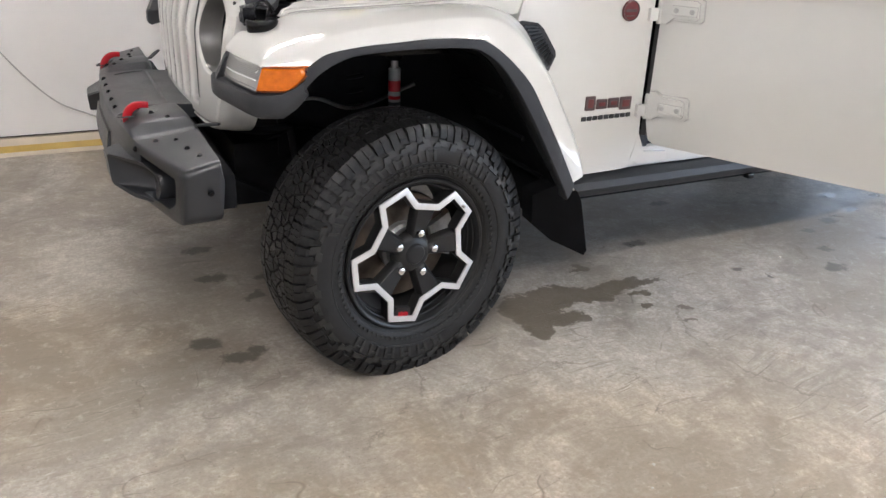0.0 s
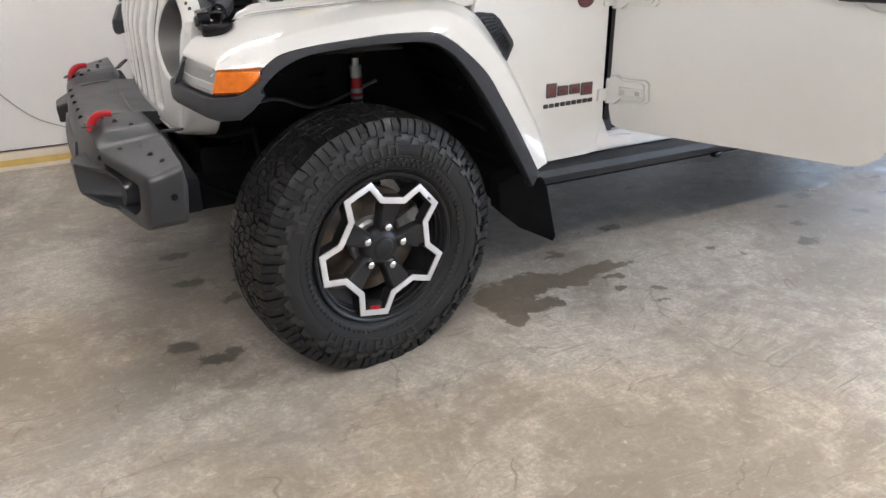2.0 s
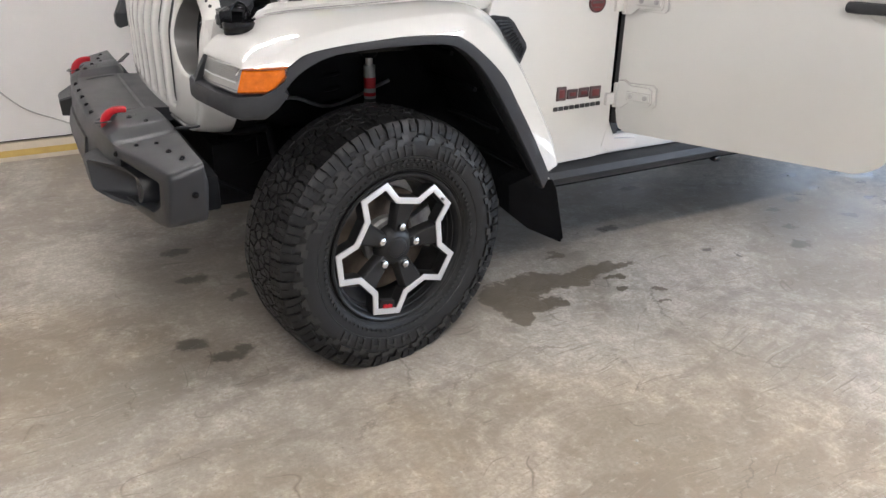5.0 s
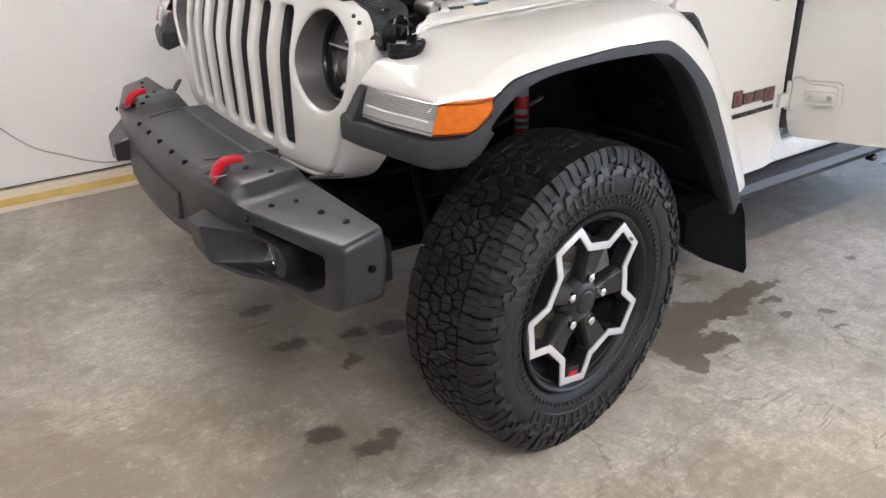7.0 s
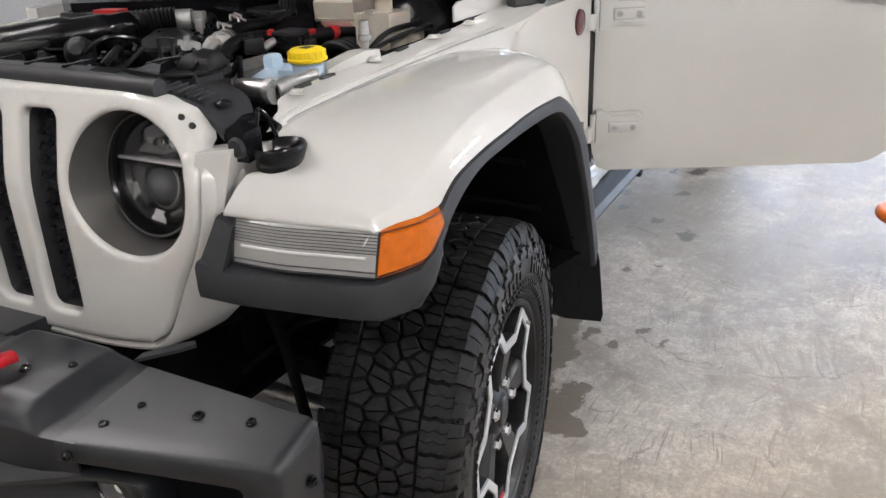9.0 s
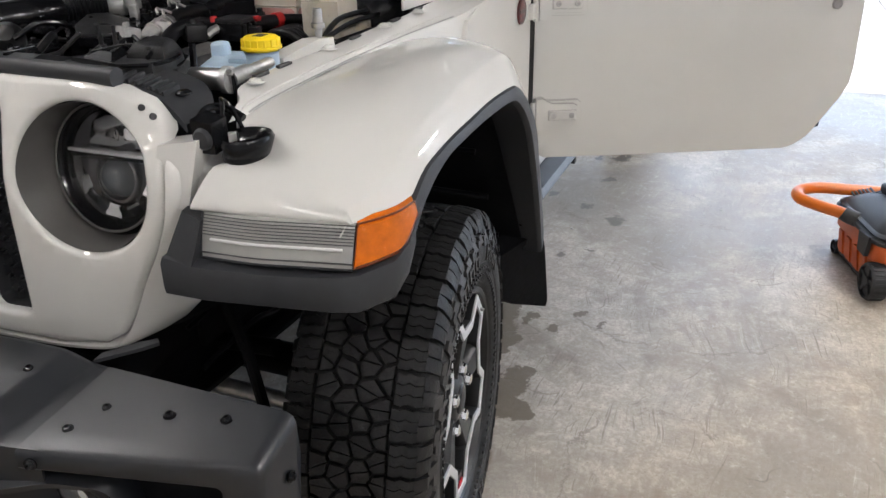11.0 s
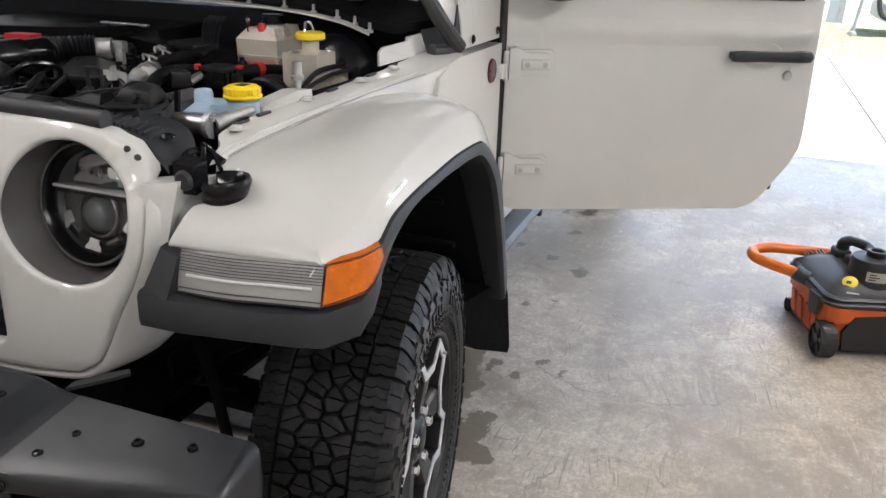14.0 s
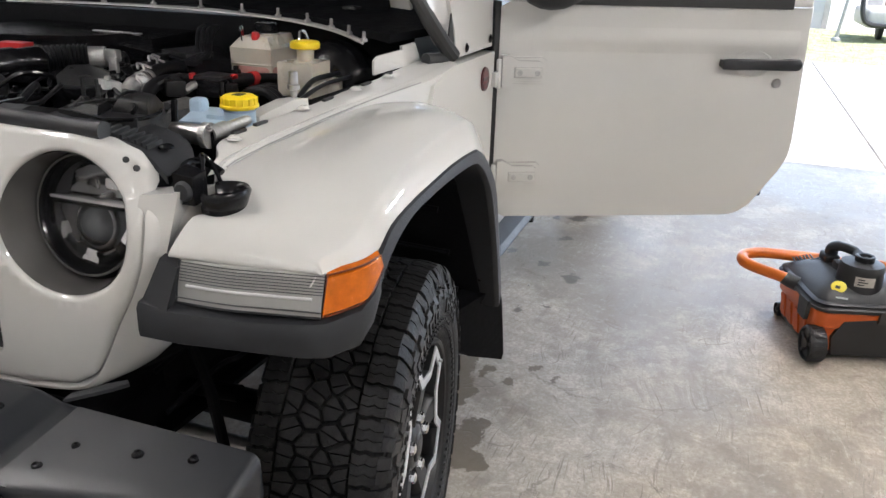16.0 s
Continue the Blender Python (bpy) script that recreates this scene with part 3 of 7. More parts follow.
def tyre_mesh():
    V, Fc = [], []
    LV, LF = [], []

    def add_grid(rows, close_u):
        base, n = len(V), len(rows[0])
        for r in rows:
            V.extend(r)
        for i in range(len(rows) - (0 if close_u else 1)):
            a, c = base + i * n, base + ((i + 1) % len(rows)) * n
            for k in range(n - 1):
                Fc.append((a + k, a + k + 1, c + k + 1, c + k))

    def at(th, w, r):
        return (r * math.cos(th), TYRE_W0 - w, max(r * math.sin(th), -.383))

    prof = [(-.112, .228), (-.124, .245), (-.138, .285), (-.141, .32), (-.134, .355), (-.122, .378), (-.112, .388), (-.06, .3905), (0, .391), (.06, .3905), (.112, .388),
            (.116, .378), (.126, .362), (.135, .345), (.141, .325), (.1415, .31), (.140, .29), (.1385, .287), (.1385, .284), (.136, .27), (.131, .258), (.130, .255), (.127, .250), (.122, .243), (.116, .236), (.112, .228)]
    seg = 180
    add_grid([[at(2 * math.pi * i / seg, w, r) for w, r in prof] for i in range(seg)], True)

    def crown(w):
        return TYRE_R - .0085 * (abs(w) / .118) ** 3

    def lug(poly, drop=.0135, shrink=.93, extra=0.0):
        """A raised tread block from an outline in (angle, width)."""
        n = len(poly)
        ct, cw = sum(p[0] for p in poly) / n, sum(p[1] for p in poly) / n
        base = len(LV)
        for th, w in poly:
            LV.append(at(th, w, crown(w) - drop))
        for th, w in poly:
            LV.append(at(th, w, crown(w) - .0015 + extra))
        for th, w in poly:
            LV.append(at(ct + (th - ct) * shrink, cw + (w - cw) * shrink, crown(w) + extra))
        for lvl in (0, 1):
            for k in range(n):
                j = (k + 1) % n
                LF.append((base + lvl * n + k, base + lvl * n + j, base + (lvl + 1) * n + j, base + (lvl + 1) * n + k))
        LF.append(tuple(base + 2 * n + k for k in range(n)))

    # middle of the tread: interlocking blocks round scattered seeds, each cut by a sipe
    rnd = random.Random(3)
    n_mid, span = 29, 2 * math.pi * TYRE_R
    pitch = span / n_mid
    tile = [(.10, -.055), (.60, -.046), (.30, -.017), (.85, -.009), (.15, .021), (.62, .030), (.38, .058), (.90, .050)]
    seeds = [((i + a + rnd.uniform(-.05, .05)) * pitch, w + rnd.uniform(-.005, .005)) for i in range(n_mid) for a, w in tile]

    def clip(poly, px_, pw_, nx_, nw_):
        out = []
        for (ax, aw), (bx, bw) in zip(poly, poly[1:] + poly[:1]):
            da, db = (ax - px_) * nx_ + (aw - pw_) * nw_, (bx - px_) * nx_ + (bw - pw_) * nw_
            if da <= 0:
                out.append((ax, aw))
            if da * db < 0:
                f = da / (da - db)
                out.append((ax + (bx - ax) * f, aw + (bw - aw) * f))
        return out

    for s_, w_ in seeds:
        cell = [(s_ - .1, -.0685), (s_ + .1, -.0685), (s_ + .1, .0685), (s_ - .1, .0685)]
        for a_, c_ in seeds:
            ds = (a_ - s_ + span / 2) % span - span / 2
            dw = c_ - w_
            d = math.hypot(ds, dw)
            if 1e-6 < d < .12:
                g_ = .5 - .0031 / d
                cell = clip(cell, s_ + ds * g_, w_ + dw * g_, ds / d, dw / d)
        tilt = rnd.uniform(-.5, .5)
        nx_, nw_ = math.cos(tilt), math.sin(tilt)
        for sg in (1, -1):
            half = clip(cell, s_ - sg * nx_ * .0010, w_ - sg * nw_ * .0010, sg * nx_, sg * nw_)
            if len(half) > 2:
                c = [(x / TYRE_R, w) for x, w in half]
                lug(c[::-1], .0125, .93, rnd.uniform(-.0022, .0005))
    n_sh = 44
    p = 2 * math.pi / n_sh
    for side in (1, -1):
        for i in range(n_sh):
            th0 = (i + (.3 if side < 0 else 0)) * p
            out = .1235 if i % 2 else .1205
            zig = ((.0745 if i % 2 else .072, 0), (.086, .055), (.097, -.03), (.109, .045), (out, 0))
            for k in range(3):
                lo, hi = .02 + k * .300, .02 + k * .300 + .285
                left = [(th0 + (lo + (z if k else z * .8)) * p, side * w) for w, z in zig]
                right = [(th0 + (hi + (z if k < 2 else z * .8)) * p, side * w) for w, z in zig[::-1]]
                c = left + right
                lug(c if side < 0 else c[::-1], shrink=.96, extra=rnd.uniform(-.0004, .0003))
            # shoulder foot running down the sidewall
            for a0, a1, foot in ((th0 + .04 * p, th0 + .42 * p, .350 if i % 2 else .362), (th0 + .47 * p, th0 + .88 * p, .356 if i % 2 else .345)):
                rows = [[(out, .392), (out + .009, .382), (.1385, foot + .009), (.1395, foot)], [(out - .004, .386), (out + .003, .375), (.131, foot + .004), (.134, foot - .002)]]
                base = len(LV)
                for th in (a0, a1):
                    for layer in rows:
                        LV.extend(at(th, side * w, r) for w, r in layer)
                for k in range(3):
                    LF.append((base + k, base + k + 1, base + 8 + k + 1, base + 8 + k))
                    LF.append((base + k, base + k + 1, base + 4 + k + 1, base + 4 + k))
                    LF.append((base + 8 + k, base + 8 + k + 1, base + 12 + k + 1, base + 12 + k))
                LF.append((base + 3, base + 11, base + 15, base + 7))
    def made(name, verts, faces, mat_):
        me = bpy.data.meshes.new(name)
        me.from_pydata(verts, [], faces)
        me.validate()
        for k in mat_:
            me.materials.append(k)
        me.polygons.foreach_set("use_smooth", [True] * len(me.polygons))
        me.set_sharp_from_angle(angle=radians(28))
        return me
    body_me = made("tyre", V, Fc, (RUBBER, GROOVE))
    n = len(prof) - 1
    body_me.polygons.foreach_set("material_index", [1 if 5 <= k % n <= 9 else 0 for k in range(len(body_me.polygons))])
    return body_me, made("tread_pattern", LV, LF, (TREAD,))


def arc_pad(a0, a1, r0, r1, u, h, slant=0.0, seg=4):
    """A raised pad on the outer sidewall between two angles (degrees) and two radii."""
    bm = bmesh.new()
    def ring(uu):
        pts = [(a0 + (a1 - a0) * k / seg, r0) for k in range(seg + 1)] + [(a1 - (a1 - a0) * k / seg + slant, r1) for k in range(seg + 1)]
        return [(r * math.cos(radians(a)), -uu(r), r * math.sin(radians(a))) for a, r in pts]
    wall = lambda r: u + .0345 - 6.5 * max(0, r - .318) ** 2 - 2.2 * max(0, .305 - r) ** 2
    lo, hi = ring(lambda r: wall(r) - .004), ring(lambda r: wall(r) + h)
    a, c = [bm.verts.new(p) for p in lo], [bm.verts.new(p) for p in hi]
    bm.faces.new(c)
    for k in range(len(a)):
        j = (k + 1) % len(a)
        bm.faces.new((a[k], a[j], c[j], c[k]))
    return bm


def build_wheel(m):
    w = empty("wheel", m, truck)
    def add(name, bm, mat_, label="", parent=None, smooth=35):
        o = part(name, moved(bm, m), mat_, parent or w, label, smooth)
        return o
    for nm, me, lab, kd in zip(("tyre", "tread_pattern"), tyre_mesh(), ("chunky black all-terrain tyre", "raised tread blocks of the tyre"), ("", "stuff")):
        t = new(nm, me)
        t.data.transform(m)
        t.parent = w
        t.matrix_parent_inverse = m.inverted()
        tagged(t, lab, kind=kd)
    # raised marks on the sidewall: toothed ring, plain lettering bars, ribs by the bead
    teeth = bmesh.new()
    for i in range(38):
        a = i * 360 / 38
        join(teeth, arc_pad(a + .6, a + 4.2, .334, .360 if i % 2 else .350, 0, .0058, 1.4, 2))
        join(teeth, arc_pad(a + 4.6, a + 8.6, .324 if i % 2 else .333, .343, 0, .0052, -1.0, 2))
    tagged(add("sidewall_teeth", teeth, RUBBER_TXT), kind="stuff")
    for start, count, step in ((152, 8, -9.6), (62, 3, -8.5), (228, 6, 11.0)):
        for k in range(count):
            a = start + k * step
            add("lettering_bar", join(join(arc_pad(a - 3.4, a - 1.7, .292, .325, 0, .0036, 1.3, 2), arc_pad(a + 1.5, a + 3.2, .292, .325, 0, .0036, 1.3, 2)), arc_pad(a - 2.2, a + 2.4, .312, .318, 0, .0030, .3, 2)), RUBBER_TXT)
    ribs = bmesh.new()
    for i in range(90):
        a = i * 4
        join(ribs, arc_pad(a, a + 1.6, .259, .266, .003, .0008, .8, 1))
    for k in range(16):
        join(ribs, arc_pad(112 - k * 4.2, 114.6 - k * 4.2, .274, .280, .002, .0014, 0, 1))
    tagged(add("bead_ribs", ribs, RUBBER_TXT), kind="stuff")
    for r_, h_, k_ in ((.3665, .0150, .0022), (.2870, .0322, .0016), (.2480, .0190, .0014), (.2420, .0150, .0012)):
        add("sidewall_ring", lathe([(r_ - k_, h_ - .001), (r_, h_ + k_), (r_ + k_, h_ - .001)], axis_to((0, -1, 0)), 120), RUBBER_TXT)
    ax = axis_to((0, -1, 0))                       # z of a lathe runs outwards
    add("rim_barrel", lathe([(.232, .012), (.236, .016), (.234, .021), (.228, .021), (.222, .014), (.2185, .004), (.212, -.03), (.205, -.06), (.205, -.20), (.222, -.222), (.234, -.225)], ax, 96), RIMBLACK)
    add("rim_lip", lathe([(.2215, .004), (.226, .0155), (.2300, .0225), (.2245, .0190), (.2195, .007)], ax, 96, True), RIMBLACK)
    add("brake_disc", lathe([(.075, -.085), (.165, -.085), (.168, -.088), (.168, -.108), (.165, -.111), (.075, -.111)], ax, 64, True), DISC, "worn steel brake disc")
    add("brake_hub", lathe([(0, -.05), (.07, -.05), (.078, -.06), (.078, -.12), (0, -.12)], ax, 40), CASTING)
    cal = loft([[(r * math.cos(radians(a)), y, r * math.sin(radians(a))) for r, y in ((.10, .065), (.175, .06), (.185, .075), (.185, .125), (.10, .125))] for a in range(-20, 36, 8)])
    add("brake_caliper", cal, CASTING)
    add("axle_knuckle", lathe([(0, -.12), (.055, -.12), (.06, -.2), (.045, -.28), (0, -.28)], ax, 24), LINER)
    # machined zigzag outline: five lobes reach the rim between the spokes
    lobe, notch = [77 + 36 + 72 * k for k in range(5)], [77 + 72 * k for k in range(5)]
    outer = []
    for n_, l_ in zip(notch, lobe):
        outer += [(n_ - 12.5, .163), (n_ + 12.5, .163), (l_ - 13.0, .2205), (l_ + 13.0, .2205)]
    pt = lambda a, r: Vector((r * math.cos(radians(a)), 0, r * math.sin(radians(a))))
    path = [pt(a, r) for a, r in outer]
    def inset(d):
        res = []
        for k in range(len(path)):
            p0, p1, p2 = path[k - 1], path[k], path[(k + 1) % len(path)]
            n1 = Vector((-(p1 - p0).z, 0, (p1 - p0).x)).normalized()
            n2 = Vector((-(p2 - p1).z, 0, (p2 - p1).x)).normalized()
            b = (n1 + n2).normalized()
            res.append(p1 + b * d / max(.35, b.dot(n1)))
        return res
    def ring_solid(d0, d1, y_face, y_back, w_=0.0):
        a, c = inset(d0), inset(d1)
        bm = bmesh.new()
        layers = [[bm.verts.new((p.x, y, p.z)) for p in line] for line, y in ((a, y_face), (c, y_face), (c, y_back), (a, y_back))]
        n = len(a)
        for u_, v_ in ((0, 1), (1, 2), (2, 3), (3, 0)):
            for k in range(n):
                j = (k + 1) % n
                bm.faces.new((layers[u_][k], layers[u_][j], layers[v_][j], layers[v_][k]))
        bmesh.ops.recalc_face_normals(bm, faces=bm.faces)
        return bevel_all(bm, w_, 2) if w_ else bm
    add("spoke_frame", ring_solid(-.001, .0205, -.011, .03, .0015), RIMBLACK)
    add("machined_outline", ring_solid(.0005, .0190, -.0155, -.0095, .0012), MACHINED, "bright machined aluminium zigzag edge")
    for a in notch:
        turn = Matrix.Rotation(-radians(a), 4, "Y")
        rows = []
        for r, hw, y in ((.030, .021, .006), (.060, .0255, .004), (.090, .0305, .0), (.125, .0355, -.005), (.157, .0395, -.0095)):
            rows.append([(r, y + .032, -hw), (r, y + .012, -hw), (r, y - .001, -hw + .007), (r, y - .003, -hw + .009), (r, y - .003, hw - .009), (r, y - .001, hw - .007), (r, y + .012, hw), (r, y + .032, hw)])
        add("spoke", moved(loft(rows), turn), RIMBLACK)
    add("hub_face", lathe([(.03, .004), (.046, .001), (.060, -.012), (.066, -.035), (.03, -.04)], ax, 60), RIMBLACK)
    for r_, h_ in ((.2145, .0005), (.2085, -.020), (.2065, -.042)):
        add("barrel_step", lathe([(r_, h_ - .0015), (r_ - .003, h_), (r_, h_ + .0015)], ax, 96, True), RIMBLACK)
    cap = add("centre_cap", lathe([(0, .011), (.024, .0105), (.029, .009), (.0325, .005), (.034, -.002), (.03, -.01)], ax, 40), ENGINE_B)
    for a in notch:
        c = pt(a, .0655)
        mm = axis_to((0, -1, 0), c)
        nut = bmesh.new()
        rows = [[(r * math.cos(radians(60 * k)), r * math.sin(radians(60 * k)), h) for k in range(6)] for r, h in ((.0140, -.02), (.0140, .006), (.0115, .0125), (.006, .0155))]
        nut = loft(rows)
        add("lug_nut", moved(bevel_all(nut, .001, 1), mm), CHROME, "chromed wheel nut")
        add("nut_seat", moved(lathe([(.0135, .0), (.0185, .0025), (.0195, -.012)], mm @ Matrix.Translation((0, 0, -.008)), 20), Matrix.Identity(4)), RIMBLACK)
    mk = bmesh.new()
    for k, (x, z) in enumerate(((-.014, 0), (-.007, .002), (0, 0), (.007, .002), (.014, 0))):
        join(mk, block((x - .0028, -.0135, -.190 + z - .006), (x + .0028, -.0105, -.190 + z + .006), .0008, 1))
    join(mk, block((-.017, -.0125, -.2), (.017, -.0105, -.194), .0005, 1))
    add("red_mark", moved(mk, Matrix.Rotation(radians(13), 4, "Y")), HOOKRED, "small red emblem on the wheel")
    led = prism([(-.030, -.0085, -.197), (.030, -.0085, -.197), (.024, -.0085, -.172), (-.024, -.0085, -.172)], (0, .02, 0), .002, 1)
    add("emblem_ledge", moved(led, Matrix.Rotation(radians(13), 4, "Y")), RIMBLACK)
    vl = lathe([(0, .03), (.004, .03), (.0045, 0), (.006, -.004)], axis_to((.2, -1, -.3), pt(41, .203) + Vector((0, .004, 0))), 10)
    add("valve", vl, STEEL)
    return w


SIZE = Matrix.Diagonal((1.03, .955, 1.03, 1))
front_wheel = build_wheel(pose(0.003, -.0244, .3945, 0, 0, 8.3) @ SIZE)
def wheel_copy(m):
    """The same wheel on another corner of the truck."""
    src = WORLD_OF[front_wheel.name]
    w = empty("wheel", m, truck)
    for o in front_wheel.children:
        c = o.copy()
        scene.collection.objects.link(c)
        c.parent, c.matrix_parent_inverse = w, src.inverted()


wheel_copy(pose(0.003, 2 * MID + .0244, .3945, 0, 0, 188.3) @ SIZE)
wheel_copy(pose(3.42, .02, .3945) @ SIZE)
wheel_copy(pose(3.42, 2 * MID - .02, .3945, 0, 0, 180) @ SIZE)


# ---- front wing: rows run from the inner joint over the crease to the arch edge
EDGE = [(-.424, -.040, .978), (-.439, -.044, .981), (-.438, -.045, .982), (-.432, -.049, .982), (-.385, -.066, .982), (-.331, -.082, .984), (-.28, -.085, 1.014), (-.185, -.085, 1.029), (-.087, -.085, 1.036), (.015, -.085, 1.042), (.131, -.085, 1.039), (.178, -.085, 1.030),
        (.245, -.085, .987), (.331, -.085, .908), (.388, -.085, .825), (.450, -.085, .729), (.516, -.085, .619), (.545, -.083, .568)]
CREASE = [(-.426, -.036, .979), (-.4405, -.036, .983), (-.436, -.037, .992), (-.425, -.038, 1.000), (-.375, -.054, 1.008), (-.325, -.058, 1.026), (-.27, -.055, 1.048), (-.18, -.052, 1.066), (-.08, -.05, 1.077), (.03, -.05, 1.085), (.16, -.05, 1.090), (.235, -.046, 1.077),
          (.305, -.042, 1.036), (.392, -.040, .945), (.452, -.042, .858), (.512, -.046, .755), (.570, -.052, .640), (.594, -.056, .578)]
TOPMID = [(-0.444, 0.07, 0.979), (-0.4585, 0.07, 0.984), (-0.4435, 0.065, 1.011), (-0.405, 0.06, 1.03), (-0.35, 0.06, 1.049), (-0.3, 0.055, 1.064), (-0.24, 0.055, 1.077), (-0.15, 0.055, 1.09), (-0.05, 0.055, 1.1), (0.06, 0.055, 1.107), (0.19, 0.05, 1.108), (0.275, 0.045, 1.094), (0.345, 0.04, 1.055), (0.425, 0.035, 0.965), (0.485, 0.03, 0.878), (0.545, 0.025, 0.772), (0.602, 0.015, 0.655), (0.618, 0.005, 0.585)]
INNER = [(-0.463, 0.188, 0.982), (-0.478, 0.186, 0.988), (-0.466, 0.180, 1.008), (-0.436, 0.169, 1.037), (-0.390, 0.160, 1.036), (-0.32, 0.2, 1.066), (-0.25, 0.2, 1.079), (-0.15, 0.198, 1.085), (-0.05, 0.196, 1.089), (0.05, 0.192, 1.094), (0.19, 0.165, 1.101), (0.3, 0.118, 1.093), (0.385, 0.098, 1.055), (0.455, 0.098, 0.972), (0.515, 0.098, 0.885), (0.575, 0.098, 0.778), (0.632, 0.098, 0.66), (0.655, 0.098, 0.59)]
def tuck(x, z, rate=.085):
    """How far the rear leg of the wing draws inwards below the arch's shoulder."""
    return max(0, .95 - z) * rate if x > .2 else 0
EDGE = [(x, y + tuck(x, z), z) for x, y, z in EDGE]
CREASE = [(x, y + tuck(x, z, .06), z) for x, y, z in CREASE]
LIP = [(x + .004, y + .012, z - .012) for x, y, z in EDGE]


def wing_rows():
    cols = [spline(c, 4) for c in (INNER, TOPMID, CREASE, EDGE, LIP)]
    rows = []
    for i, (a, t, c, e, l) in enumerate(zip(*cols)):
        full = min(1, max(0, (i - 8) / 10))
        # soft shoulder at the crease
        up = [a, a.lerp(t, .5) + Vector((0, 0, .004 * full)), t] + [t.lerp(c, f) + Vector((0, 0, .004 * math.sin(f * math.pi) * full)) for f in (.35, .65, .85, .97)]
        up += [c.lerp(e, f) + Vector((0, -.002, .002)) * math.sin(f * math.pi) * full for f in (.03, .12, .32, .55, .8, .96)] + [e, l]
        rows.append(up)
    return rows


wing = part("fender", panel(wing_rows(), .004, (0, -.2, 1)), PAINT, truck, "glossy white front wing", 50)
# ---- arch trim: follows the wing edge, then hooks down round the lamp
ARCH = [(-.331, 1.000 - .018), (-.28, 1.013), (-.185, 1.028), (-.087, 1.035), (.015, 1.041), (.131, 1.038), (.178, 1.029), (.245, .986), (.331, .907), (.388, .824), (.450, .728), (.516, .618), (.548, .562)]
ARCH_IN = [(-.372, .880), (-.306, .952), (-.230, .995), (-.130, 1.007), (-.010, 1.010), (.113, 1.006), (.172, .986), (.232, .938), (.294, .852), (.363, .749), (.425, .650), (.486, .552), (.515, .500)]
o_ = spline([(x, 0, z) for x, z in ARCH], 5)
i_ = spline([(x, 0, z) for x, z in ARCH_IN], 5)
rows = []
for a, c in zip(o_, i_):
    out = Vector((a.x, -.088, a.z))
    c = Vector((a.x, 0, a.z)).lerp(c, .80)
    cc = Vector((c.x, -.090, c.z))
    rows.append([Vector((a.x, -.072, a.z + .001)), out + Vector((0, .003, 0)), out.lerp(cc, .06) + Vector((0, -.002, 0)), out.lerp(cc, .5) + Vector((0, -.004, 0)), out.lerp(cc, .90) + Vector((0, -.003, 0)), out.lerp(cc, .97) + Vector((0, .002, 0)), Vector((c.x + .001, -.080, c.z - .001)), Vector((c.x + .004, -.045, c.z)), Vector((c.x + .012, .0, c.z + .001))])
    rows[-1] = [q + Vector((0, tuck(a.x, a.z), 0)) for q in rows[-1]]
flare = part("wheel_arch_trim", panel([r[:7] for r in rows], .003, (0, -1, 0)), TRIM, truck, "textured black plastic wheel arch", 50)
flange_in = part("arch_flange", panel([r[6:] for r in rows], .003, (0, 0, -1)), TRIM, truck, "black inner flange of the wheel arch", 50)
arch_bolts = [(.255, .94), (.325, .83), (.40, .72), (.46, .61), (-.05, 1.012), (.12, 1.008)]
for x, z in arch_bolts:
    part("trim_clip", bolt((x + .016, -.045 + tuck(x, z), z - .004), (-.6, 0, -.8) if z < .95 else (0, 0, -1), .005, .004), ENGINE, truck)

# front corner of the trim: a deep lip under the lamp
stations = [(-.516, .222, .858, .921), (-.5145, .16, .858, .913), (-.495, .06, .856, .909), (-.476, -.022, .853, .911), (-.461, -.058, .852, .913), (-.412, -.0915, .858, .919), (-.378, -.098, .882, .934), (-.345, -.0955, .915, .954)]
rings = []
for k, (x, y, z0, z1) in enumerate(stations):
    bx, by = (.075, .0) if k < 3 else ((.06, .04) if k < 5 else (.02, .06))
    rings.append([(x + .006, y, z1), (x + bx, y + by, z1 + .012), (x + bx, y + by, z0 + .016), (x + .014, y + .006, z0), (x + .002, y, z0 + .008), (x, y, z0 + .02), (x + .001, y, z1 - .008)])
lip = loft([[Vector(p) for p in r] for r in rings])
corner = part("lamp_surround", bevel_all(lip, .004, 2, 40), TRIM, truck, "deep textured black plastic corner under the lamp", 45)
side_up = part("lamp_surround_upright", prism([(-.506, .222, .915), (-.512, .172, .913), (-.482, .168, .972), (-.474, .205, .980)], (.06, .01, .004), .006, 2), TRIM, truck)
# lamp strip: clear lens with ribs, amber corner
lens_line = spline([(-.487, .172, 0), (-.482, .09, 0), (-.468, .02, 0), (-.4535, -.050, 0)], 5)
def on_lens(p, z, proud=0.0):
    """A place on the lens, which leans back towards its top."""
    return Vector((p.x + .010 * ((z - .921) / .062) ** 2 + .008 * (z - .921) / .062 - proud, p.y - proud * .2, z))
lens_levels = (.917, .921, .926, .936, .950, .962, .974, .982, .985)
rows = [[on_lens(p, z) + (Vector((.014, .006, 0)) if z in (.917, .985) else Vector()) for z in lens_levels] for p in lens_line]
lamp_unit = part("side_lamp", panel(rows, .004, (-1, 0, 0)), LENS, truck, "clear ribbed front lamp lens", 60)
for k in range(7):
    z = .9535 + k * .0042
    part("lens_rib", tube([on_lens(p, z, .0006) for p in lens_line], .0008, 5, 0), SHROUD, lamp_unit)
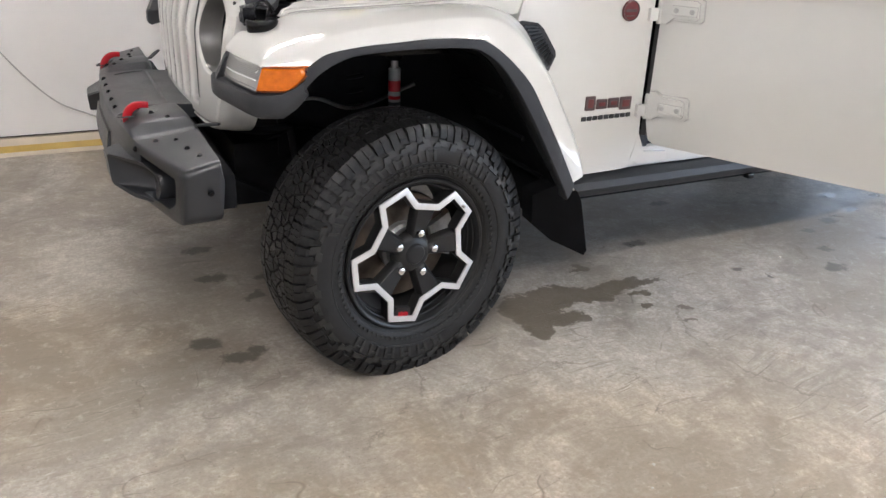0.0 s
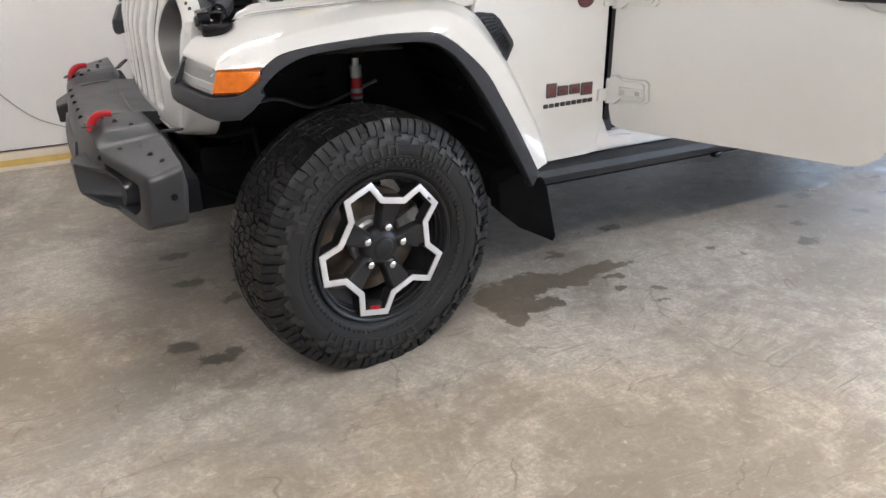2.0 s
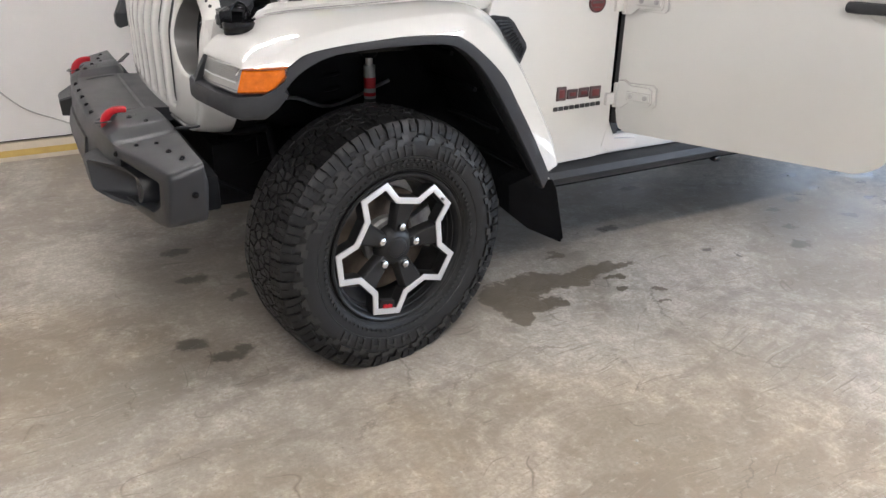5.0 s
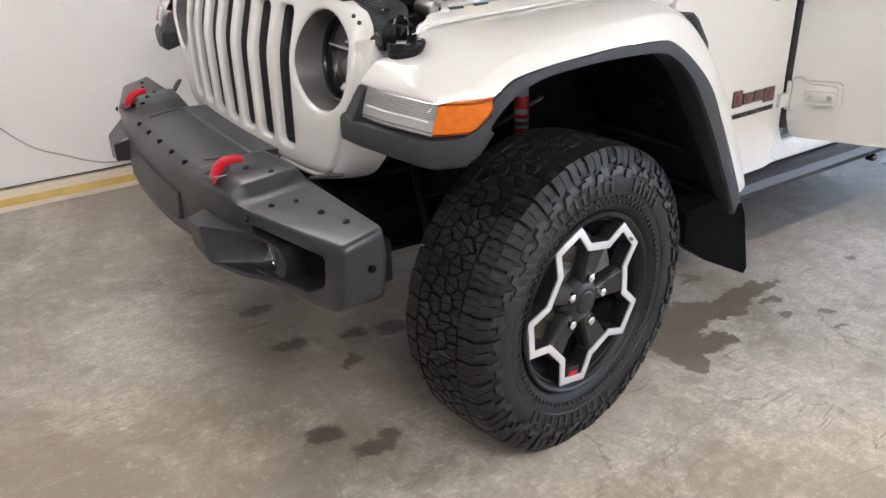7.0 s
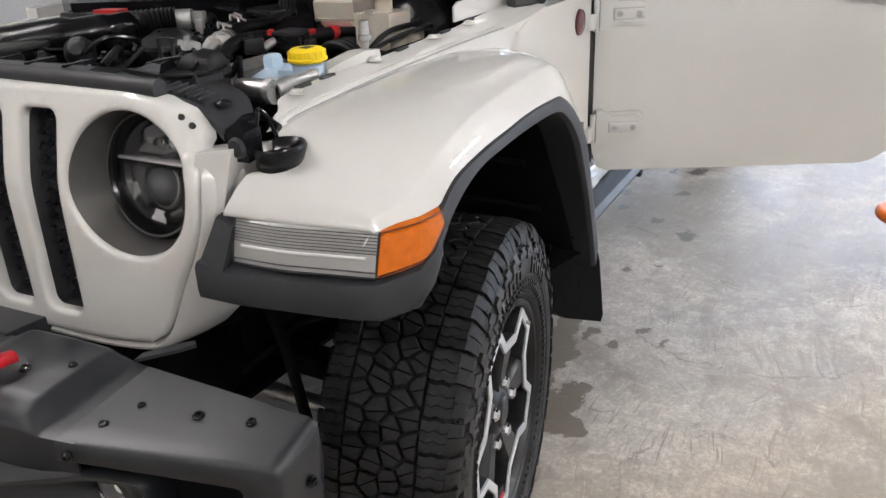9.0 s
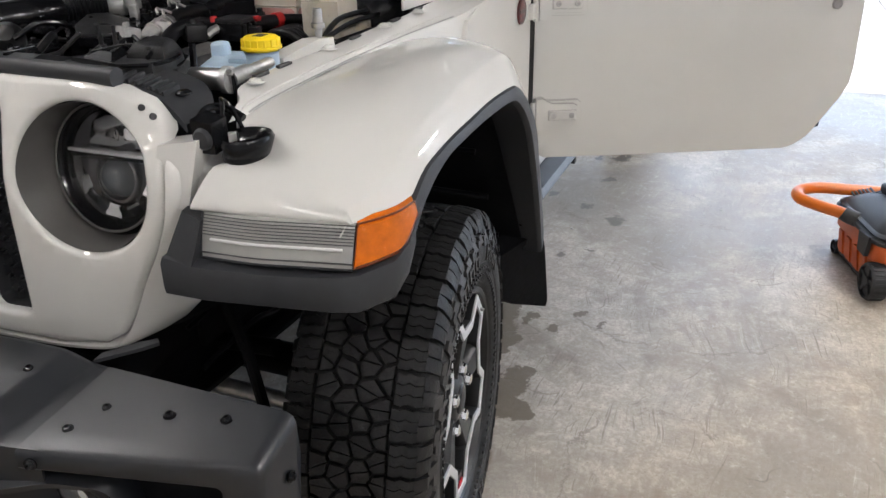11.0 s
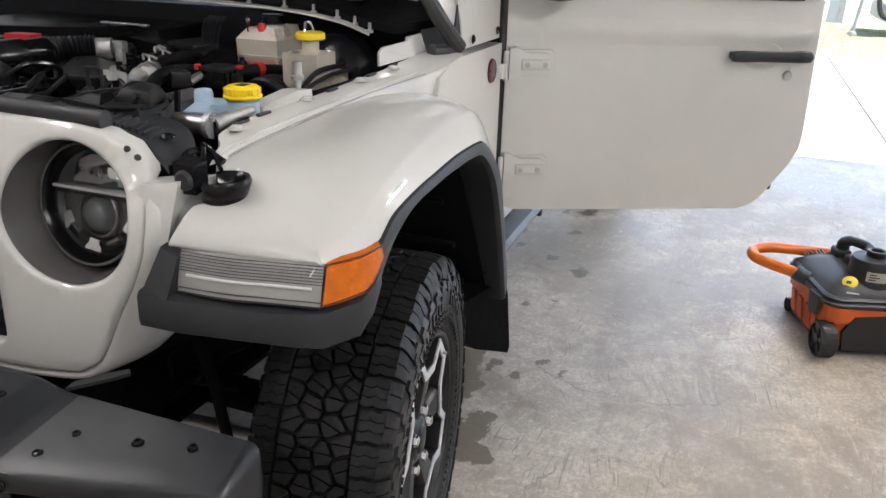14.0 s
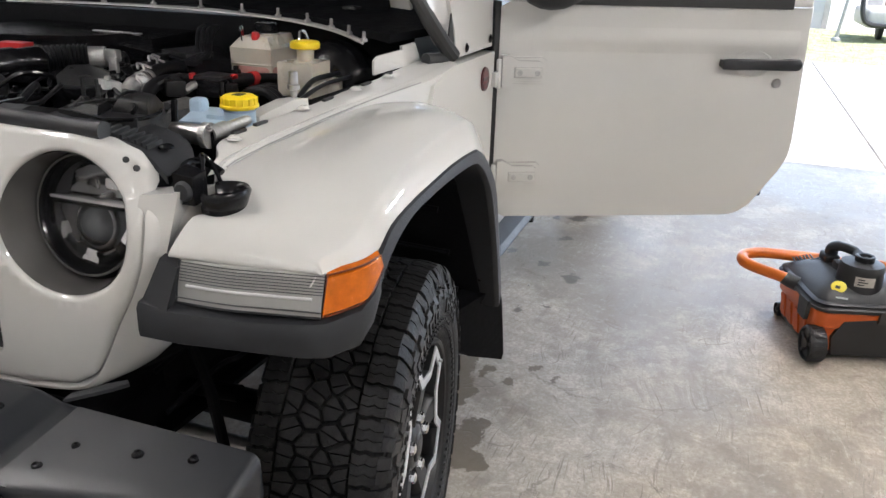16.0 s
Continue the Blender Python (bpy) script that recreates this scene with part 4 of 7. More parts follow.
part("light_guide", tube([on_lens(p, .9475, .0018) for p in lens_line[1:-1]], .0024, 8, 0), LAMPBAR, lamp_unit)
part("lens_step", tube([on_lens(p, .9285, .0010) for p in lens_line], .0012, 6, 0), SHROUD, lamp_unit)
part("lens_border", tube([on_lens(lens_line[0], z, -.001) for z in (.921, .935, .95, .965, .981)], .0030, 6, 0), TRIM, lamp_unit)
part("lens_border", tube([on_lens(p, .920, .0) for p in lens_line], .0020, 6, 0), TRIM, lamp_unit)
amber_line = spline([(-.4520, -.0515, 0), (-.417, -.073, 0), (-.382, -.088, 0), (-.338, -.0945, 0)], 5)
rows = []
n = len(amber_line)
for k, p in enumerate(amber_line):
    f = k / (n - 1)
    top = .984 + .002 * f
    bot = .921 + .005 * f + .036 * max(0, (f - .66) / .34) ** 1.3
    o2 = Vector((-.004, -.004, 0))
    lean_ = Vector((.018 * (1 - f), .004 * f, 0))
    rows.append([Vector((p.x + .01, p.y + .008, top)) + lean_, Vector((p.x, p.y, top - .002)) + lean_, Vector((p.x, p.y, top - .006)) + o2 + lean_ * .9, Vector((p.x, p.y, bot + .006)) + o2, Vector((p.x, p.y, bot + .002)), Vector((p.x + .01, p.y + .008, bot))])
amber = part("side_marker", panel(rows, .003, (-.5, -1, 0)), AMBER, truck, "amber side marker lens", 40)
border = [r[1] + o2 * .6 for r in rows] + [r[4] + o2 * .6 for r in rows[::-1]]
part("lens_border", tube(border + border[:1], .0018, 6, 0), AMBERDARK, amber)
part("print_bars", block((-.398, -.0795, .955), (-.382, -.074, .960)), INK, amber)
mirror_list = [(wing, "fender"), (flange_in, "arch_flange"), (flare, "wheel_arch_trim"), (corner, "lamp_surround"), (lamp_unit, "side_lamp"), (amber, "side_marker"), (side_up, "lamp_surround_upright")]
for o, nm in mirror_list:
    mirrored(o, nm, truck, MID)

# ---- wheel house behind the trim
liner_rows = []
for a, c in zip(o_, i_):
    liner_rows.append([Vector((c.x + .012, -.01 + .0, c.z + .006)), Vector((c.x + .012, .05, c.z + .02)), Vector((c.x, .22, c.z + .03)), Vector((c.x, .36, c.z + .02))])
liner = part("wheel_liner", panel(liner_rows, .003, (0, 0, -1)), LINER, truck, "black ribbed wheel liner", 60)
for k in range(6, len(liner_rows) - 2, 7):
    part("liner_rib", tube([liner_rows[k][1] + Vector((-.006, 0, -.012)), liner_rows[k][2] + Vector((-.004, 0, -.014)), liner_rows[k][3] + Vector((-.002, 0, -.012))], .008, 6, 0), LINER, truck)
part("inner_wing", block((-.30, .36, .62), (.66, .375, 1.08), .004), LINER, truck, "black inner wing panel")
mirrored(liner, "wheel_liner", truck, MID)
# mud flap
flap = prism([(.500, -.030, .560), (.545, -.054, .548), (.566, -.052, .535), (.585, -.052, .50), (.628, -.055, .318), (.620, -.052, .300), (.528, .02, .342), (.470, .05, .395), (.462, .05, .50)], (.012, .085, 0), .003, 1)
part("mud_flap", flap, LINER, truck, "black rubber mud flap")
# black block added to keep lit floor from showing past the flap
part("splash_panel", block((.505, .04, .40), (.525, .37, .66), .004, 1), LINER, truck)
part("flap_clip", prism([(.512, -.040, .572), (.540, -.058, .556), (.548, -.058, .542), (.538, -.056, .545)], (.004, .006, 0), .001, 1), STEEL, truck)

# ---- cowl side, sill and rocker
SIDE_Y = .098
side = [(.385, 1.058), (.455, .975), (.515, .888), (.575, .781), (.632, .663), (.66, .585), (.69, .532), (.86, .536), (.905, .545), (.918, .60), (.908, .80), (.906, 1.146), (.56, 1.146), (.46, 1.134), (.40, 1.115)]
part("cowl_side", prism([(x, SIDE_Y + (.02 if x < .38 else 0), z) for x, z in side], (0, .05, 0), .006, 2), PAINT, truck, "white body side with badge and vent")
part("sill", block((.86, SIDE_Y + .02, .528), (2.35, SIDE_Y + .30, .60), .012, 3), PAINT, truck, "white door sill")
# black sheet put in for the shade inside the cab
part("door_opening", block((.905, SIDE_Y + .05, .56), (2.15, SIDE_Y + .13, 1.75)), ENGINE, truck, "black sheet for the unlit cab behind the open door")
# black panel added so that the gap beside the door is dark
part("hinge_pillar", prism([(.907, SIDE_Y + .012, .60), (.985, SIDE_Y + .03, .60), (.985, SIDE_Y + .03, 1.17), (.907, SIDE_Y + .012, 1.17)], (0, .09, 0), .004, 1), ENGINE, truck)
part("sill_corner", prism([(.89, SIDE_Y - .002, .57), (.93, SIDE_Y - .002, .548), (1.06, SIDE_Y + .004, .55), (1.06, SIDE_Y + .004, .58), (.95, SIDE_Y, .59), (.915, SIDE_Y, .66)], (0, .04, 0), .006, 2), PAINT, truck)
rock = [[(x, .062, .475), (x, .055, .490), (x, .066, .512), (x, .10, .524), (x, .17, .524), (x, .17, .455), (x, .09, .452)] for x in (.600, .62, 1.0, 1.8, 2.6)]
part("rock_rail", bevel_all(loft(rock), .006, 2, 30), TRIM, truck, "dark grey steel rock rail under the sill")
part("rail_plug", block((1.47, .07, .436), (1.50, .10, .456), .004), ENGINE, truck)
# rest of the cab and bed, behind the open door
part("cab_rear_side", prism([(1.95, SIDE_Y, .55), (2.75, SIDE_Y, .55), (2.75, SIDE_Y, 1.80), (2.55, SIDE_Y + .1, 1.84), (1.95, SIDE_Y + .06, 1.84)], (0, .05, 0), .01), PAINT, truck)
part("cab_far_side", prism([(.36, 2 * MID - SIDE_Y - .05, .55), (2.75, 2 * MID - SIDE_Y - .05, .55), (2.75, 2 * MID - SIDE_Y - .1, 1.80), (1.4, 2 * MID - SIDE_Y - .1, 1.84), (.80, 2 * MID - SIDE_Y - .06, 1.16), (.36, 2 * MID - SIDE_Y - .05, 1.14)], (0, .05, 0), .01), PAINT, truck)
part("cab_roof", block((1.4, SIDE_Y + .05, 1.83), (2.75, 2 * MID - SIDE_Y - .05, 1.87), .015), TRIM, truck)
part("cab_floor", block((.70, SIDE_Y + .05, .42), (2.75, 2 * MID - SIDE_Y - .05, .50)), LINER, truck)
part("cargo_bed", block((2.78, SIDE_Y, .58), (4.38, 2 * MID - SIDE_Y, 1.22), .02), PAINT, truck, "white cargo bed")
part("chassis", block((-.45, MID - .42, .42), (4.4, MID - .32, .55), .01), LINER, truck)
part("chassis", block((-.45, MID + .32, .42), (4.4, MID + .42, .55), .01), LINER, truck)

# vent, badge, name bars
vent = prism([(.383, SIDE_Y - .003, 1.052), (.398, SIDE_Y - .003, 1.056), (.455, SIDE_Y - .003, 1.048), (.478, SIDE_Y - .003, 1.030), (.528, SIDE_Y - .003, .962), (.532, SIDE_Y - .003, .945), (.507, SIDE_Y - .003, .893)], (0, .010, 0), .002, 1)
vent_o = part("side_vent", vent, TRIM, truck, "black honeycomb vent")
hexes = bmesh.new()
for i in range(12):
    for j in range(6):
        s, t = (i + .5) / 12, (j + .5 + (.5 if i % 2 else 0)) / 6.5
        a = Vector((.395, 0, 1.045)).lerp(Vector((.508, 0, .905)), s)
        c = Vector((.458, 0, 1.040)).lerp(Vector((.524, 0, .945)), s)
        p = a.lerp(c, .10 + .84 * t)
        ring = [(p.x + .0058 * math.cos(radians(60 * k + 20)), SIDE_Y - .0035, p.z + .0058 * math.sin(radians(60 * k + 20))) for k in range(6)]
        inn = [(p.x + .0044 * math.cos(radians(60 * k + 20)), SIDE_Y - .0065, p.z + .0044 * math.sin(radians(60 * k + 20))) for k in range(6)]
        va, vb = [hexes.verts.new(q) for q in ring], [hexes.verts.new(q) for q in inn]
        hexes.faces.new(vb)
        for k in range(6):
            hexes.faces.new((va[k], va[(k + 1) % 6], vb[(k + 1) % 6], vb[k]))
tagged(part("honeycomb", hexes, DARKGLASS, vent_o), kind="stuff")
bdg = part("round_badge", lathe([(0, .004), (.030, .004), (.0335, .003), (.0345, 0)], axis_to((0, -1, 0), (.808, SIDE_Y - .001, 1.078)), 32), BADGERED, truck, "round dark red badge")
part("badge_ring", lathe([(.029, .0042), (.031, .006), (.0335, .0048)], axis_to((0, -1, 0), (.808, SIDE_Y - .001, 1.078)), 32, True), BADGEGREY, bdg)
part("badge_bars", join(block((.786, SIDE_Y - .0065, 1.074), (.830, SIDE_Y - .003, 1.083)), block((.79, SIDE_Y - .0065, 1.060), (.826, SIDE_Y - .003, 1.063))), BADGEGREY, bdg)
# brand name as plain bars
for x, w_, z0, z1 in ((.668, .040, .757, .806), (.713, .044, .760, .794), (.762, .044, .761, .795), (.811, .048, .752, .796)):
    part("name_bar", block((x, SIDE_Y - .006, z0), (x + w_, SIDE_Y + .002, z1), .008, 3), BADGEGREY, truck)
    part("name_bar_core", block((x + .009, SIDE_Y - .0075, z0 + .010), (x + w_ - .009, SIDE_Y - .004, z1 - .010), .003, 2), BADGERED, truck)
for k in range(9):
    part("model_bar", block((.659 + k * .0231, SIDE_Y - .004, .722 + k * .0004), (.659 + k * .0231 + .0195, SIDE_Y + .002, .7365 + k * .0004), .002, 1), INK, truck)

# ---- rail between wing and engine bay
OUT = [(-.318, .202, 1.068), (-.29, .202, 1.074), (-.25, .200, 1.080), (-.12, .198, 1.087), (.04, .194, 1.094), (.20, .163, 1.109), (.31, .130, 1.1210), (.38, .110, 1.1285), (.46, .0985, 1.138), (.56, .0975, 1.149)]
TOP = [(-.322, .206, 1.071), (-.303, .211, 1.088), (-.25, .213, 1.094), (-.12, .212, 1.101), (.04, .203, 1.109), (.20, .185, 1.120), (.31, .163, 1.130), (.38, .149, 1.140), (.46, .140, 1.148), (.58, .134, 1.158)]
INN = [(-.318, .210, 1.072), (-.290, .220, 1.092), (-.250, .246, 1.103), (-.12, .257, 1.108), (.04, .240, 1.115), (.20, .226, 1.126), (.31, .210, 1.1345), (.38, .200, 1.144), (.46, .190, 1.152), (.58, .185, 1.160)]
rows = []
for a, t, c in zip(spline(OUT, 5), spline(TOP, 5), spline(INN, 5)):
    skirt = min(1, max(0, (a.x - .05) / .2))
    rows.append([a + Vector((0, -.012 * max(0, 1 - max(0, a.x - .25) / .15), -.050)) * skirt + Vector((0, .004, -.004)), a, a.lerp(t, .45) + Vector((0, -.001, .001)), a.lerp(t, .55) + Vector((0, .002, .001)), t + Vector((0, -.004, -.002)), t + Vector((0, .006, .001)), c, c + Vector((0, .004, -.03))])
part("bonnet_rail", panel(rows, .003, (0, -.3, 1)), PAINT, truck, "white bonnet landing rail with slots and bolts", 40)
joint = [p + Vector((.0, -.001, .0035)) for p in spline(OUT, 5)[4:34]]
# grey tube drawn as the dark gap between wing and rail
part("wing_joint", tube(joint, .0015, 6, 0), JOINTGREY, truck)
part("rail_fold", tube([a.lerp(t, .5) + Vector((0, -.002, .0020)) for a, t in zip(spline(OUT, 5)[5:34], spline(TOP, 5)[5:34])], .0012, 6, 0), PAINT, truck)
def on_rail(x, f):
    """A place on the rail's flat top, a share f of the way across it."""
    t_ = min(spline(TOP, 8), key=lambda p: abs(p.x - x))
    c_ = min(spline(INN, 8), key=lambda p: abs(p.x - x))
    return t_.lerp(c_, f) + Vector((x - t_.lerp(c_, f).x, 0, .0035))
for x, f in ((-.225, .55), (.012, .70), (.205, .60), (.33, .60)):
    part("rail_bolt", bolt(on_rail(x, f), (0, 0, 1), .011, .007), PAINT, truck)
for x, f in ((-.185, .92), (-.114, .86), (.11, .84), (.262, .86), (.352, .90)):
    p = on_rail(x, f)
    part("rail_slot", block((p.x - .020, p.y - .005, p.z - .004), (p.x + .020, p.y + .004, p.z + .0015), .001, 1), INK, truck)
part("cowl_bracket", prism([(.335, .225, 1.140), (.335, .225, 1.172), (.345, .220, 1.182), (.44, .195, 1.190), (.455, .192, 1.150)], (.003, .006, 0), .001, 1), PAINT, truck)
part("cowl_bracket", prism([(.44, .198, 1.150), (.44, .198, 1.198), (.50, .188, 1.202), (.53, .184, 1.15)], (.003, .008, 0), .001, 1), PAINT, truck)
# cowl corner and windscreen pillar
crn = [(.595, .112, 1.158), (.908, .108, 1.160), (.925, .118, 1.42), (.70, .150, 1.50), (.60, .140, 1.40), (.575, .128, 1.30), (.60, .12, 1.225)]
part("cowl_corner", prism(crn, (0, .05, 0), .006, 2), PAINT, truck, "white panel at the foot of the windscreen pillar")
for p in ((.665, .108, 1.178), (.885, .108, 1.182)):
    part("corner_bolt", bolt(p, (0, -1, 0), .009, .006), ENGINE, truck)
part("screen_seal", tube([(.58, .115, 1.165), (.545, .13, 1.20), (.48, .16, 1.28), (.44, .19, 1.36), (.42, .22, 1.45)], [.02, .02, .018, .016, .014], 10), DARKM, truck)
part("seal_foot", tube([(.50, .16, 1.162), (.56, .135, 1.160), (.585, .12, 1.175)], .016, 10), DARKM, truck)
part("screen_pillar", prism([(.485, .16, 1.30), (.56, .135, 1.19), (.60, .13, 1.24), (.58, .14, 1.36), (.53, .16, 1.46)], (.01, .03, 0), .006, 2), PAINT, truck)
part("pillar_slot", prism([(.555, .121, 1.20), (.572, .117, 1.175), (.590, .117, 1.20), (.575, .121, 1.27)], (0, .004, 0), .003, 1), INK, truck)


# ---- grille: a bowed upright sheet with seven slots and two lamp holes
def face_x(y, z):
    """The grille's front: upright below, leaning back above the lamps' middle, bowed forward in the middle."""
    lean = (math.hypot(z - .995, .024) + z - .995) / 2
    d = abs(y - MID)
    roll = .022 * min(1.1, max(0, (d - .595) / .06)) ** 2 * min(1, max(0, (z - 1.03) / .06))
    return -.472 + .28 * lean - .05 * (1 - min(1, d / .66) ** 2) + roll


SEAM = [(.545, 1.143), (.60, 1.136), (.635, 1.118), (.656, 1.092), (.670, 1.055), (.673, 1.01), (.668, .967), (.645, .908), (.615, .852), (.584, .788), (.560, .752), (.525, .730), (.44, .7215), (.34, .722), (.2, .725), (.0, .727)]


def grille_outline():
    corner_up = [(MID - d, z) for d, z in [(.0, 1.150), (.2, 1.150), (.40, 1.147)] + SEAM]
    other = [(2 * MID - y, z) for y, z in corner_up[-2:0:-1]]
    return corner_up + other


def slot(k):
    top, bot = 1.112, .767
    ct, cb = MID + (k - 3) * .1205, MID + (k - 3) * .1175
    tl, bl, r = .0375, .0385, .017
    pts = []
    def corner_(cx, cz, a0):
        return [(cx + r * math.cos(radians(a0 + 22.5 * i)), cz + r * math.sin(radians(a0 + 22.5 * i))) for i in range(5)]
    pts += corner_(ct + tl - r, top - r, 0)
    pts += corner_(ct - tl + r, top - r, 90)
    pts += [(ct - tl - .001, 1.0)]
    pts += corner_(cb - bl + r, bot + r, 180)
    pts += corner_(cb + bl - r, bot + r, 270)
    pts += [(ct + tl + .001, 1.0)]
    return pts


LAMP_Y, LAMP_Z, LAMP_R = .383, 1.003, .113
holes = [slot(k) for k in range(7)]
# the outer slots give way to the lamp holes
for k, s in ((0, 1), (6, -1)):
    ly = LAMP_Y if s > 0 else 2 * MID - LAMP_Y
    fine = []
    for a, c in zip(holes[k], holes[k][1:] + holes[k][:1]):
        n = max(1, int(math.dist(a, c) / .012))
        fine += [(a[0] + (c[0] - a[0]) * i / n, a[1] + (c[1] - a[1]) * i / n) for i in range(n)]
    holes[k] = fine
    for i, (y, z) in enumerate(fine):
        dv = Vector((y - ly, z - LAMP_Z))
        if dv.length < LAMP_R + .020:
            dv = dv.normalized() * (LAMP_R + .020)
            fine[i] = (ly + dv.x, LAMP_Z + dv.y)
for ly in (LAMP_Y, 2 * MID - LAMP_Y):
    holes.append([(ly + LAMP_R * math.cos(2 * math.pi * k / 64), LAMP_Z + LAMP_R * math.sin(2 * math.pi * k / 64)) for k in range(64)])


def densify(loop, step):
    out = []
    for a, c in zip(loop, loop[1:] + loop[:1]):
        n = max(1, int(math.dist(a, c) / step))
        out += [(a[0] + (c[0] - a[0]) * k / n, a[1] + (c[1] - a[1]) * k / n) for k in range(n)]
    return out


def inside(p, loop):
    hit = False
    for (x1, y1), (x2, y2) in zip(loop, loop[1:] + loop[:1]):
        if (y1 > p[1]) != (y2 > p[1]) and p[0] < (x2 - x1) * (p[1] - y1) / (y2 - y1) + x1:
            hit = not hit
    return hit


def sheet(outer, inner, fx, depth_outer, depth_inner, grid, w):
    """A bent sheet with holes; edges rolled back by their own depth."""
    from mathutils.geometry import delaunay_2d_cdt
    loops = [densify(outer, .014)] + [densify(h, .012) for h in inner]
    def shrink(loop, d):
        res = []
        n = len(loop)
        area = sum(a[0] * c[1] - c[0] * a[1] for a, c in zip(loop, loop[1:] + loop[:1]))
        sgn = 1 if area > 0 else -1
        for i in range(n):
            a, b_, c = Vector(loop[i - 1]), Vector(loop[i]), Vector(loop[(i + 1) % n])
            t = (c - a).normalized()
            nrm = Vector((-t.y, t.x)) * sgn
            res.append(tuple(b_ + nrm * d))
        return res
    rims = [shrink(loops[0], w)] + [shrink(l, -w) for l in loops[1:]]
    pts, edges = [], []
    for l in rims:
        base = len(pts)
        pts += [Vector(p) for p in l]
        edges += [(base + i, base + (i + 1) % len(l)) for i in range(len(l))]
    ys, zs = [p[0] for p in outer], [p[1] for p in outer]
    y = min(ys) + grid
    while y < max(ys):
        z = min(zs) + grid
        while z < max(zs):
            if inside((y, z), rims[0]) and not any(inside((y, z), r) for r in rims[1:]):
                pts.append(Vector((y, z)))
            z += grid
        y += grid
    vs, _, fs, *_ = delaunay_2d_cdt(pts, edges, [], 0, 1e-5)
    bm = bmesh.new()
    bv = [bm.verts.new((fx(v.x, v.y), v.x, v.y)) for v in vs]
    for f in fs:
        c = sum((vs[i] for i in f), Vector((0, 0))) / len(f)
        if inside(c, rims[0]) and not any(inside(c, r) for r in rims[1:]):
            bm.faces.new([bv[i] for i in f])
    for n, (l, r) in enumerate(zip(loops, rims)):
        dep = depth_outer if n == 0 else depth_inner
        prev = None
        for lvl in range(4):
            ring = []
            for p, q in zip(l, r):
                if lvl == 0:
                    ring.append(bm.verts.new((fx(*q), *q)))
                elif lvl == 1:
                    mid2 = (q[0] * .35 + p[0] * .65, q[1] * .35 + p[1] * .65)
                    ring.append(bm.verts.new((fx(*mid2) + w * .3, *mid2)))
                elif lvl == 2:
                    ring.append(bm.verts.new((fx(*p) + w, *p)))
                else:
                    ring.append(bm.verts.new((fx(*p) + dep(*p), *p)))
            if prev:
                m_ = len(ring)
                for i in range(m_):
                    bm.faces.new((prev[i], prev[(i + 1) % m_], ring[(i + 1) % m_], ring[i]))
            prev = ring
    bmesh.ops.remove_doubles(bm, verts=bm.verts, dist=1e-5)
    return bm


g = sheet(grille_outline(), holes, face_x, lambda y, z: .030 if z > 1.07 else .014, lambda y, z: .019, .016, .008)
grille = part("grille_panel", g, PAINT, truck, "white seven-slot grille panel", 60)
# surround of the grille: a groove, a rounded lip, then a shell rolled back
ol = [(MID - d, z) for d, z in SEAM if z <= 1.06]
ol = ol + [(2 * MID - y, z) for y, z in ol[-2::-1]]
ol = [(p.x, p.y) for p in spline([(y, z, 0) for y, z in ol], 5)]
shell = []
for i, (y, z) in enumerate(ol):
    a, c = Vector(ol[max(i - 1, 0)]), Vector(ol[min(i + 1, len(ol) - 1)])
    t = (c - a).normalized()
    nn = Vector((0, t.y, -t.x)) * (-1 if Vector((t.y, -t.x)).dot(Vector((y - MID, z - .95))) < 0 else 1)
    base = Vector((face_x(y, z), y, z))
    side = min(1, max(0, (z - .735) / .07))
    w, back = .018 + .026 * side, .030 + .012 * side
    shell.append([base + Vector((dx, 0, 0)) + nn * dn for dx, dn in ((.075, -.004), (.016, -.001), (.006, .0025), (.0025, .0055), (.004, .011), (.004 + back * .22, .011 + (w - .011) * .45), (.004 + back * .52, .011 + (w - .011) * .78), (back, w), (back + .03, w + .006), (.105, w + .009))])
part("grille_shell", loft(shell), PAINT, truck, "white shell round the grille", 42)
for dy, dz in ((.269, 1.098), (.282, 1.111)):
    x = face_x(dy, dz)
    part("grille_plug", lathe([(0, .0015), (.0035, .0015), (.0050, .001), (.0052, -.004)], axis_to((-.8, -.4, .4), (x + .001, dy, dz)), 14), INK, truck)
# dark mesh behind the slots
part("grille_backing", panel([[Vector((face_x(y, z) + .085, y, z)) for z in (.74, .85, 1.0, 1.13)] for y in (.51, .6, .7, .9, 1.1, 1.23, 1.32)], .003, (-1, 0, 0)), LINER, truck)
for k in range(7):
    c = MID + (k - 3) * .119
    mesh_b = bmesh.new()
    for i in range(15):
        for j in range(4):
            z = .775 + i * .0235
            y = c - .036 + j * .024 + (.012 if i % 2 else 0)
            if y > c + .040:
                continue
            x = face_x(y, z) + .034
            rg = [[(x + d, y + r * math.cos(radians(60 * q + 30)), z + r * 1.05 * math.sin(radians(60 * q + 30))) for q in range(6)] for r, d in ((.0085, .016), (.0085, .004), (.0115, .0), (.0135, .006), (.0135, .016))]
            join(mesh_b, loft(rg, True, False))
    tagged(part("mesh_insert", mesh_b, TRIM, truck), "dark honeycomb mesh insert", kind="stuff")
    fr = densify(holes[k], .02)
    rr = [[(face_x(y, z) + d, c + (y - c) * f, .94 + (z - .94) * g_) for y, z in fr] for d, f, g_ in ((.017, 1.02, 1.005), (.019, .985, .995), (.060, .90, .975))]
    part("slot_bezel", loft([[Vector(p) for p in q] for q in rr], True, False), TRIM, truck)

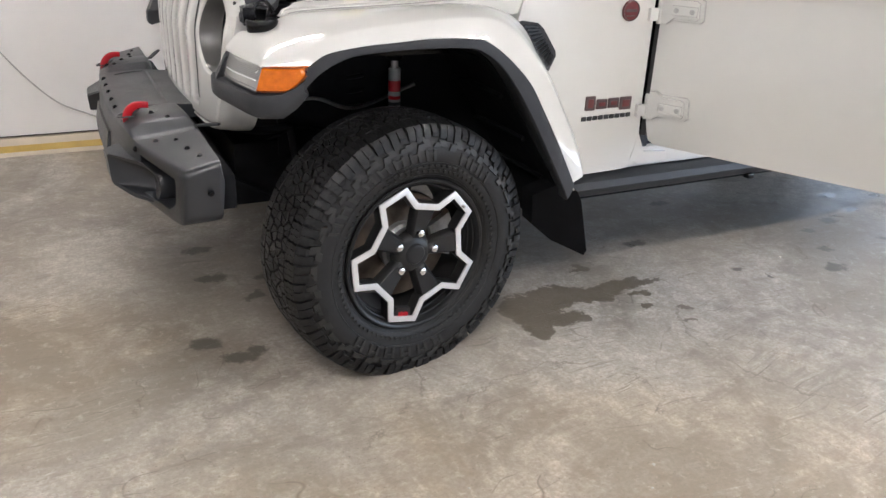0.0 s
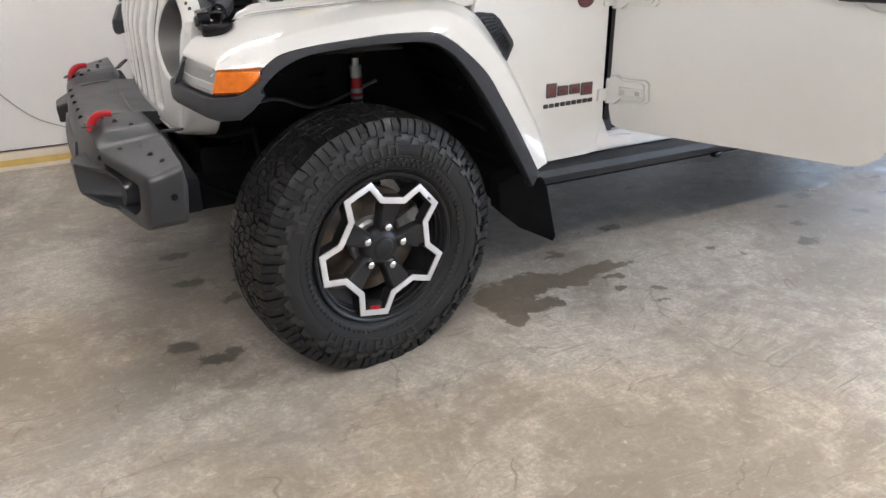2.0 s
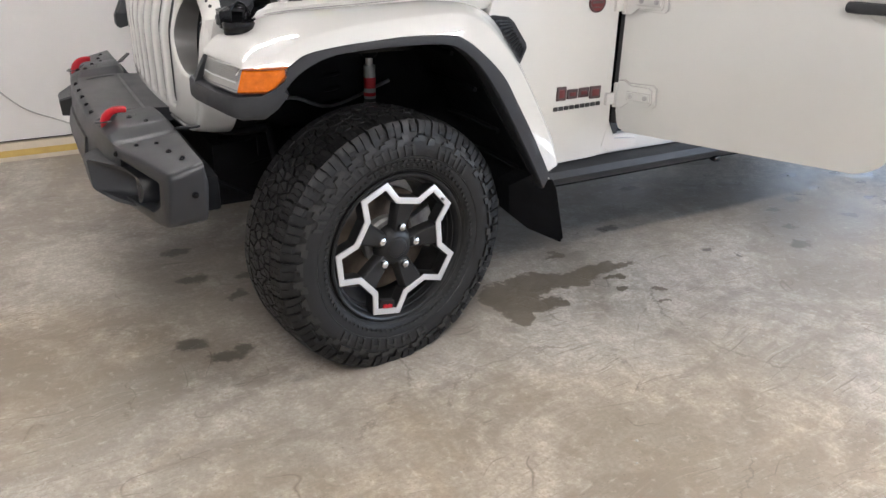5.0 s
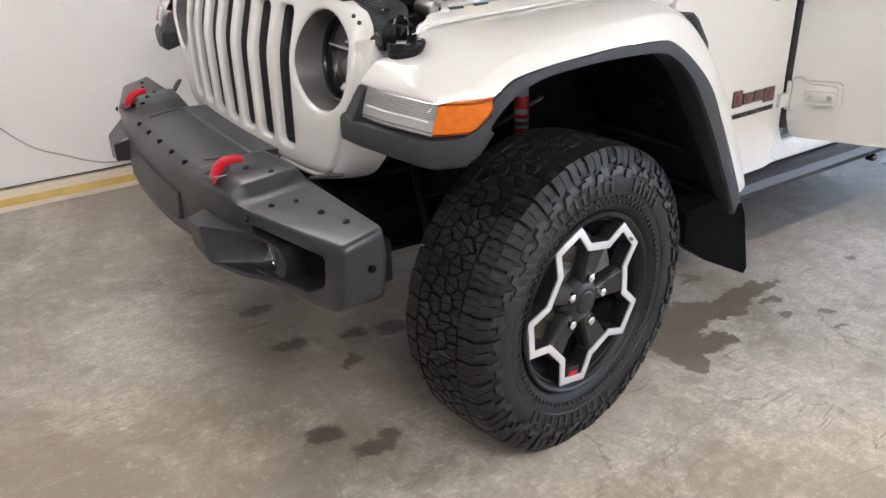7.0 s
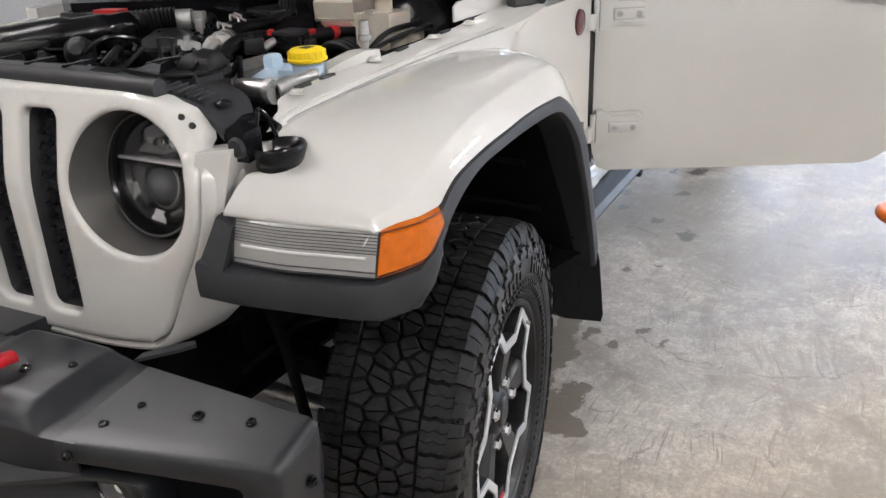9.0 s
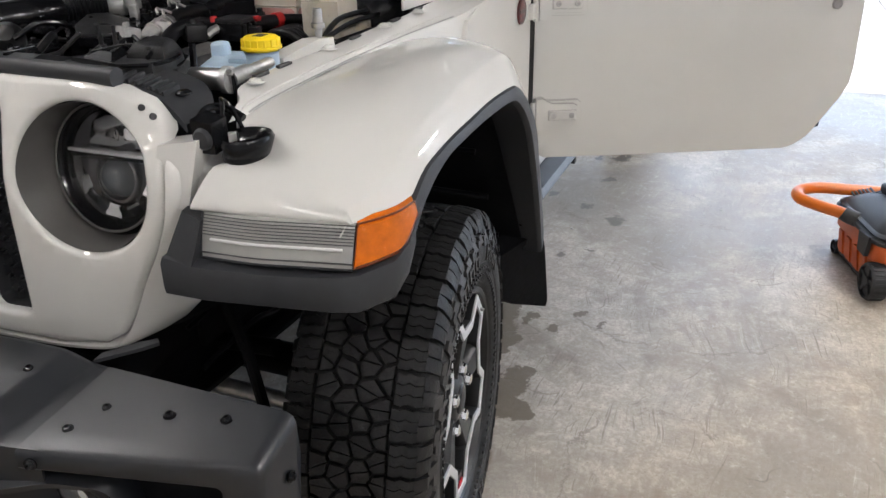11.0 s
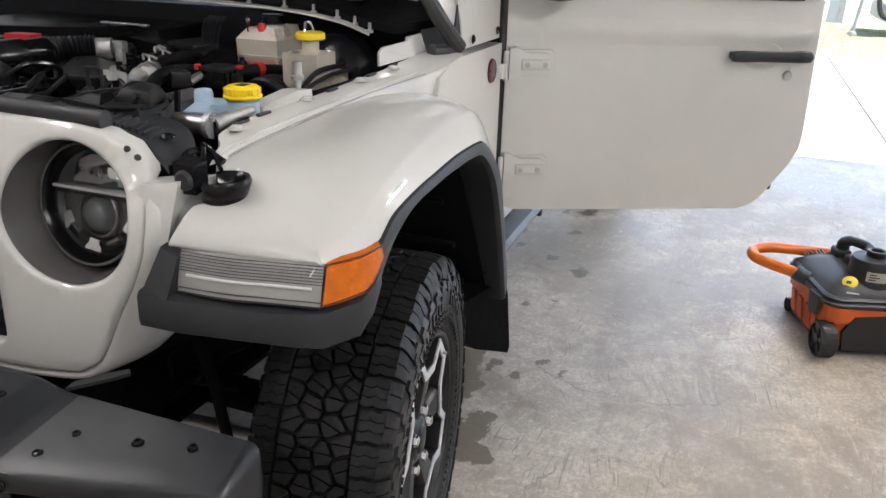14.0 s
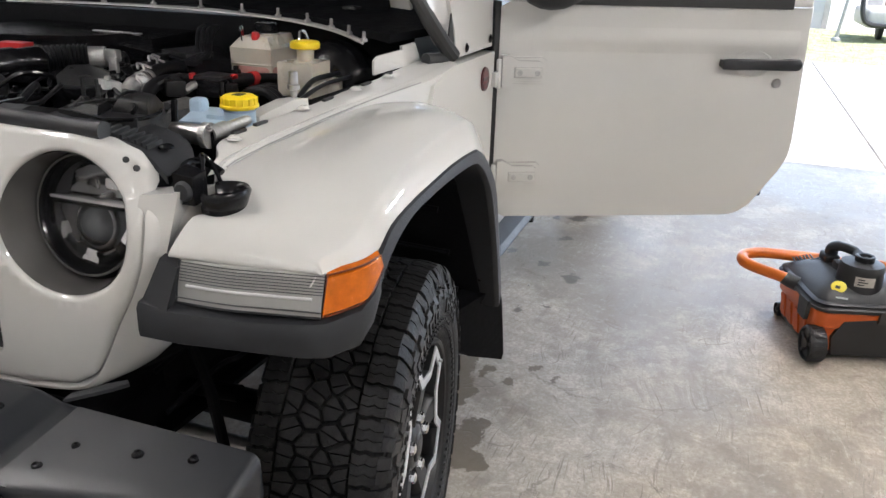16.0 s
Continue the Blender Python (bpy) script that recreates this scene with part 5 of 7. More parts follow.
# ears that tie the grille shell to the wings
ear = part("grille_ear", prism([(-.4400, .188, 1.073), (-.4480, .252, 1.063), (-.4653, .268, .965), (-.4570, .206, .978)], (.045, .004, 0), .007, 3), PAINT, truck, "", 50)
mirrored(ear, "grille_ear", truck, MID)
# ---- headlamps, deep in their holes
def headlamp(cy):
    n_ = Vector((-.985, 0, .17)).normalized()
    at = Vector((face_x(cy, LAMP_Z) + .004, cy, LAMP_Z))
    up = (Vector((0, 0, 1)) - n_ * n_.z).normalized()
    across = up.cross(n_)
    m = Matrix.Translation(at) @ Matrix((across, up, n_)).transposed().to_4x4()
    unit = empty("headlamp", Matrix.Translation(at), truck)
    rim = []
    for lvl, (r, d) in enumerate(((LAMP_R - .001, .001), (LAMP_R - .003, .008), (.107, .045), (.101, .085))):
        rim.append([Vector((face_x(cy + r * math.cos(a), LAMP_Z + r * math.sin(a)) + .006 + d, cy + r * math.cos(a), LAMP_Z + r * math.sin(a))) for a in (2 * math.pi * k / 48 for k in range(48))])
    part("bezel", loft(rim, True, False), BEZEL, unit, "grey plastic lamp tunnel", 60)
    deep = Matrix.Translation((.074, 0, 0)) @ m @ Matrix.Scale(1.06, 4)
    part("lamp_ring", lathe([(.102, -.01), (.100, .006), (.095, .016), (.089, .017), (.0845, .010), (.083, .0), (.081, -.02)], deep, 56), ENGINE, unit)
    part("lamp_ring_seal", lathe([(.0905, .0175), (.0925, .0185), (.0945, .0172)], deep, 56), BEZEL, unit)
    part("reflector", lathe([(.0, -.050), (.03, -.048), (.06, -.036), (.074, -.020), (.083, -.004)], deep, 56), SMOKED, unit)
    part("upper_reflector", moved(loft([[(x, y, z) for x, y, z in ((-.066, .026, -.022), (.066, .026, -.022), (.050, .060, -.014), (.018, .073, -.010), (-.018, .073, -.010), (-.050, .060, -.014))], [(x * .7, .045 + (y - .045) * .6, z - .022) for x, y, z in ((-.066, .026, -.022), (.066, .026, -.022), (.050, .060, -.014), (.018, .073, -.010), (-.018, .073, -.010), (-.050, .060, -.014))]], True, True), deep), REFLECTOR, unit)
    for sx in (-1, 1):
        part("upper_chamber", moved(block((sx * .034 - .024, .034, -.030), (sx * .034 + .024, .058, -.010), .007, 2), deep @ Matrix.Rotation(.25 * sx, 4, "Y")), REFLECTOR, unit)
    part("divider", moved(block((-.079, .0175, -.02), (.079, .0225, .008), .002, 2), deep), LAMPBAR, unit, "pale translucent light bar")
    part("divider_under", moved(block((-.078, .010, -.03), (.078, .0155, .004), .001, 1), deep), ENGINE, unit)
    low = deep @ Matrix.Translation((0, -.016, 0))
    part("projector", lathe([(0, .014), (.012, .0125), (.022, .007), (.029, -.003), (.031, -.010)], low, 36), PROJECTOR, unit, "domed projector lens")
    part("projector_ring", lathe([(.031, -.008), (.034, -.003), (.038, -.004), (.041, -.014), (.044, -.034)], low, 36), SMOKED, unit)
    part("projector_shroud", moved(prism([(-.074, -.004, -.012), (-.060, -.032, -.012), (-.03, -.048, -.012), (.03, -.048, -.012), (.060, -.032, -.012), (.074, -.004, -.012), (.074, .008, -.012), (-.074, .008, -.012)], (0, 0, -.02), .004, 2), deep), SHROUD, unit)
    for k in range(8):
        a = radians(208 + k * 18)
        part("facet", moved(prism([(-.014, -.009, 0), (.014, -.009, 0), (.010, .009, .004), (-.010, .009, .004)], (0, 0, -.012), .002, 1), deep @ Matrix.Translation((.068 * math.cos(a), .068 * math.sin(a), -.006)) @ Matrix.Rotation(a + math.pi / 2, 4, "Z") @ Matrix.Rotation(.35 * (k % 3 - 1), 4, "X") @ Matrix.Rotation(.3 * (k % 2) - .15, 4, "Y")), REFLECTOR, unit)
    gl = part("glass", lathe([(0, .026), (.03, .0245), (.06, .019), (.08, .010), (.0835, .006)], deep, 48), GLASSY, unit, "clear domed lamp glass")
    gl.visible_shadow = False


headlamp(LAMP_Y)
headlamp(2 * MID - LAMP_Y)

# ---- driver's door, swung open about its hinges
DD = Vector((.444, -.896, 0)).normalized()
DN = Vector((DD.y, -DD.x, 0))                       # outer face
DOOR = Matrix((( DD.x, -DN.x, 0, .931), (DD.y, -DN.y, 0, .095), (0, 0, 1, 0), (0, 0, 0, 1)))   # local x along the door, y inwards
door = empty("front_door", DOOR, truck)
tagged(door, "white front door swung wide open")
DOUT = [(.012, .66), (.02, .638), (.045, .626), (.40, .624), (.80, .624), (.835, .634), (.872, .660), (.955, .780), (.975, .825), (.979, .87), (.972, 1.10), (.968, 1.285), (.03, 1.285), (.004, 1.27), (.004, .70)]
def door_y(s, z):
    return .004 * ((z - .95) / .3) ** 2 - .0045 * math.exp(-((z - 1.187) / .022) ** 2)
shell_bm = bmesh.new()
from mathutils.geometry import delaunay_2d_cdt
lp = densify(DOUT, .05)
pp = [Vector(p) for p in lp]
ed = [(i, (i + 1) % len(lp)) for i in range(len(lp))]
for i in range(1, 20):
    for z in (.68, .75, .83, .92, 1.0, 1.06, 1.12, 1.155, 1.165, 1.175, 1.195, 1.205, 1.215, 1.25):
        if inside((i * .05, z), lp):
            pp.append(Vector((i * .05, z)))
vs, _, fs, *_ = delaunay_2d_cdt(pp, ed, [], 0, 1e-5)
fv = [shell_bm.verts.new((v.x, door_y(*v), v.y)) for v in vs]
for f in fs:
    c = sum((vs[i] for i in f), Vector((0, 0))) / len(f)
    if inside(c, lp):
        shell_bm.faces.new([fv[i] for i in f])
ext = bmesh.ops.extrude_face_region(shell_bm, geom=shell_bm.faces[:])
for v in ext["geom"]:
    if isinstance(v, bmesh.types.BMVert):
        v.co.y = .055
shell_bm.normal_update()
rim_e = [e for e in shell_bm.edges if len(e.link_faces) == 2 and e.calc_face_angle(0) > radians(60)]
bmesh.ops.bevel(shell_bm, geom=rim_e, offset=.006, segments=2, affect="EDGES", clamp_overlap=True)
part("door_skin", moved(shell_bm, DOOR), PAINT, door, "", 40)
swage = [[Vector((u, -.001 - h * min(1, max(.05, (u - .10) / .10)), 1.178 + dz)) for dz, h in ((-.034, -.001), (-.022, .001), (-.010, .0045), (.004, .0060), (.016, .0045), (.028, .0015), (.040, -.001))] for u in [.10 + .02 * k for k in range(43)]]
part("door_swage", moved(panel(swage, .001, (0, -1, 0)), DOOR), PAINT, door, "", 60)
part("window_frame", moved(block((.0, -.002, 1.286), (.965, .03, 1.312), .006), DOOR), PAINT, door)
part("window_frame", moved(prism([(.02, -.002, 1.31), (.12, -.002, 1.31), (.44, -.002, 1.78), (.37, -.002, 1.80)], (0, .03, 0), .004), DOOR), PAINT, door)
part("window_frame", moved(block((.90, -.002, 1.31), (.962, .03, 1.80), .006), DOOR), PAINT, door)
part("window_frame", moved(block((.38, -.002, 1.76), (.962, .03, 1.82), .006), DOOR), PAINT, door)
part("window_seal", moved(block((.10, -.008, 1.2795), (.90, .02, 1.318), .003), DOOR), DARKM, door)
part("door_glass", moved(prism([(.12, .01, 1.315), (.90, .01, 1.315), (.90, .01, 1.765), (.44, .01, 1.765)], (0, .004, 0)), DOOR), DARKGLASS, door, "dark door window")
# dark rubber seal, also standing for the shade along the door edge
part("door_seal", moved(block((-.014, .006, .65), (.006, .052, 1.285), .004), DOOR), DARKM, door)
part("inner_trim", moved(block((.03, .056, .67), (.94, .075, 1.27), .01), DOOR), ENGINE, door)
for z in (.764, 1.084):
    body_ = prism([(.012, 0, z + .047), (.030, 0, z + .050), (.060, 0, z + .034), (.124, 0, z + .033), (.135, 0, z + .026), (.138, 0, z - .018), (.131, 0, z - .026), (.055, 0, z - .025), (.030, 0, z - .046), (.012, 0, z - .044)], (0, -.021, 0), .007, 3)
    # thin plates a little larger than each leaf, coloured as its shadow line
    part("hinge_gasket", moved(prism([(.033, .003, z + .0425), (.137, .003, z + .0445), (.1495, .003, z + .034), (.1535, .003, z - .027), (.143, .003, z - .0365), (.037, .003, z - .0355)], (0, -.005, 0), .001, 1), DOOR), HINGESHADE, door)
    part("hinge_gasket", moved(prism([(.0105, 0, z + .049), (.0305, 0, z + .052), (.0605, 0, z + .036), (.1245, 0, z + .035), (.1368, 0, z + .027), (.1398, 0, z - .019), (.132, 0, z - .028), (.0555, 0, z - .027), (.0295, 0, z - .048), (.0105, 0, z - .046)], (0, -.0125, 0), .001, 1), DOOR), HINGESHADE, door)
    part("hinge_gasket", moved(block((.0470, -.0222, z - .0165), (.1340, -.016, z + .0165), .005, 2), DOOR), HINGESHADE, door)
    h_ = part("hinge", moved(body_, DOOR), PAINT, door, "white bolted door hinge")
    base_ = prism([(.035, .003, z + .040), (.136, .003, z + .042), (.147, .003, z + .033), (.151, .003, z - .026), (.142, .003, z - .034), (.04, .003, z - .033)], (0, -.014, 0), .004, 3)
    part("hinge_base", moved(base_, DOOR), PAINT, door)
    part("hinge_pad", moved(block((.049, -.0275, z - .0145), (.132, -.018, z + .0145), .0045, 3), DOOR), PAINT, door)
    for s in (.064, .117):
        part("hinge_bolt", moved(lathe([(.0085, 0), (.0085, .003), (.005, .004), (.0045, .002), (0, .002)], axis_to((0, -1, 0), (s, -.0270, z)), 14), DOOR), STEEL, door)
    part("hinge_pin", moved(lathe([(0, -.05), (.008, -.048), (.0085, .034), (.006, .038), (0, .038)], pose(.003, -.012, z - .0), 14), DOOR), PAINT, door)
    part("pillar_hinge", block((.882, .084, z - .040), (.936, .100, z + .002), .004, 2), PAINT, truck)
# handle
dish = lathe([(0, .016), (.02, .014), (.045, .006), (.054, -.001), (.058, -.0025), (.05, -.006)], Matrix.Identity(4), 32)
dish = moved(dish, DOOR @ Matrix.Translation((.80, .004, 1.118)) @ Matrix.Diagonal((1.15, 1, .78, 1)) @ axis_to((0, 1, 0)))
part("handle_dish", dish, PAINT, door)
hb = [[(s, -.030 - d - .5 * t, 1.119 + zz + sk) for d, zz in ((0, -t), (.010, -t * .8), (.014, 0), (.010, t * .8), (0, t), (-.008, t * .6), (-.008, -t * .6))] for s, t, sk in ((.684, .010, 0), (.690, .016, 0), (.72, .0175, 0), (.76, .0165, 0), (.82, .0165, 0), (.87, .017, 0), (.895, .0185, .001), (.930, .018, .001), (.937, .012, .001))]
hnd = part("door_handle", moved(loft([[Vector(p) for p in r] for r in hb]), DOOR), TRIM, door, "black pull door handle", 50)
part("handle_mount", moved(block((.692, -.03, 1.108), (.712, .0, 1.130), .003), DOOR), TRIM, hnd)
part("handle_mount", moved(block((.905, -.03, 1.108), (.928, .0, 1.135), .003), DOOR), TRIM, hnd)
part("lock", moved(lathe([(0, .007), (.012, .007), (.0145, .005), (.0155, -.002)], axis_to((0, -1, 0), (.890, .0, 1.058)), 24), DOOR), STEEL, door, "round metal door lock")
# mirror body at the window's corner
mir = [[(.13 + r * 1.9 * math.cos(a), y, 1.320 + r * 1.25 * math.sin(a) + dz) for a in (2 * math.pi * k / 16 for k in range(16))] for y, r, dz in ((-.02, .03, -.004), (-.05, .042, .0), (-.09, .05, .01), (-.14, .05, .02), (-.16, .04, .025))]
part("door_mirror", moved(loft([[Vector(p) for p in r] for r in mir]), DOOR), TRIM, door, "black door mirror", 60)


# ---- bumper: a moulded shell, mirrored about the middle line
STAT = [(.300, (-.546, .733), (-.668, .7185), (-.715, .7165), (-.718, .660)), (.352, (-.546, .736), (-.676, .7215), (-.726, .7185), (-.730, .660)),
        (.362, (-.550, .741), (-.684, .727), (-.728, .721), (-.733, .660)), (.388, (-.560, .760), (-.692, .749), (-.732, .728), (-.738, .658)), (.398, (-.562, .764), (-.694, .753), (-.734, .730), (-.740, .657)), (.47, (-.568, .768), (-.701, .757), (-.741, .731), (-.752, .620)), (.548, (-.575, .768), (-.706, .757), (-.748, .730), (-.762, .585)),
        (.562, (-.576, .766), (-.708, .755), (-.750, .729), (-.764, .578)), (.598, (-.580, .748), (-.722, .741), (-.752, .727), (-.770, .566)), (.612, (-.582, .745), (-.726, .739), (-.753, .726), (-.772, .560)), (.70, (-.585, .744), (-.734, .737), (-.757, .724), (-.779, .553)), (.80, (-.588, .744), (-.737, .737), (-.760, .724), (-.784, .550)), (.90, (-.590, .744), (-.738, .737), (-.761, .724), (-.786, .550))]
bumper = empty("front_bumper", pose(-.65, MID, .65), truck)
tagged(bumper, "dark grey moulded off-road bumper with exposed bolts")


def shell_rows(side):
    f = (lambda y: y) if side > 0 else (lambda y: 2 * MID - y)
    rows_ = []
    for y, r, t, u, l in STAT:
        yy = f(y)
        r_, t_, u_, l_ = (Vector((p[0], yy, p[1])) for p in (r, t, u, l))
        pts = [r_ + Vector((.02, 0, -.03)), r_ + Vector((.004, 0, -.004)), r_.lerp(t_, .05), r_.lerp(t_, .5), t_.lerp(r_, .06), t_, t_.lerp(u_, .25), t_.lerp(u_, .8), u_.lerp(l_, .02), u_.lerp(l_, .10), u_.lerp(l_, .5), u_.lerp(l_, .93), l_, l_ + Vector((.018, 0, -.006)), l_ + Vector((.06, 0, -.006))]
        rows_.append(pts)
    return rows_


part("bumper_shell", panel(shell_rows(1) + shell_rows(-1)[-2::-1], .004, (0, 0, 1)), BUMPER, bumper, "", 60)


def both(fn):
    fn(lambda p: Vector(p))
    fn(lambda p: Vector((p[0], 2 * MID - p[1], p[2])))


def bumper_side(M):
    # outer end: a squared box with the lamp opening let into its front
    def rounded(pts, radii, n=6):
        out = []
        for k, p in enumerate(pts):
            r = radii[k]
            if not r:
                out.append(Vector(p))
                continue
            p, a, c = Vector(p), Vector(pts[k - 1]), Vector(pts[k + 1])
            u, v = p + (a - p).normalized() * r, p + (c - p).normalized() * r
            out += [u.lerp(p, t).lerp(p.lerp(v, t), t) for t in (q / n for q in range(n + 1))]
        return out
    outer = rounded([(-.726, .330, .7165), (-.6335, .001, .7125), (-.650, .008, .560), (-.668, .10, .546), (-.712, .330, .532)], (0, .022, .040, .02, 0))
    inner = rounded([(-.727, .330, .684), (-.659, .052, .681), (-.662, .060, .612), (-.674, .115, .578), (-.714, .330, .562)], (0, .014, .012, .014, 0))
    rear = rounded([(-.546, .330, .736), (-.546, .002, .736), (-.556, .006, .566), (-.585, .10, .552), (-.60, .330, .545)], (0, .022, .030, .02, 0))
    def shift(line, to, d, dx=0):
        return [p + (q - p).normalized() * d + Vector((dx, 0, 0)) for p, q in zip(line, to)]
    rows_ = [[q + Vector((.10, 0, 0)) for q in inner], shift(inner, outer, 0, .008), shift(inner, outer, .0015, .002), shift(inner, outer, .005, 0), shift(outer, inner, .010), shift(outer, inner, .004, .0012), shift(outer, inner, .001, .004), shift(outer, rear, .009),
             *[[a.lerp(c, f) for a, c in zip(outer, rear)] for f in (.30, .60, .88)], shift(rear, outer, .005), shift(rear, outer, .001, .001), [q + Vector((.008, .004, -.05 if q.z > .7 else 0)) for q in rear]]
    part("end_cap", loft([[M(p) for p in r] for r in rows_], False, False), BUMPER, bumper, "", 50)
    # lamp pod: a wedge standing forward, with a slanting mouth that narrows to the round lamp
    lens_c = Vector((-.672, .300, .600))
    def even(pts, n):
        pts = [Vector(p) for p in pts]
        seg = [(pts[(k + 1) % len(pts)] - pts[k]).length for k in range(len(pts))]
        out, k, run = [], 0, 0
        for q in range(n):
            want = sum(seg) * q / n
            while run + seg[k] < want:
                run += seg[k]
                k += 1
            out.append(pts[k].lerp(pts[(k + 1) % len(pts)], (want - run) / seg[k]))
        return out
    def soft(pts, r, n=4):
        out = []
        for k, p in enumerate(pts):
            p, a, c = Vector(p), Vector(pts[k - 1]), Vector(pts[(k + 1) % len(pts)])
            rr_ = min(r[k], (a - p).length * .45, (c - p).length * .45)
            u, v = p + (a - p).normalized() * rr_, p + (c - p).normalized() * rr_
            out += [u.lerp(p, t).lerp(p.lerp(v, t), t) for t in (q / n for q in range(n + 1))]
        return out
    N_ = 48
    mouth = even(soft([(-.797, .447, .653), (-.716, .292, .664), (-.682, .232, .640), (-.676, .216, .600), (-.690, .232, .556), (-.742, .330, .548), (-.793, .425, .566)], (.006, .02, .02, .02, .03, .02, .010)), N_)
    mid_ = sum(mouth, Vector()) / N_
    mouth_in = [p + (mid_ - p).normalized() * .011 + Vector((.002, .001, 0)) for p in mouth]
    circle = []
    for p in mouth:
        a = math.atan2(p.z - mid_.z, (p.y - mid_.y) * .55)
        circle.append(a)
    lens_r = [lens_c + Vector((0, .041 * math.cos(a), .041 * math.sin(a))) for a in circle]
    lens_f = [lens_c + Vector((-.016, .044 * math.cos(a), .044 * math.sin(a))) for a in circle]
    lens_m = [p.lerp(q, .45) + Vector((.004, 0, 0)) for p, q in zip(lens_f, mouth_in)]
    def outer_back(p, f):
        left = min(1, max(0, (p.y - .33) / .10))
        return p + Vector((.03 + .02 * f, .004 + left * (.045 + .045 * f), (.004 if p.z > .62 else -.001) * (1 + f) - (.0 if p.z > .62 else .002 * f)))
    def to_left(p):
        left = min(1, max(0, (p.y - .30) / .12))
        return p + Vector((.004 - .008 * left, .088 * left, -.006 * left if p.z > .62 else .012 * left))
    front_l = [to_left(p) if p.y > .33 else p + Vector((.012, 0, .003 if p.z > .6 else -.003)) for p in mouth]
    behind = [Vector((max(q.x + .055, -.745 + .25 * max(0, .55 - q.y)), q.y + (.012 if q.y > .4 else 0), q.z + (.016 if q.z > .62 else -.002))) for q in front_l]
    deep_ = [q + Vector((.07, 0, 0)) for q in behind]
    pod = loft([[M(p) for p in r] for r in (lens_r, lens_f, lens_m, mouth_in, mouth, front_l, behind, deep_)], True, False)
    part("lamp_pod", bevel_all(pod, .004, 2, 32), BUMPER, bumper, "", 34)
    # black sheet for the shade deep in the lamp opening
    part("pod_lining", prism([M((-.592, .03, .57)), M((-.592, .03, .695)), M((-.64, .26, .695)), M((-.64, .26, .57))], (.012, 0, 0)), LINER, bumper)
    # fog lamp at the end of the tunnel
    ax_ = axis_to((-1, 0, 0), M(lens_c))
    tun = part("fog_lamp", lathe([(.041, .004), (.041, -.03), (.0, -.03)], ax_, 32), CHROME, bumper, "round fog lamp in a tunnel", 50)
    part("lamp_reflector", lathe([(0, -.014), (.012, -.013), (.014, -.008), (.039, .0)], ax_, 32), REFLECTOR, tun)
    part("lamp_bulb", lathe([(0, -.002), (.008, -.004), (.010, -.012)], ax_, 20), WHITELENS, tun)
    gl_ = part("lamp_glass", lathe([(0, .012), (.02, .010), (.041, .002)], ax_, 32), GLASSY, tun)
    gl_.visible_shadow = False
    # tow hook in a recess
    recess = [[M((-.690 + (.052 * math.cos(a) * s_) - (.004 if math.cos(a) < 0 else 0), .498 + .027 * math.copysign(abs(math.sin(a)) ** .6, math.sin(a)) * s_, z_ + .006 * math.cos(a))) for a in (2 * math.pi * k / 28 for k in range(28))] for s_, z_ in ((1.16, .7535), (1.10, .7575), (1.0, .7570), (.93, .7530))]
    part("hook_recess", loft(recess, True, True), BUMPER, bumper, "", 50)
    part("hook_slot", loft([[M((-.715 + .028 * math.cos(a) * s_, .490 + .018 * math.sin(a) * s_, .7485 + .0165 * math.cos(a) * s_ + d)) for a in (2 * math.pi * k / 20 for k in range(20))] for s_, d in ((1.0, .0025), (.9, .001))], True, True), INK, bumper)
    hk = []
    pathp = spline([(-.720, .490, .722), (-.7235, .490, .737), (-.7230, .490, .753), (-.716, .489, .768), (-.702, .486, .7800), (-.684, .482, .7850), (-.662, .477, .7840)], 5)
    for i, p in enumerate(pathp):
        w = pathp[min(i + 1, len(pathp) - 1)] - pathp[max(i - 1, 0)]
        w.normalize()
        n2 = Vector((-w.z, 0, w.x))
        f = i / (len(pathp) - 1)
        th, wd = .0155 - .0065 * f, .0135 - .0030 * f
        hk.append([M(p + n2 * th * math.copysign(abs(math.cos(a)) ** .55, math.cos(a)) + Vector((0, wd * math.copysign(abs(math.sin(a)) ** .55, math.sin(a)), 0))) for a in (2 * math.pi * k / 16 for k in range(16))])
    part("tow_hook", loft(hk), HOOKRED, bumper, "red steel tow hook", 40)
    # bolts
    for p, w in (((-.583, .090, .727), (0, 0, 1)), ((-.603, .171, .727), (0, 0, 1)), ((-.618, .269, .724), (0, 0, 1)), ((-.670, .291, .719), (-.2, 0, 1)), ((-.618, .407, .7575), (-.1, -.1, 1)), ((-.657, .467, .760), (-.1, 0, 1)), ((-.716, .525, .752), (-.4, 0, 1)), ((-.690, .540, .757), (-.2, 0, 1)),
                 ((-.742, .688, .733), (-.5, 0, 1)), ((-.743, .800, .733), (-.5, 0, 1)), ((-.577, .0010, .652), (0, -1, 0)), ((-.725, .305, .700), (-1, -.3, .1))):
        part("bolt", bolt(M(p), M(w) - M((0, 0, 0)), .0068, .007), ENGINE, bumper, "black button-head bolt")
    part("slit", tube([M((-.70, .655, .7395)), M((-.665, .640, .7425)), M((-.635, .634, .7435)), M((-.60, .632, .7445))], .0028, 6), INK, bumper)


both(bumper_side)
part("bolt", bolt((-.7435, MID, .734), (-.5, 0, 1), .0068, .007), ENGINE, bumper, "black button-head bolt")
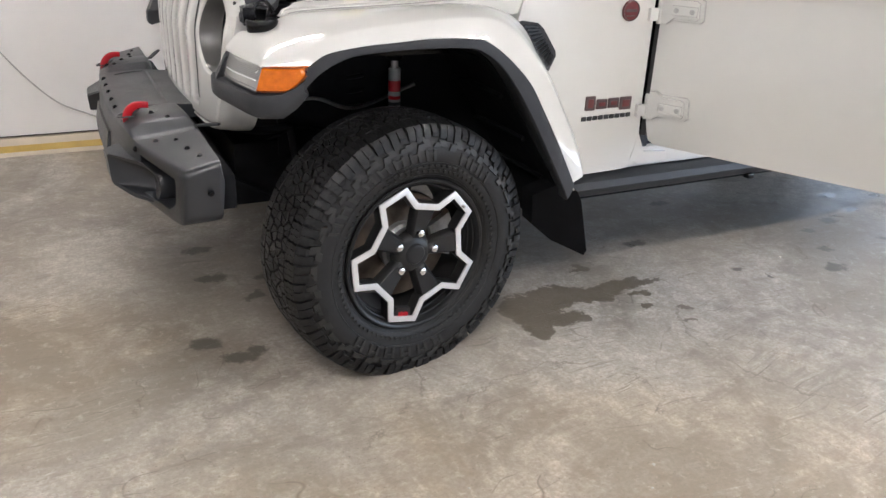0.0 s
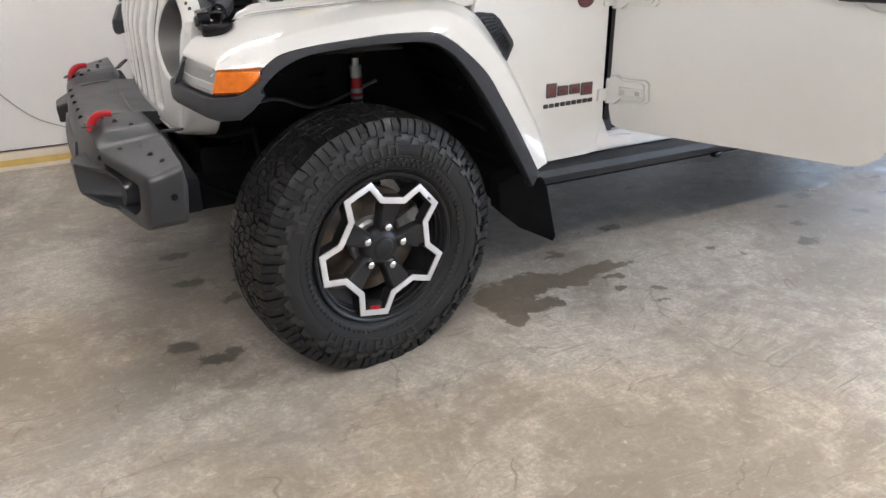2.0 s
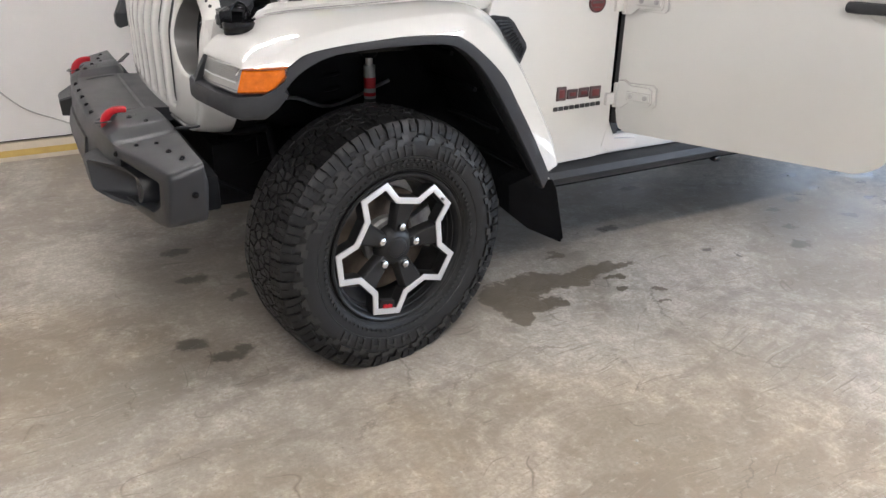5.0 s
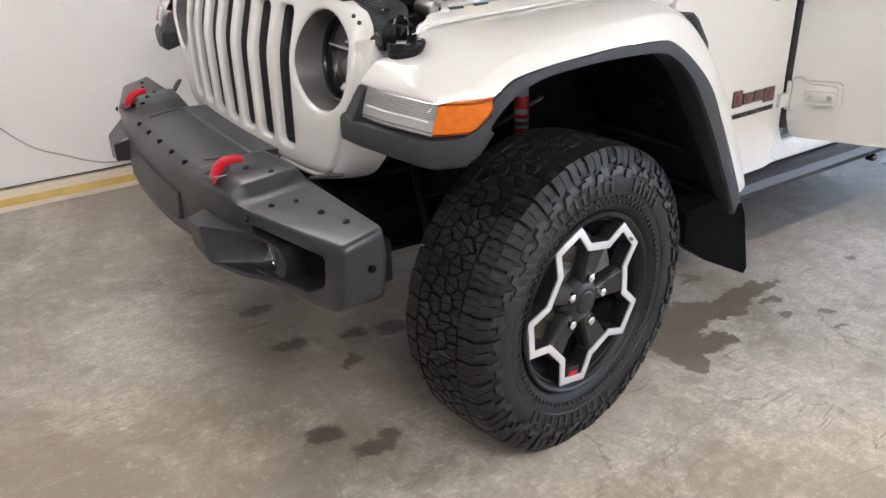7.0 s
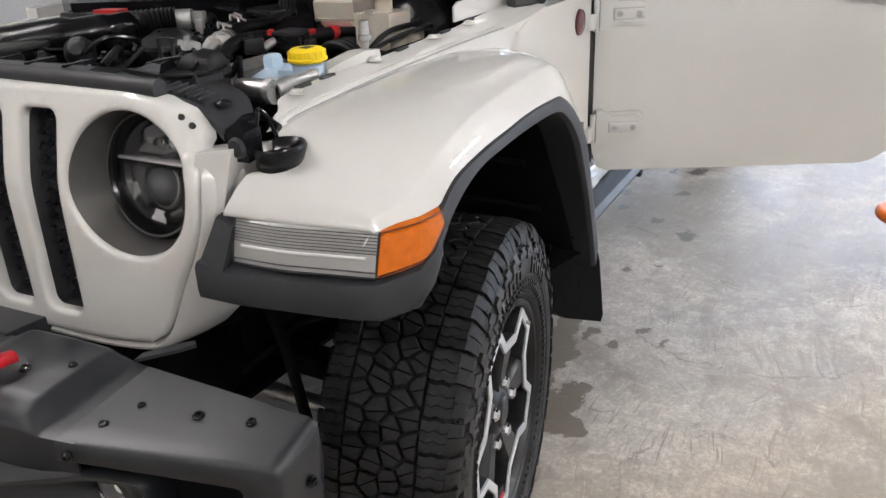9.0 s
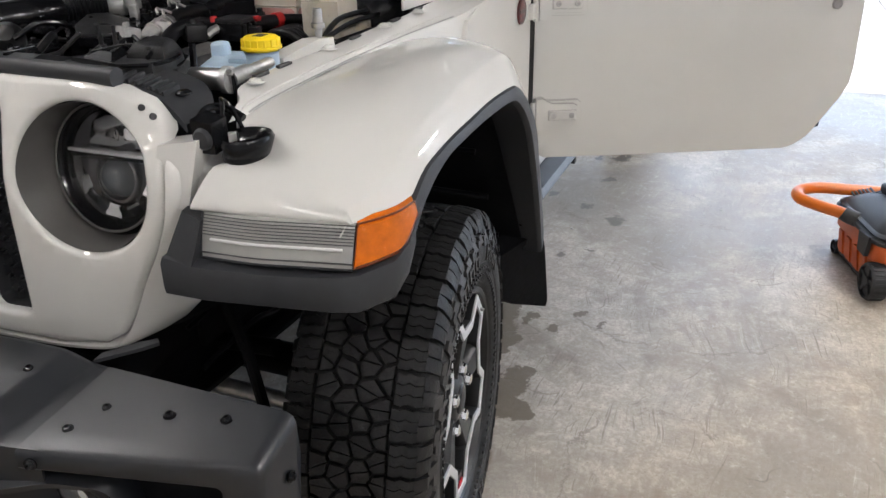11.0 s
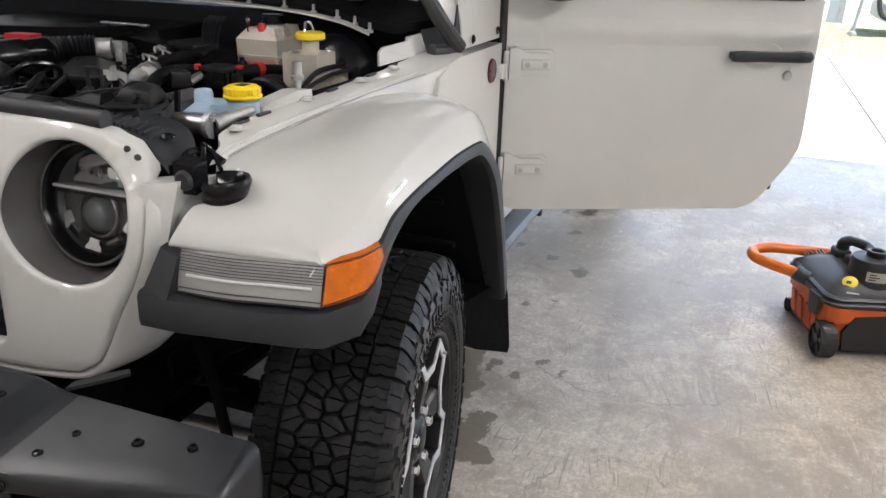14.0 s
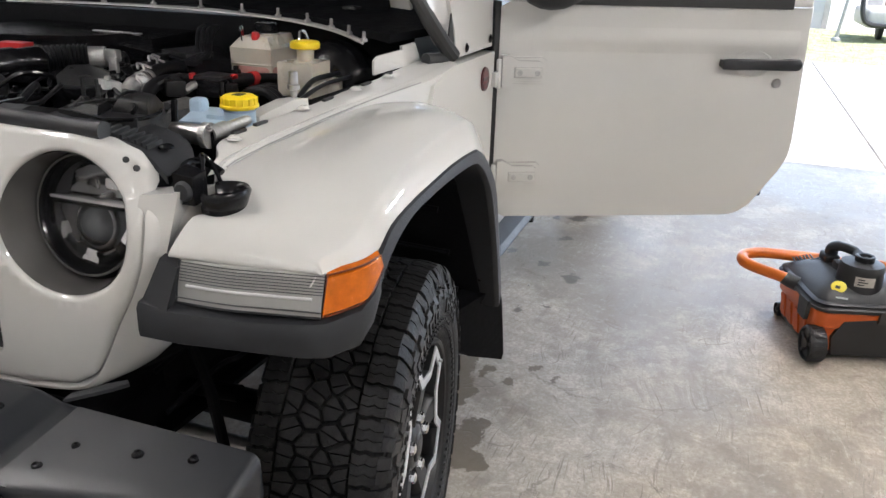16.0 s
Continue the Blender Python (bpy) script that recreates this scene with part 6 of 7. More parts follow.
plate = loft([[(x + dx, y, z) for z, x, y in ((.590, -.7835, .672), (.655, -.7705, .690), (.657, -.7745, .78), (.657, -.7765, MID), (.657, -.7745, 2 * MID - .78), (.655, -.7705, 2 * MID - .690), (.590, -.7835, 2 * MID - .672), (.584, -.7875, 2 * MID - .78), (.584, -.7895, MID), (.584, -.7875, .78))] for dx in (-.002, .012)])
bevel_all(plate, .003, 2, 40)
part("plate_panel", plate, ENGINE_B, bumper, "blank grey number plate panel")
part("inner_beam", block((-.60, .05, .58), (-.50, 2 * MID - .05, .68), .01), LINER, bumper)
def ramp(M):
    part("winch_step", prism([M((-.550, .356, .738)), M((-.512, .292, .752)), M((-.496, .272, .757)), M((-.488, .282, .757)), M((-.505, .312, .752)), M((-.532, .356, .740))], (0, 0, .006), .002, 2), TRIM, bumper)
both(ramp)
cb = loft([[(x, y, z) for x, z in ((-.50, .742), (-.585, .748), (-.60, .735), (-.59, .70), (-.50, .70))] for y in (.62, .70, .80, .9, 1.03, 1.13, 1.21)])
part("winch_cover", bevel_all(cb, .006, 2, 30), BUMPER, bumper)

# ---- under the nose: axle, springs, dampers and pipes
def damper(M):
    c = M((.080, .335, .97))
    lower, upper = M((.076, .322, .64)), M((.079, .332, .885))
    t_ = part("damper", tube([lower, upper], .0195, 20, 1), DAMPERWHITE, truck, "silver damper with red band and print")
    part("damper_band", tube([lower.lerp(upper, .70), lower.lerp(upper, .84)], .0201, 20, 1), HOOKRED, t_)
    for k in range(4):
        q = lower.lerp(upper, .36 + .08 * k)
        part("damper_mark", tube([q, q + Vector((0, 0, .011))], .0199, 20, 1), HOOKRED if k % 2 else INK, t_)
    part("damper_rod", tube([upper, c], .012, 10, 1), STEEL, t_)
    part("damper_cap", lathe([(0, .02), (.026, .018), (.028, -.03), (.02, -.04)], pose(*c) @ pose(0, 0, -.02), 18), LINER, t_)
    coil = [M((-.045 + .062 * math.cos(a), .42 + .062 * math.sin(a), .60 + .045 * a / (2 * math.pi))) for a in (k * math.pi / 8 for k in range(0, 97))]
    part("coil_spring", tube(coil, .008, 8, 0), LINER, truck)
both(damper)
part("axle", tube([(.0, .20, .40), (.0, .55, .40), (.0, 1.25, .40), (.0, 1.6, .40)], .040, 16, 1), LINER, truck)
part("differential", lathe([(0, -.12), (.06, -.11), (.12, -.05), (.13, 0), (.12, .05), (.06, .11), (0, .12)], axis_to((1, 0, 0), (.0, 1.15, .40)), 24), LINER, truck)
part("tie_rod", tube([(-.14, .20, .40), (-.15, .9, .41), (-.14, 1.6, .40)], .018, 12, 1), STEEL, truck)
part("track_bar", tube([(-.10, .35, .50), (-.11, .9, .47), (-.10, 1.4, .42)], .02, 12, 1), LINER, truck)
part("sway_link", tube([(-.25, .28, .42), (-.26, .30, .60), (-.27, .33, .72)], .012, 10, 1), LINER, truck)
part("sway_bar", tube([(-.27, .33, .72), (-.36, .40, .70), (-.40, .6, .68), (-.40, 1.2, .68), (-.27, 1.47, .72)], .014, 10, 4), LINER, truck)
part("skid_plate", prism([(-.50, .45, .56), (-.30, .45, .44), (.2, .45, .42), (.2, 1.35, .42), (-.30, 1.35, .44), (-.50, 1.35, .56)], (0, 0, .012)), LINER, truck)
part("engine_undertray", block((-.42, .48, .54), (.9, 1.35, .64), .02), LINER, truck)
part("radiator", block((-.385, .53, .58), (-.33, 1.30, 1.08), .01), LINER, truck)
for k, (y0, z0) in enumerate(((.34, .60), (.36, .68), (.33, .78), (.37, .86))):
    part("brake_line", tube([(-.34, y0, z0), (-.20, y0 - .02, z0 + .03), (-.05, y0 + .02, z0 - .02), (.15, y0, z0 + .05)], .006, 6), LINER if k != 2 else STEEL, truck)


# ---- engine bay
part("bay_floor", block((-.36, .30, .93), (.62, 1.52, .96), .004), LINER, truck)
part("firewall", block((.60, .24, .93), (.63, 1.80, 1.225), .004), LINER, truck)
part("bay_far_side", block((-.34, 1.50, .93), (.62, 1.54, 1.13), .01), PAINT, truck)
part("bay_near_side", block((-.20, .295, .93), (.60, .30, 1.105), .002), ENGINE, truck)
seal_line = [(-.436, .325, 1.150), (-.448, .55, 1.157), (-.453, .90, 1.160), (-.448, 1.25, 1.157), (-.436, 1.475, 1.150)]
part("grille_seal", tube([(x + .012, y, z - .002) for x, y, z in seal_line], .015, 12), TRIM, truck, "black rubber seal along the grille")
part("front_cover", loft([[(x, y, z) for x, z in ((-.425, 1.158), (-.39, 1.165), (-.33, 1.150), (-.31, 1.125), (-.31, 1.10), (-.425, 1.12))] for y in (.50, .56, .75, .9, 1.05, 1.25, 1.42)]), ENGINE_B, truck, "black cover behind the grille", 40)
for k in range(9):
    part("cover_fin", block((-.405, .555 + k * .095, 1.158), (-.345, .565 + k * .095, 1.167), .002, 1), ENGINE, truck)
# louvred corner cover, falling from the grille's top to the wing
edge_o = spline([(-.408, .50, 1.141), (-.408, .40, 1.137), (-.404, .335, 1.130), (-.400, .285, 1.118), (-.400, .258, 1.102), (-.402, .236, 1.082)], 4)
edge_i = spline([(-.31, .50, 1.146), (-.305, .40, 1.141), (-.302, .335, 1.134), (-.300, .285, 1.122), (-.312, .255, 1.106), (-.350, .222, 1.086)], 4)
cc = part("corner_cover", panel([[a + Vector((0, 0, -.012)), a, *[a.lerp(c, t) + Vector((0, 0, .004 * math.sin(t * 3.1))) for t in (.1, .35, .65, .9)], c, c + Vector((0, 0, -.02))] for a, c in zip(edge_o, edge_i)], .003, (0, 0, 1)), TRIM, truck, "black louvred corner cover", 50)
for k in range(10):
    f = 3.2 + k * .98
    def on(f, t):
        i = int(f)
        a, c = edge_o[i].lerp(edge_o[i + 1], f - i), edge_i[i].lerp(edge_i[i + 1], f - i)
        return a.lerp(c, t) + Vector((0, 0, .004 * math.sin(t * 3.1)))
    for nm, f0, f1, h, mt in (("louvre", f, f + .50, .0014, INK), ("louvre_bar", f + .54, f + .9, .0065, TRIM)):
        part(nm, loft([[on(f0, t), on(f1, t), on(f1, t) + Vector((0, 0, h)), on(f0, t) + Vector((0, 0, h))] for t in (.10, .22, .34, .46)]), mt, cc)
part("cover_plug", lathe([(0, .006), (.008, .006), (.012, .003), (.0125, 0)], pose(-.365, .262, 1.116), 18), ENGINE, cc)
# bonnet catch on the wing: cup, bracket, wire loop
catch = empty("bonnet_catch", pose(-.39, .19, 1.06), truck)
tagged(catch, "black bonnet catch with a wire loop")
def catch_parts(M):
    cup = [[M((-.386 + r * 1.05 * math.cos(a) + sx, .150 + r * .9 * math.sin(a), 1.045 + z)) for a in (radians(-200 + 260 * k / 24) for k in range(25))] for r, z, sx in ((.026, -.018, 0), (.034, -.010, 0), (.040, .010, .002), (.0385, .0125, .002), (.035, .010, .001), (.031, -.006, 0))]
    part("cup", panel(cup, .0025, (0, 0, 1)), ENGINE, catch, "", 60)
    part("cup_floor", loft([[M((-.386 + r * 1.05 * math.cos(a), .150 + r * .9 * math.sin(a), z)) for a in (2 * math.pi * k / 24 for k in range(24))] for r, z in ((.030, 1.020), (.036, 1.026), (.037, 1.036), (.033, 1.045), (.012, 1.043))]), ENGINE, catch)
    B = lambda p: M((p[0], p[1] - .026, p[2]))
    part("bracket", loft([[B(p) for p in q] for q in (((-.425, .235, 1.040), (-.425, .200, 1.040), (-.428, .200, 1.085), (-.428, .235, 1.088)), ((-.395, .232, 1.045), (-.395, .198, 1.045), (-.395, .198, 1.088), (-.395, .232, 1.095)))]), ENGINE, catch)
    part("pivot", lathe([(0, .006), (.012, .005), (.016, .0), (.016, -.01)], axis_to((-1, 0, 0), B((-.428, .217, 1.062))), 20), TRIM, catch)
    part("wire_loop", tube([B(p) for p in ((-.405, .20, 1.075), (-.385, .21, 1.098), (-.362, .228, 1.102), (-.350, .222, 1.088), (-.365, .195, 1.065))], .0035, 8), ENGINE, catch)
    part("strap", tube([B(p) for p in ((-.41, .24, 1.075), (-.375, .245, 1.090), (-.345, .235, 1.085), (-.345, .205, 1.072))], .006, 8), ENGINE, catch)
catch_parts(lambda p: Vector((p[0], p[1] - .003, p[2] + .010)))
catch = empty("bonnet_catch", pose(-.39, 2 * MID - .19, 1.06), truck)
tagged(catch, "black bonnet catch with a wire loop")
catch_parts(lambda p: Vector((p[0], 2 * MID - p[1] + .003, p[2] + .010)))

# air duct, bellows, throttle
part("air_duct", tube([(-.16, 1.30, 1.085), (-.06, 1.18, 1.118), (.03, 1.085, 1.130), (.10, 1.050, 1.134), (.155, 1.042, 1.135)], [.050, .046, .040, .036, .034], 20), ENGINE, truck, "glossy black air intake duct", 60)
part("duct_bulb", lathe([(0, .034), (.018, .030), (.030, .016), (.034, 0), (.030, -.02), (0, -.03)], axis_to((-.6, -.5, .5), (-.08, .94, 1.115)), 20), ENGINE_B, truck)
part("bulb_handle", tube([(-.10, .90, 1.12), (-.06, .87, 1.145), (.0, .86, 1.135), (.04, .88, 1.11)], .006, 8), ENGINE, truck)
part("bellows", tube([(.155, 1.042, 1.135), (.19, 1.030, 1.137), (.225, 1.005, 1.138), (.25, .980, 1.138)], .031, 20, 7, .09), HOSE, truck, "ribbed rubber intake hose")
part("throttle_body", tube([(.25, .980, 1.138), (.272, .945, 1.138)], .026, 16, 1), CASTING, truck, "bare aluminium throttle body")
part("throttle_lug", block((.262, .905, 1.128), (.285, .945, 1.158), .005), CASTING, truck)
part("throttle_foot", block((.255, .90, 1.10), (.268, .925, 1.14), .004), CASTING, truck)
part("flat_cover", prism([(-.036, .827, 1.098), (.06, .93, 1.100), (.20, 1.02, 1.102), (.275, 1.00, 1.102), (.17, .828, 1.100), (.005, .690, 1.098), (-.03, .73, 1.098)], (0, 0, .018), .006, 3), ENGINE, truck, "flat black engine cover")
part("flat_cover_lip", prism([(-.02, .815, 1.112), (.06, .90, 1.114), (.19, .99, 1.116), (.24, .98, 1.116), (.15, .83, 1.114), (.005, .715, 1.112)], (0, 0, .008), .005, 2), ENGINE_B, truck)
part("flat_cover_skirt", prism([(-.03, .827, 1.04), (.20, 1.02, 1.04), (.275, 1.00, 1.04), (.16, .81, 1.04), (.01, .695, 1.04), (-.025, .73, 1.04)], (0, 0, .056), .007, 2), ENGINE, truck)
for x, y in ((-.105, .665), (-.108, .626)):
    part("stud", lathe([(0, .056), (.0035, .055), (.0045, .018), (.009, .016), (.010, 0), (0, 0)], pose(x, y, 1.104), 12), ENGINE_B, truck)
part("stud_plate", block((-.14, .60, 1.07), (-.07, .69, 1.104), .006), ENGINE, truck)
# moulded air inlet lying over the corner cover
part("snorkel", prism([(-.372, .375, 1.138), (-.346, .330, 1.136), (-.275, .345, 1.13), (-.215, .400, 1.12), (-.185, .455, 1.11), (-.20, .52, 1.11), (-.255, .545, 1.12), (-.345, .49, 1.138)], (0, 0, .016), .007, 3), ENGINE_B, truck, "dark moulded air inlet", 45)
part("inlet_box", loft([[(-.300 - e, .345 - e, z), (-.215 + e, .385 - e, z), (-.205 + e, .445 + e, z), (-.285 - e, .43 + e, z)] for z, e in ((1.13, .004), (1.148, .002), (1.164, -.006), (1.168, -.012))]), ENGINE_B, truck, "", 40)
part("inlet_slope", loft([[(-.355, .40, 1.15), (-.285, .43, 1.15), (-.255, .53, 1.13), (-.335, .485, 1.148)], [(-.325, .425, 1.160), (-.290, .435, 1.163), (-.268, .485, 1.150), (-.31, .465, 1.158)]]), ENGINE, truck, "", 20)
part("inlet_seam", tube([(-.372, .385, 1.150), (-.345, .335, 1.150), (-.28, .342, 1.147), (-.21, .395, 1.140), (-.18, .455, 1.128)], .0035, 6), ENGINE, truck)
part("inlet_rib", tube([(-.33, .35, 1.157), (-.29, .38, 1.160), (-.26, .45, 1.158), (-.27, .52, 1.145)], .004, 6), ENGINE, truck)
part("inlet_post", tube([(-.20, .375, 1.09), (-.198, .372, 1.155)], .006, 8, 1), ENGINE, truck)
part("lower_cover", block((-.22, .38, 1.02), (-.10, .52, 1.065), .012, 2), ENGINE, truck)
# coolant elbow with clamps, hoses, wiring
part("coolant_elbow", tube([(.045, .690, 1.098), (.065, .698, 1.108), (.085, .703, 1.113)], [.017, .0185, .0185], 18), CASTING, truck, "cast aluminium coolant elbow", 50)
for k in range(4):
    q = Vector((.085, .703, 1.113)).lerp(Vector((.145, .717, 1.120)), k / 3)
    part("hose_clamp", lathe([(.0175, -.007), (.0205, -.006), (.0215, 0), (.0205, .006), (.0175, .007)], axis_to((.06, .016, .007), q), 22), STEEL, truck)
for q in ((.12, .70, 1.142), (.135, .73, 1.142), (.20, .75, 1.150), (.225, .76, 1.150), (.21, .735, 1.142)):
    part("clip_ear", tube([q, (q[0] + .010, q[1] + .008, q[2] + .010), (q[0] + .020, q[1] - .005, q[2] + .003)], .0032, 6), STEEL, truck)
part("upper_hose", tube([(.145, .717, 1.120), (.21, .735, 1.128), (.29, .740, 1.126), (.36, .715, 1.118), (.42, .70, 1.11)], .017, 16), HOSE, truck, "black rubber coolant hose")
part("branch_hose", tube([(.20, .755, 1.128), (.24, .77, 1.140), (.30, .80, 1.14), (.38, .83, 1.13)], .014, 12), HOSE, truck)
part("lower_hose", tube([(-.01, .604, 1.075), (.04, .635, 1.10), (.10, .655, 1.116), (.17, .655, 1.118), (.22, .625, 1.108)], .0155, 14), HOSE, truck)
part("harness", tube([(.14, .61, 1.10), (.17, .60, 1.112), (.20, .58, 1.108)], .010, 8), STEEL, truck)
conn = part("connector_block", block((.165, .535, 1.085), (.225, .600, 1.126), .006, 2), ENGINE, truck, "black connector block with red latches")
part("connector_lid", block((.160, .530, 1.124), (.230, .605, 1.134), .004, 2), ENGINE_B, conn)
for k in range(3):
    part("connector_rib", block((.172 + k * .02, .530, 1.09), (.180 + k * .02, .537, 1.122), .002, 1), ENGINE_B, conn)
part("connector_plug", block((.19, .515, 1.088), (.215, .536, 1.115), .004, 2), ENGINE_B, conn)
for p, h in (((.165, .602, 1.134), .008), ((.228, .532, 1.128), .006), ((.232, .540, 1.100), .008), ((.218, .528, 1.132), .004)):
    part("red_latch", block((p[0] - .012, p[1] - .004, p[2] - h), (p[0] + .006, p[1] + .004, p[2] + h * .6), .0015, 1), REDPLASTIC, conn)
part("mount_bracket", loft([[(x, y, z) for y, z in ((.54, 1.05), (.54, 1.082), (.60, 1.090), (.60, 1.05))] for x in (-.05, .04, .13)]), ROUGHCAST, truck, "rough cast bracket")
rnd = random.Random(11)
for k in range(40):
    x, y = rnd.uniform(-.22, .42), rnd.uniform(.62, 1.35)
    z = 1.09 + rnd.uniform(0, .04)
    a = rnd.uniform(0, 6.28)
    pts = [(x, y, z)]
    for j in range(3):
        a += rnd.uniform(-.8, .8)
        pts.append((pts[-1][0] + .06 * math.cos(a), pts[-1][1] + .06 * math.sin(a), 1.085 + rnd.uniform(0, .045)))
    part("wiring", tube(pts, rnd.choice((.0035, .005, .008)), 7, 4), HOSE, truck)
for k in range(60):
    x, y = rnd.uniform(-.26, .50), rnd.uniform(.62, 1.42)
    s = Vector((rnd.uniform(.008, .026), rnd.uniform(.008, .026), rnd.uniform(.008, .022)))
    z = rnd.uniform(1.07, 1.115)
    bm = moved(block(-s, s, .005, 2), pose(x, y, z, rnd.uniform(-15, 15), rnd.uniform(-15, 15), rnd.uniform(0, 90)))
    join(bm, moved(block((-.006, -.006, 0), (.006, .006, s.z + .010), .002, 1), pose(x, y, z, 0, 0, rnd.uniform(0, 90))))
    part("fitting", bm, rnd.choice((ENGINE, ENGINE, ENGINE_B, ENGINE_B)) if k % 11 else CASTING, truck)
# engine covers at the back
part("engine_cover", prism([(.35, .86, 1.11), (.30, .72, 1.105), (.40, .66, 1.105), (.56, .80, 1.11), (.58, 1.0, 1.115), (.47, 1.14, 1.115)], (0, 0, .035), .012, 3), ENGINE, truck, "black engine cover")
part("cover_step", prism([(.37, .85, 1.144), (.34, .75, 1.142), (.40, .71, 1.142), (.47, .82, 1.145)], (0, 0, .010), .004, 2), ENGINE_B, truck)
part("rear_cover", prism([(.27, 1.40, 1.135), (.37, 1.13, 1.135), (.50, 1.07, 1.135), (.42, .92, 1.135), (.60, .90, 1.145), (.60, 1.5, 1.145), (.32, 1.5, 1.14)], (0, 0, .035), .012, 3), ENGINE, truck, "large flat black cover")
for k in range(5):
    part("print_bar", block((.49 + .001 * k, 1.02 + k * .035, 1.1715), (.505 + .001 * k, 1.045 + k * .035, 1.1735)), PALEINK, truck)
part("far_airbox", block((-.20, 1.10, 1.02), (.18, 1.40, 1.12), .02, 3), ENGINE, truck, "black air filter box")
part("airbox_lid", block((-.21, 1.09, 1.115), (.19, 1.41, 1.132), .008, 2), ENGINE_B, truck)
part("battery_cover", block((.24, 1.15, 1.03), (.46, 1.42, 1.15), .012, 2), ENGINE, truck)
part("terminal_cap", prism([(.225, 1.255, 1.130), (.235, 1.175, 1.130), (.275, 1.18, 1.130), (.265, 1.26, 1.130)], (0, 0, .030), .007, 2), REDPLASTIC, truck, "red battery terminal cover")
part("far_shroud", prism([(-.38, 1.30, 1.13), (-.36, 1.52, 1.12), (-.05, 1.53, 1.16), (-.05, 1.36, 1.20), (-.25, 1.30, 1.18)], (0, 0, .02), .006, 2), ENGINE, truck)
for y, z in ((1.46, 1.16), (1.10, 1.19)):
    part("dipstick", tube([(-.31, y, 1.08), (-.30, y, z)], .006, 8, 1), ENGINE, truck)
    part("dipstick_handle", tube([(-.30, y - .012, z), (-.295, y, z + .022), (-.30, y + .012, z)], .006, 8), YELLOW, truck)
# reservoirs
def tank_rings(x0, x1, y0, y1, levels):
    return [[(x, y, z) for x, y in ((x0 - e, y0 - e), (x1 + e, y0 - e), (x1 + e, y1 + e), (x0 - e, y1 + e))] for z, e in levels]
cool = part("coolant_tank", bevel_all(loft(tank_rings(.455, .585, .575, .695, ((1.075, -.014), (1.085, 0), (1.162, .002), (1.190, -.020)))), .034, 6, 22), TANK, truck, "milky coolant tank with pink coolant")
part("tank_hump", bevel_all(loft(tank_rings(.50, .585, .578, .64, ((1.17, 0), (1.195, -.006)))), .010, 3, 30), TANK, cool)
part("tank_band", block((.452, .571, 1.118), (.589, .699, 1.123), .002, 1), TANK, cool)
part("coolant", block((.4532, .5732, 1.090), (.5868, .6968, 1.124), .016, 3), PINK, cool)
part("filler_cap", lathe([(0, .022), (.026, .021), (.030, .017), (.030, .002), (.034, 0), (.034, -.008)], pose(.545, .640, 1.200), 24), ENGINE, cool)
part("red_knob", lathe([(0, .018), (.009, .016), (.012, .006), (.010, -.004)], pose(.475, .630, 1.186), 18), REDPLASTIC, cool)
part("tank_clip", tube([(.465, .665, 1.18), (.460, .665, 1.212), (.475, .670, 1.21), (.475, .670, 1.18)], .0035, 6), CHROME, cool)
brk = part("brake_fluid_tank", bevel_all(loft([[(x, y, z) for x, y in ((.255 - e, .345 - e), (.345 + e, .345 - e), (.345 + e, .435 + e), (.255 - e, .435 + e))] for z, e in ((1.085, -.008), (1.10, 0), (1.165, 0))]), .010, 3, 30), TANK, truck, "milky brake fluid tank with yellow cap")
part("tank_neck", lathe([(.020, 0), (.020, .03)], pose(.305, .388, 1.163), 20), TANK, brk)
part("yellow_cap", lathe([(0, .016), (.030, .0155), (.0335, .013), (.0345, .009), (.0345, .0), (.031, -.002), (0, -.002)], pose(.305, .388, 1.195), 28), YELLOW, brk)
part("side_cell", block((.335, .335, 1.085), (.395, .40, 1.118), .008, 2), TANK, brk)
part("tank_clips", tube([(.32, .41, 1.19), (.33, .415, 1.225), (.345, .41, 1.225), (.35, .40, 1.19)], .004, 6), CHROME, brk)
wash = part("washer_tank", prism([(-.092, .450, 1.0), (-.075, .330, 1.0), (.070, .375, 1.0), (.050, .51, 1.0)], (0, 0, .090), .012, 3), BLUE, truck, "pale blue washer fluid tank")
part("tank_tower", block((.0, .465, 1.05), (.034, .498, 1.116), .012, 3), BLUE, wash)
part("tank_step", block((-.050, .355, 1.082), (.030, .42, 1.100), .008, 2), BLUE, wash)
part("tank_neck", lathe([(.030, -.06), (.030, -.01), (.034, -.005)], pose(-.078, .318, 1.130), 24), BLUE, wash)
part("tank_arm", loft([[(x, y + dy, z + dz) for dy, dz in ((-.020, -.012), (-.018, .008), (.018, .008), (.020, -.012))] for x, y, z in ((-.06, .305, 1.100), (-.03, .292, 1.110), (.02, .275, 1.122), (.05, .26, 1.122))]), PAINT, wash, "", 40)
cap1 = part("yellow_washer_cap", lathe([(0, .021), (.028, .020), (.0335, .016), (.034, .004), (.037, .002), (.037, -.002), (.028, -.004), (.028, -.02)], pose(-.078, .318, 1.130), 30), YELLOW, wash, "yellow screw cap with a printed symbol")
for k in range(16):
    a = 2 * math.pi * k / 16
    part("cap_ridge", block((-.0785 + .0338 * math.cos(a) - .0015, .318 + .0338 * math.sin(a) - .0015, 1.134), (-.0785 + .0338 * math.cos(a) + .0015, .318 + .0338 * math.sin(a) + .0015, 1.146), .0005, 1), YELLOW, cap1)
part("cap_symbol", block((-.090, .308, 1.1495), (-.066, .328, 1.1515), .002, 1), INK, cap1)
part("pump_body", tube([(-.205, .375, 1.098), (-.20, .305, 1.098)], .0185, 20, 1), STEEL, truck, "bright metal pump body")
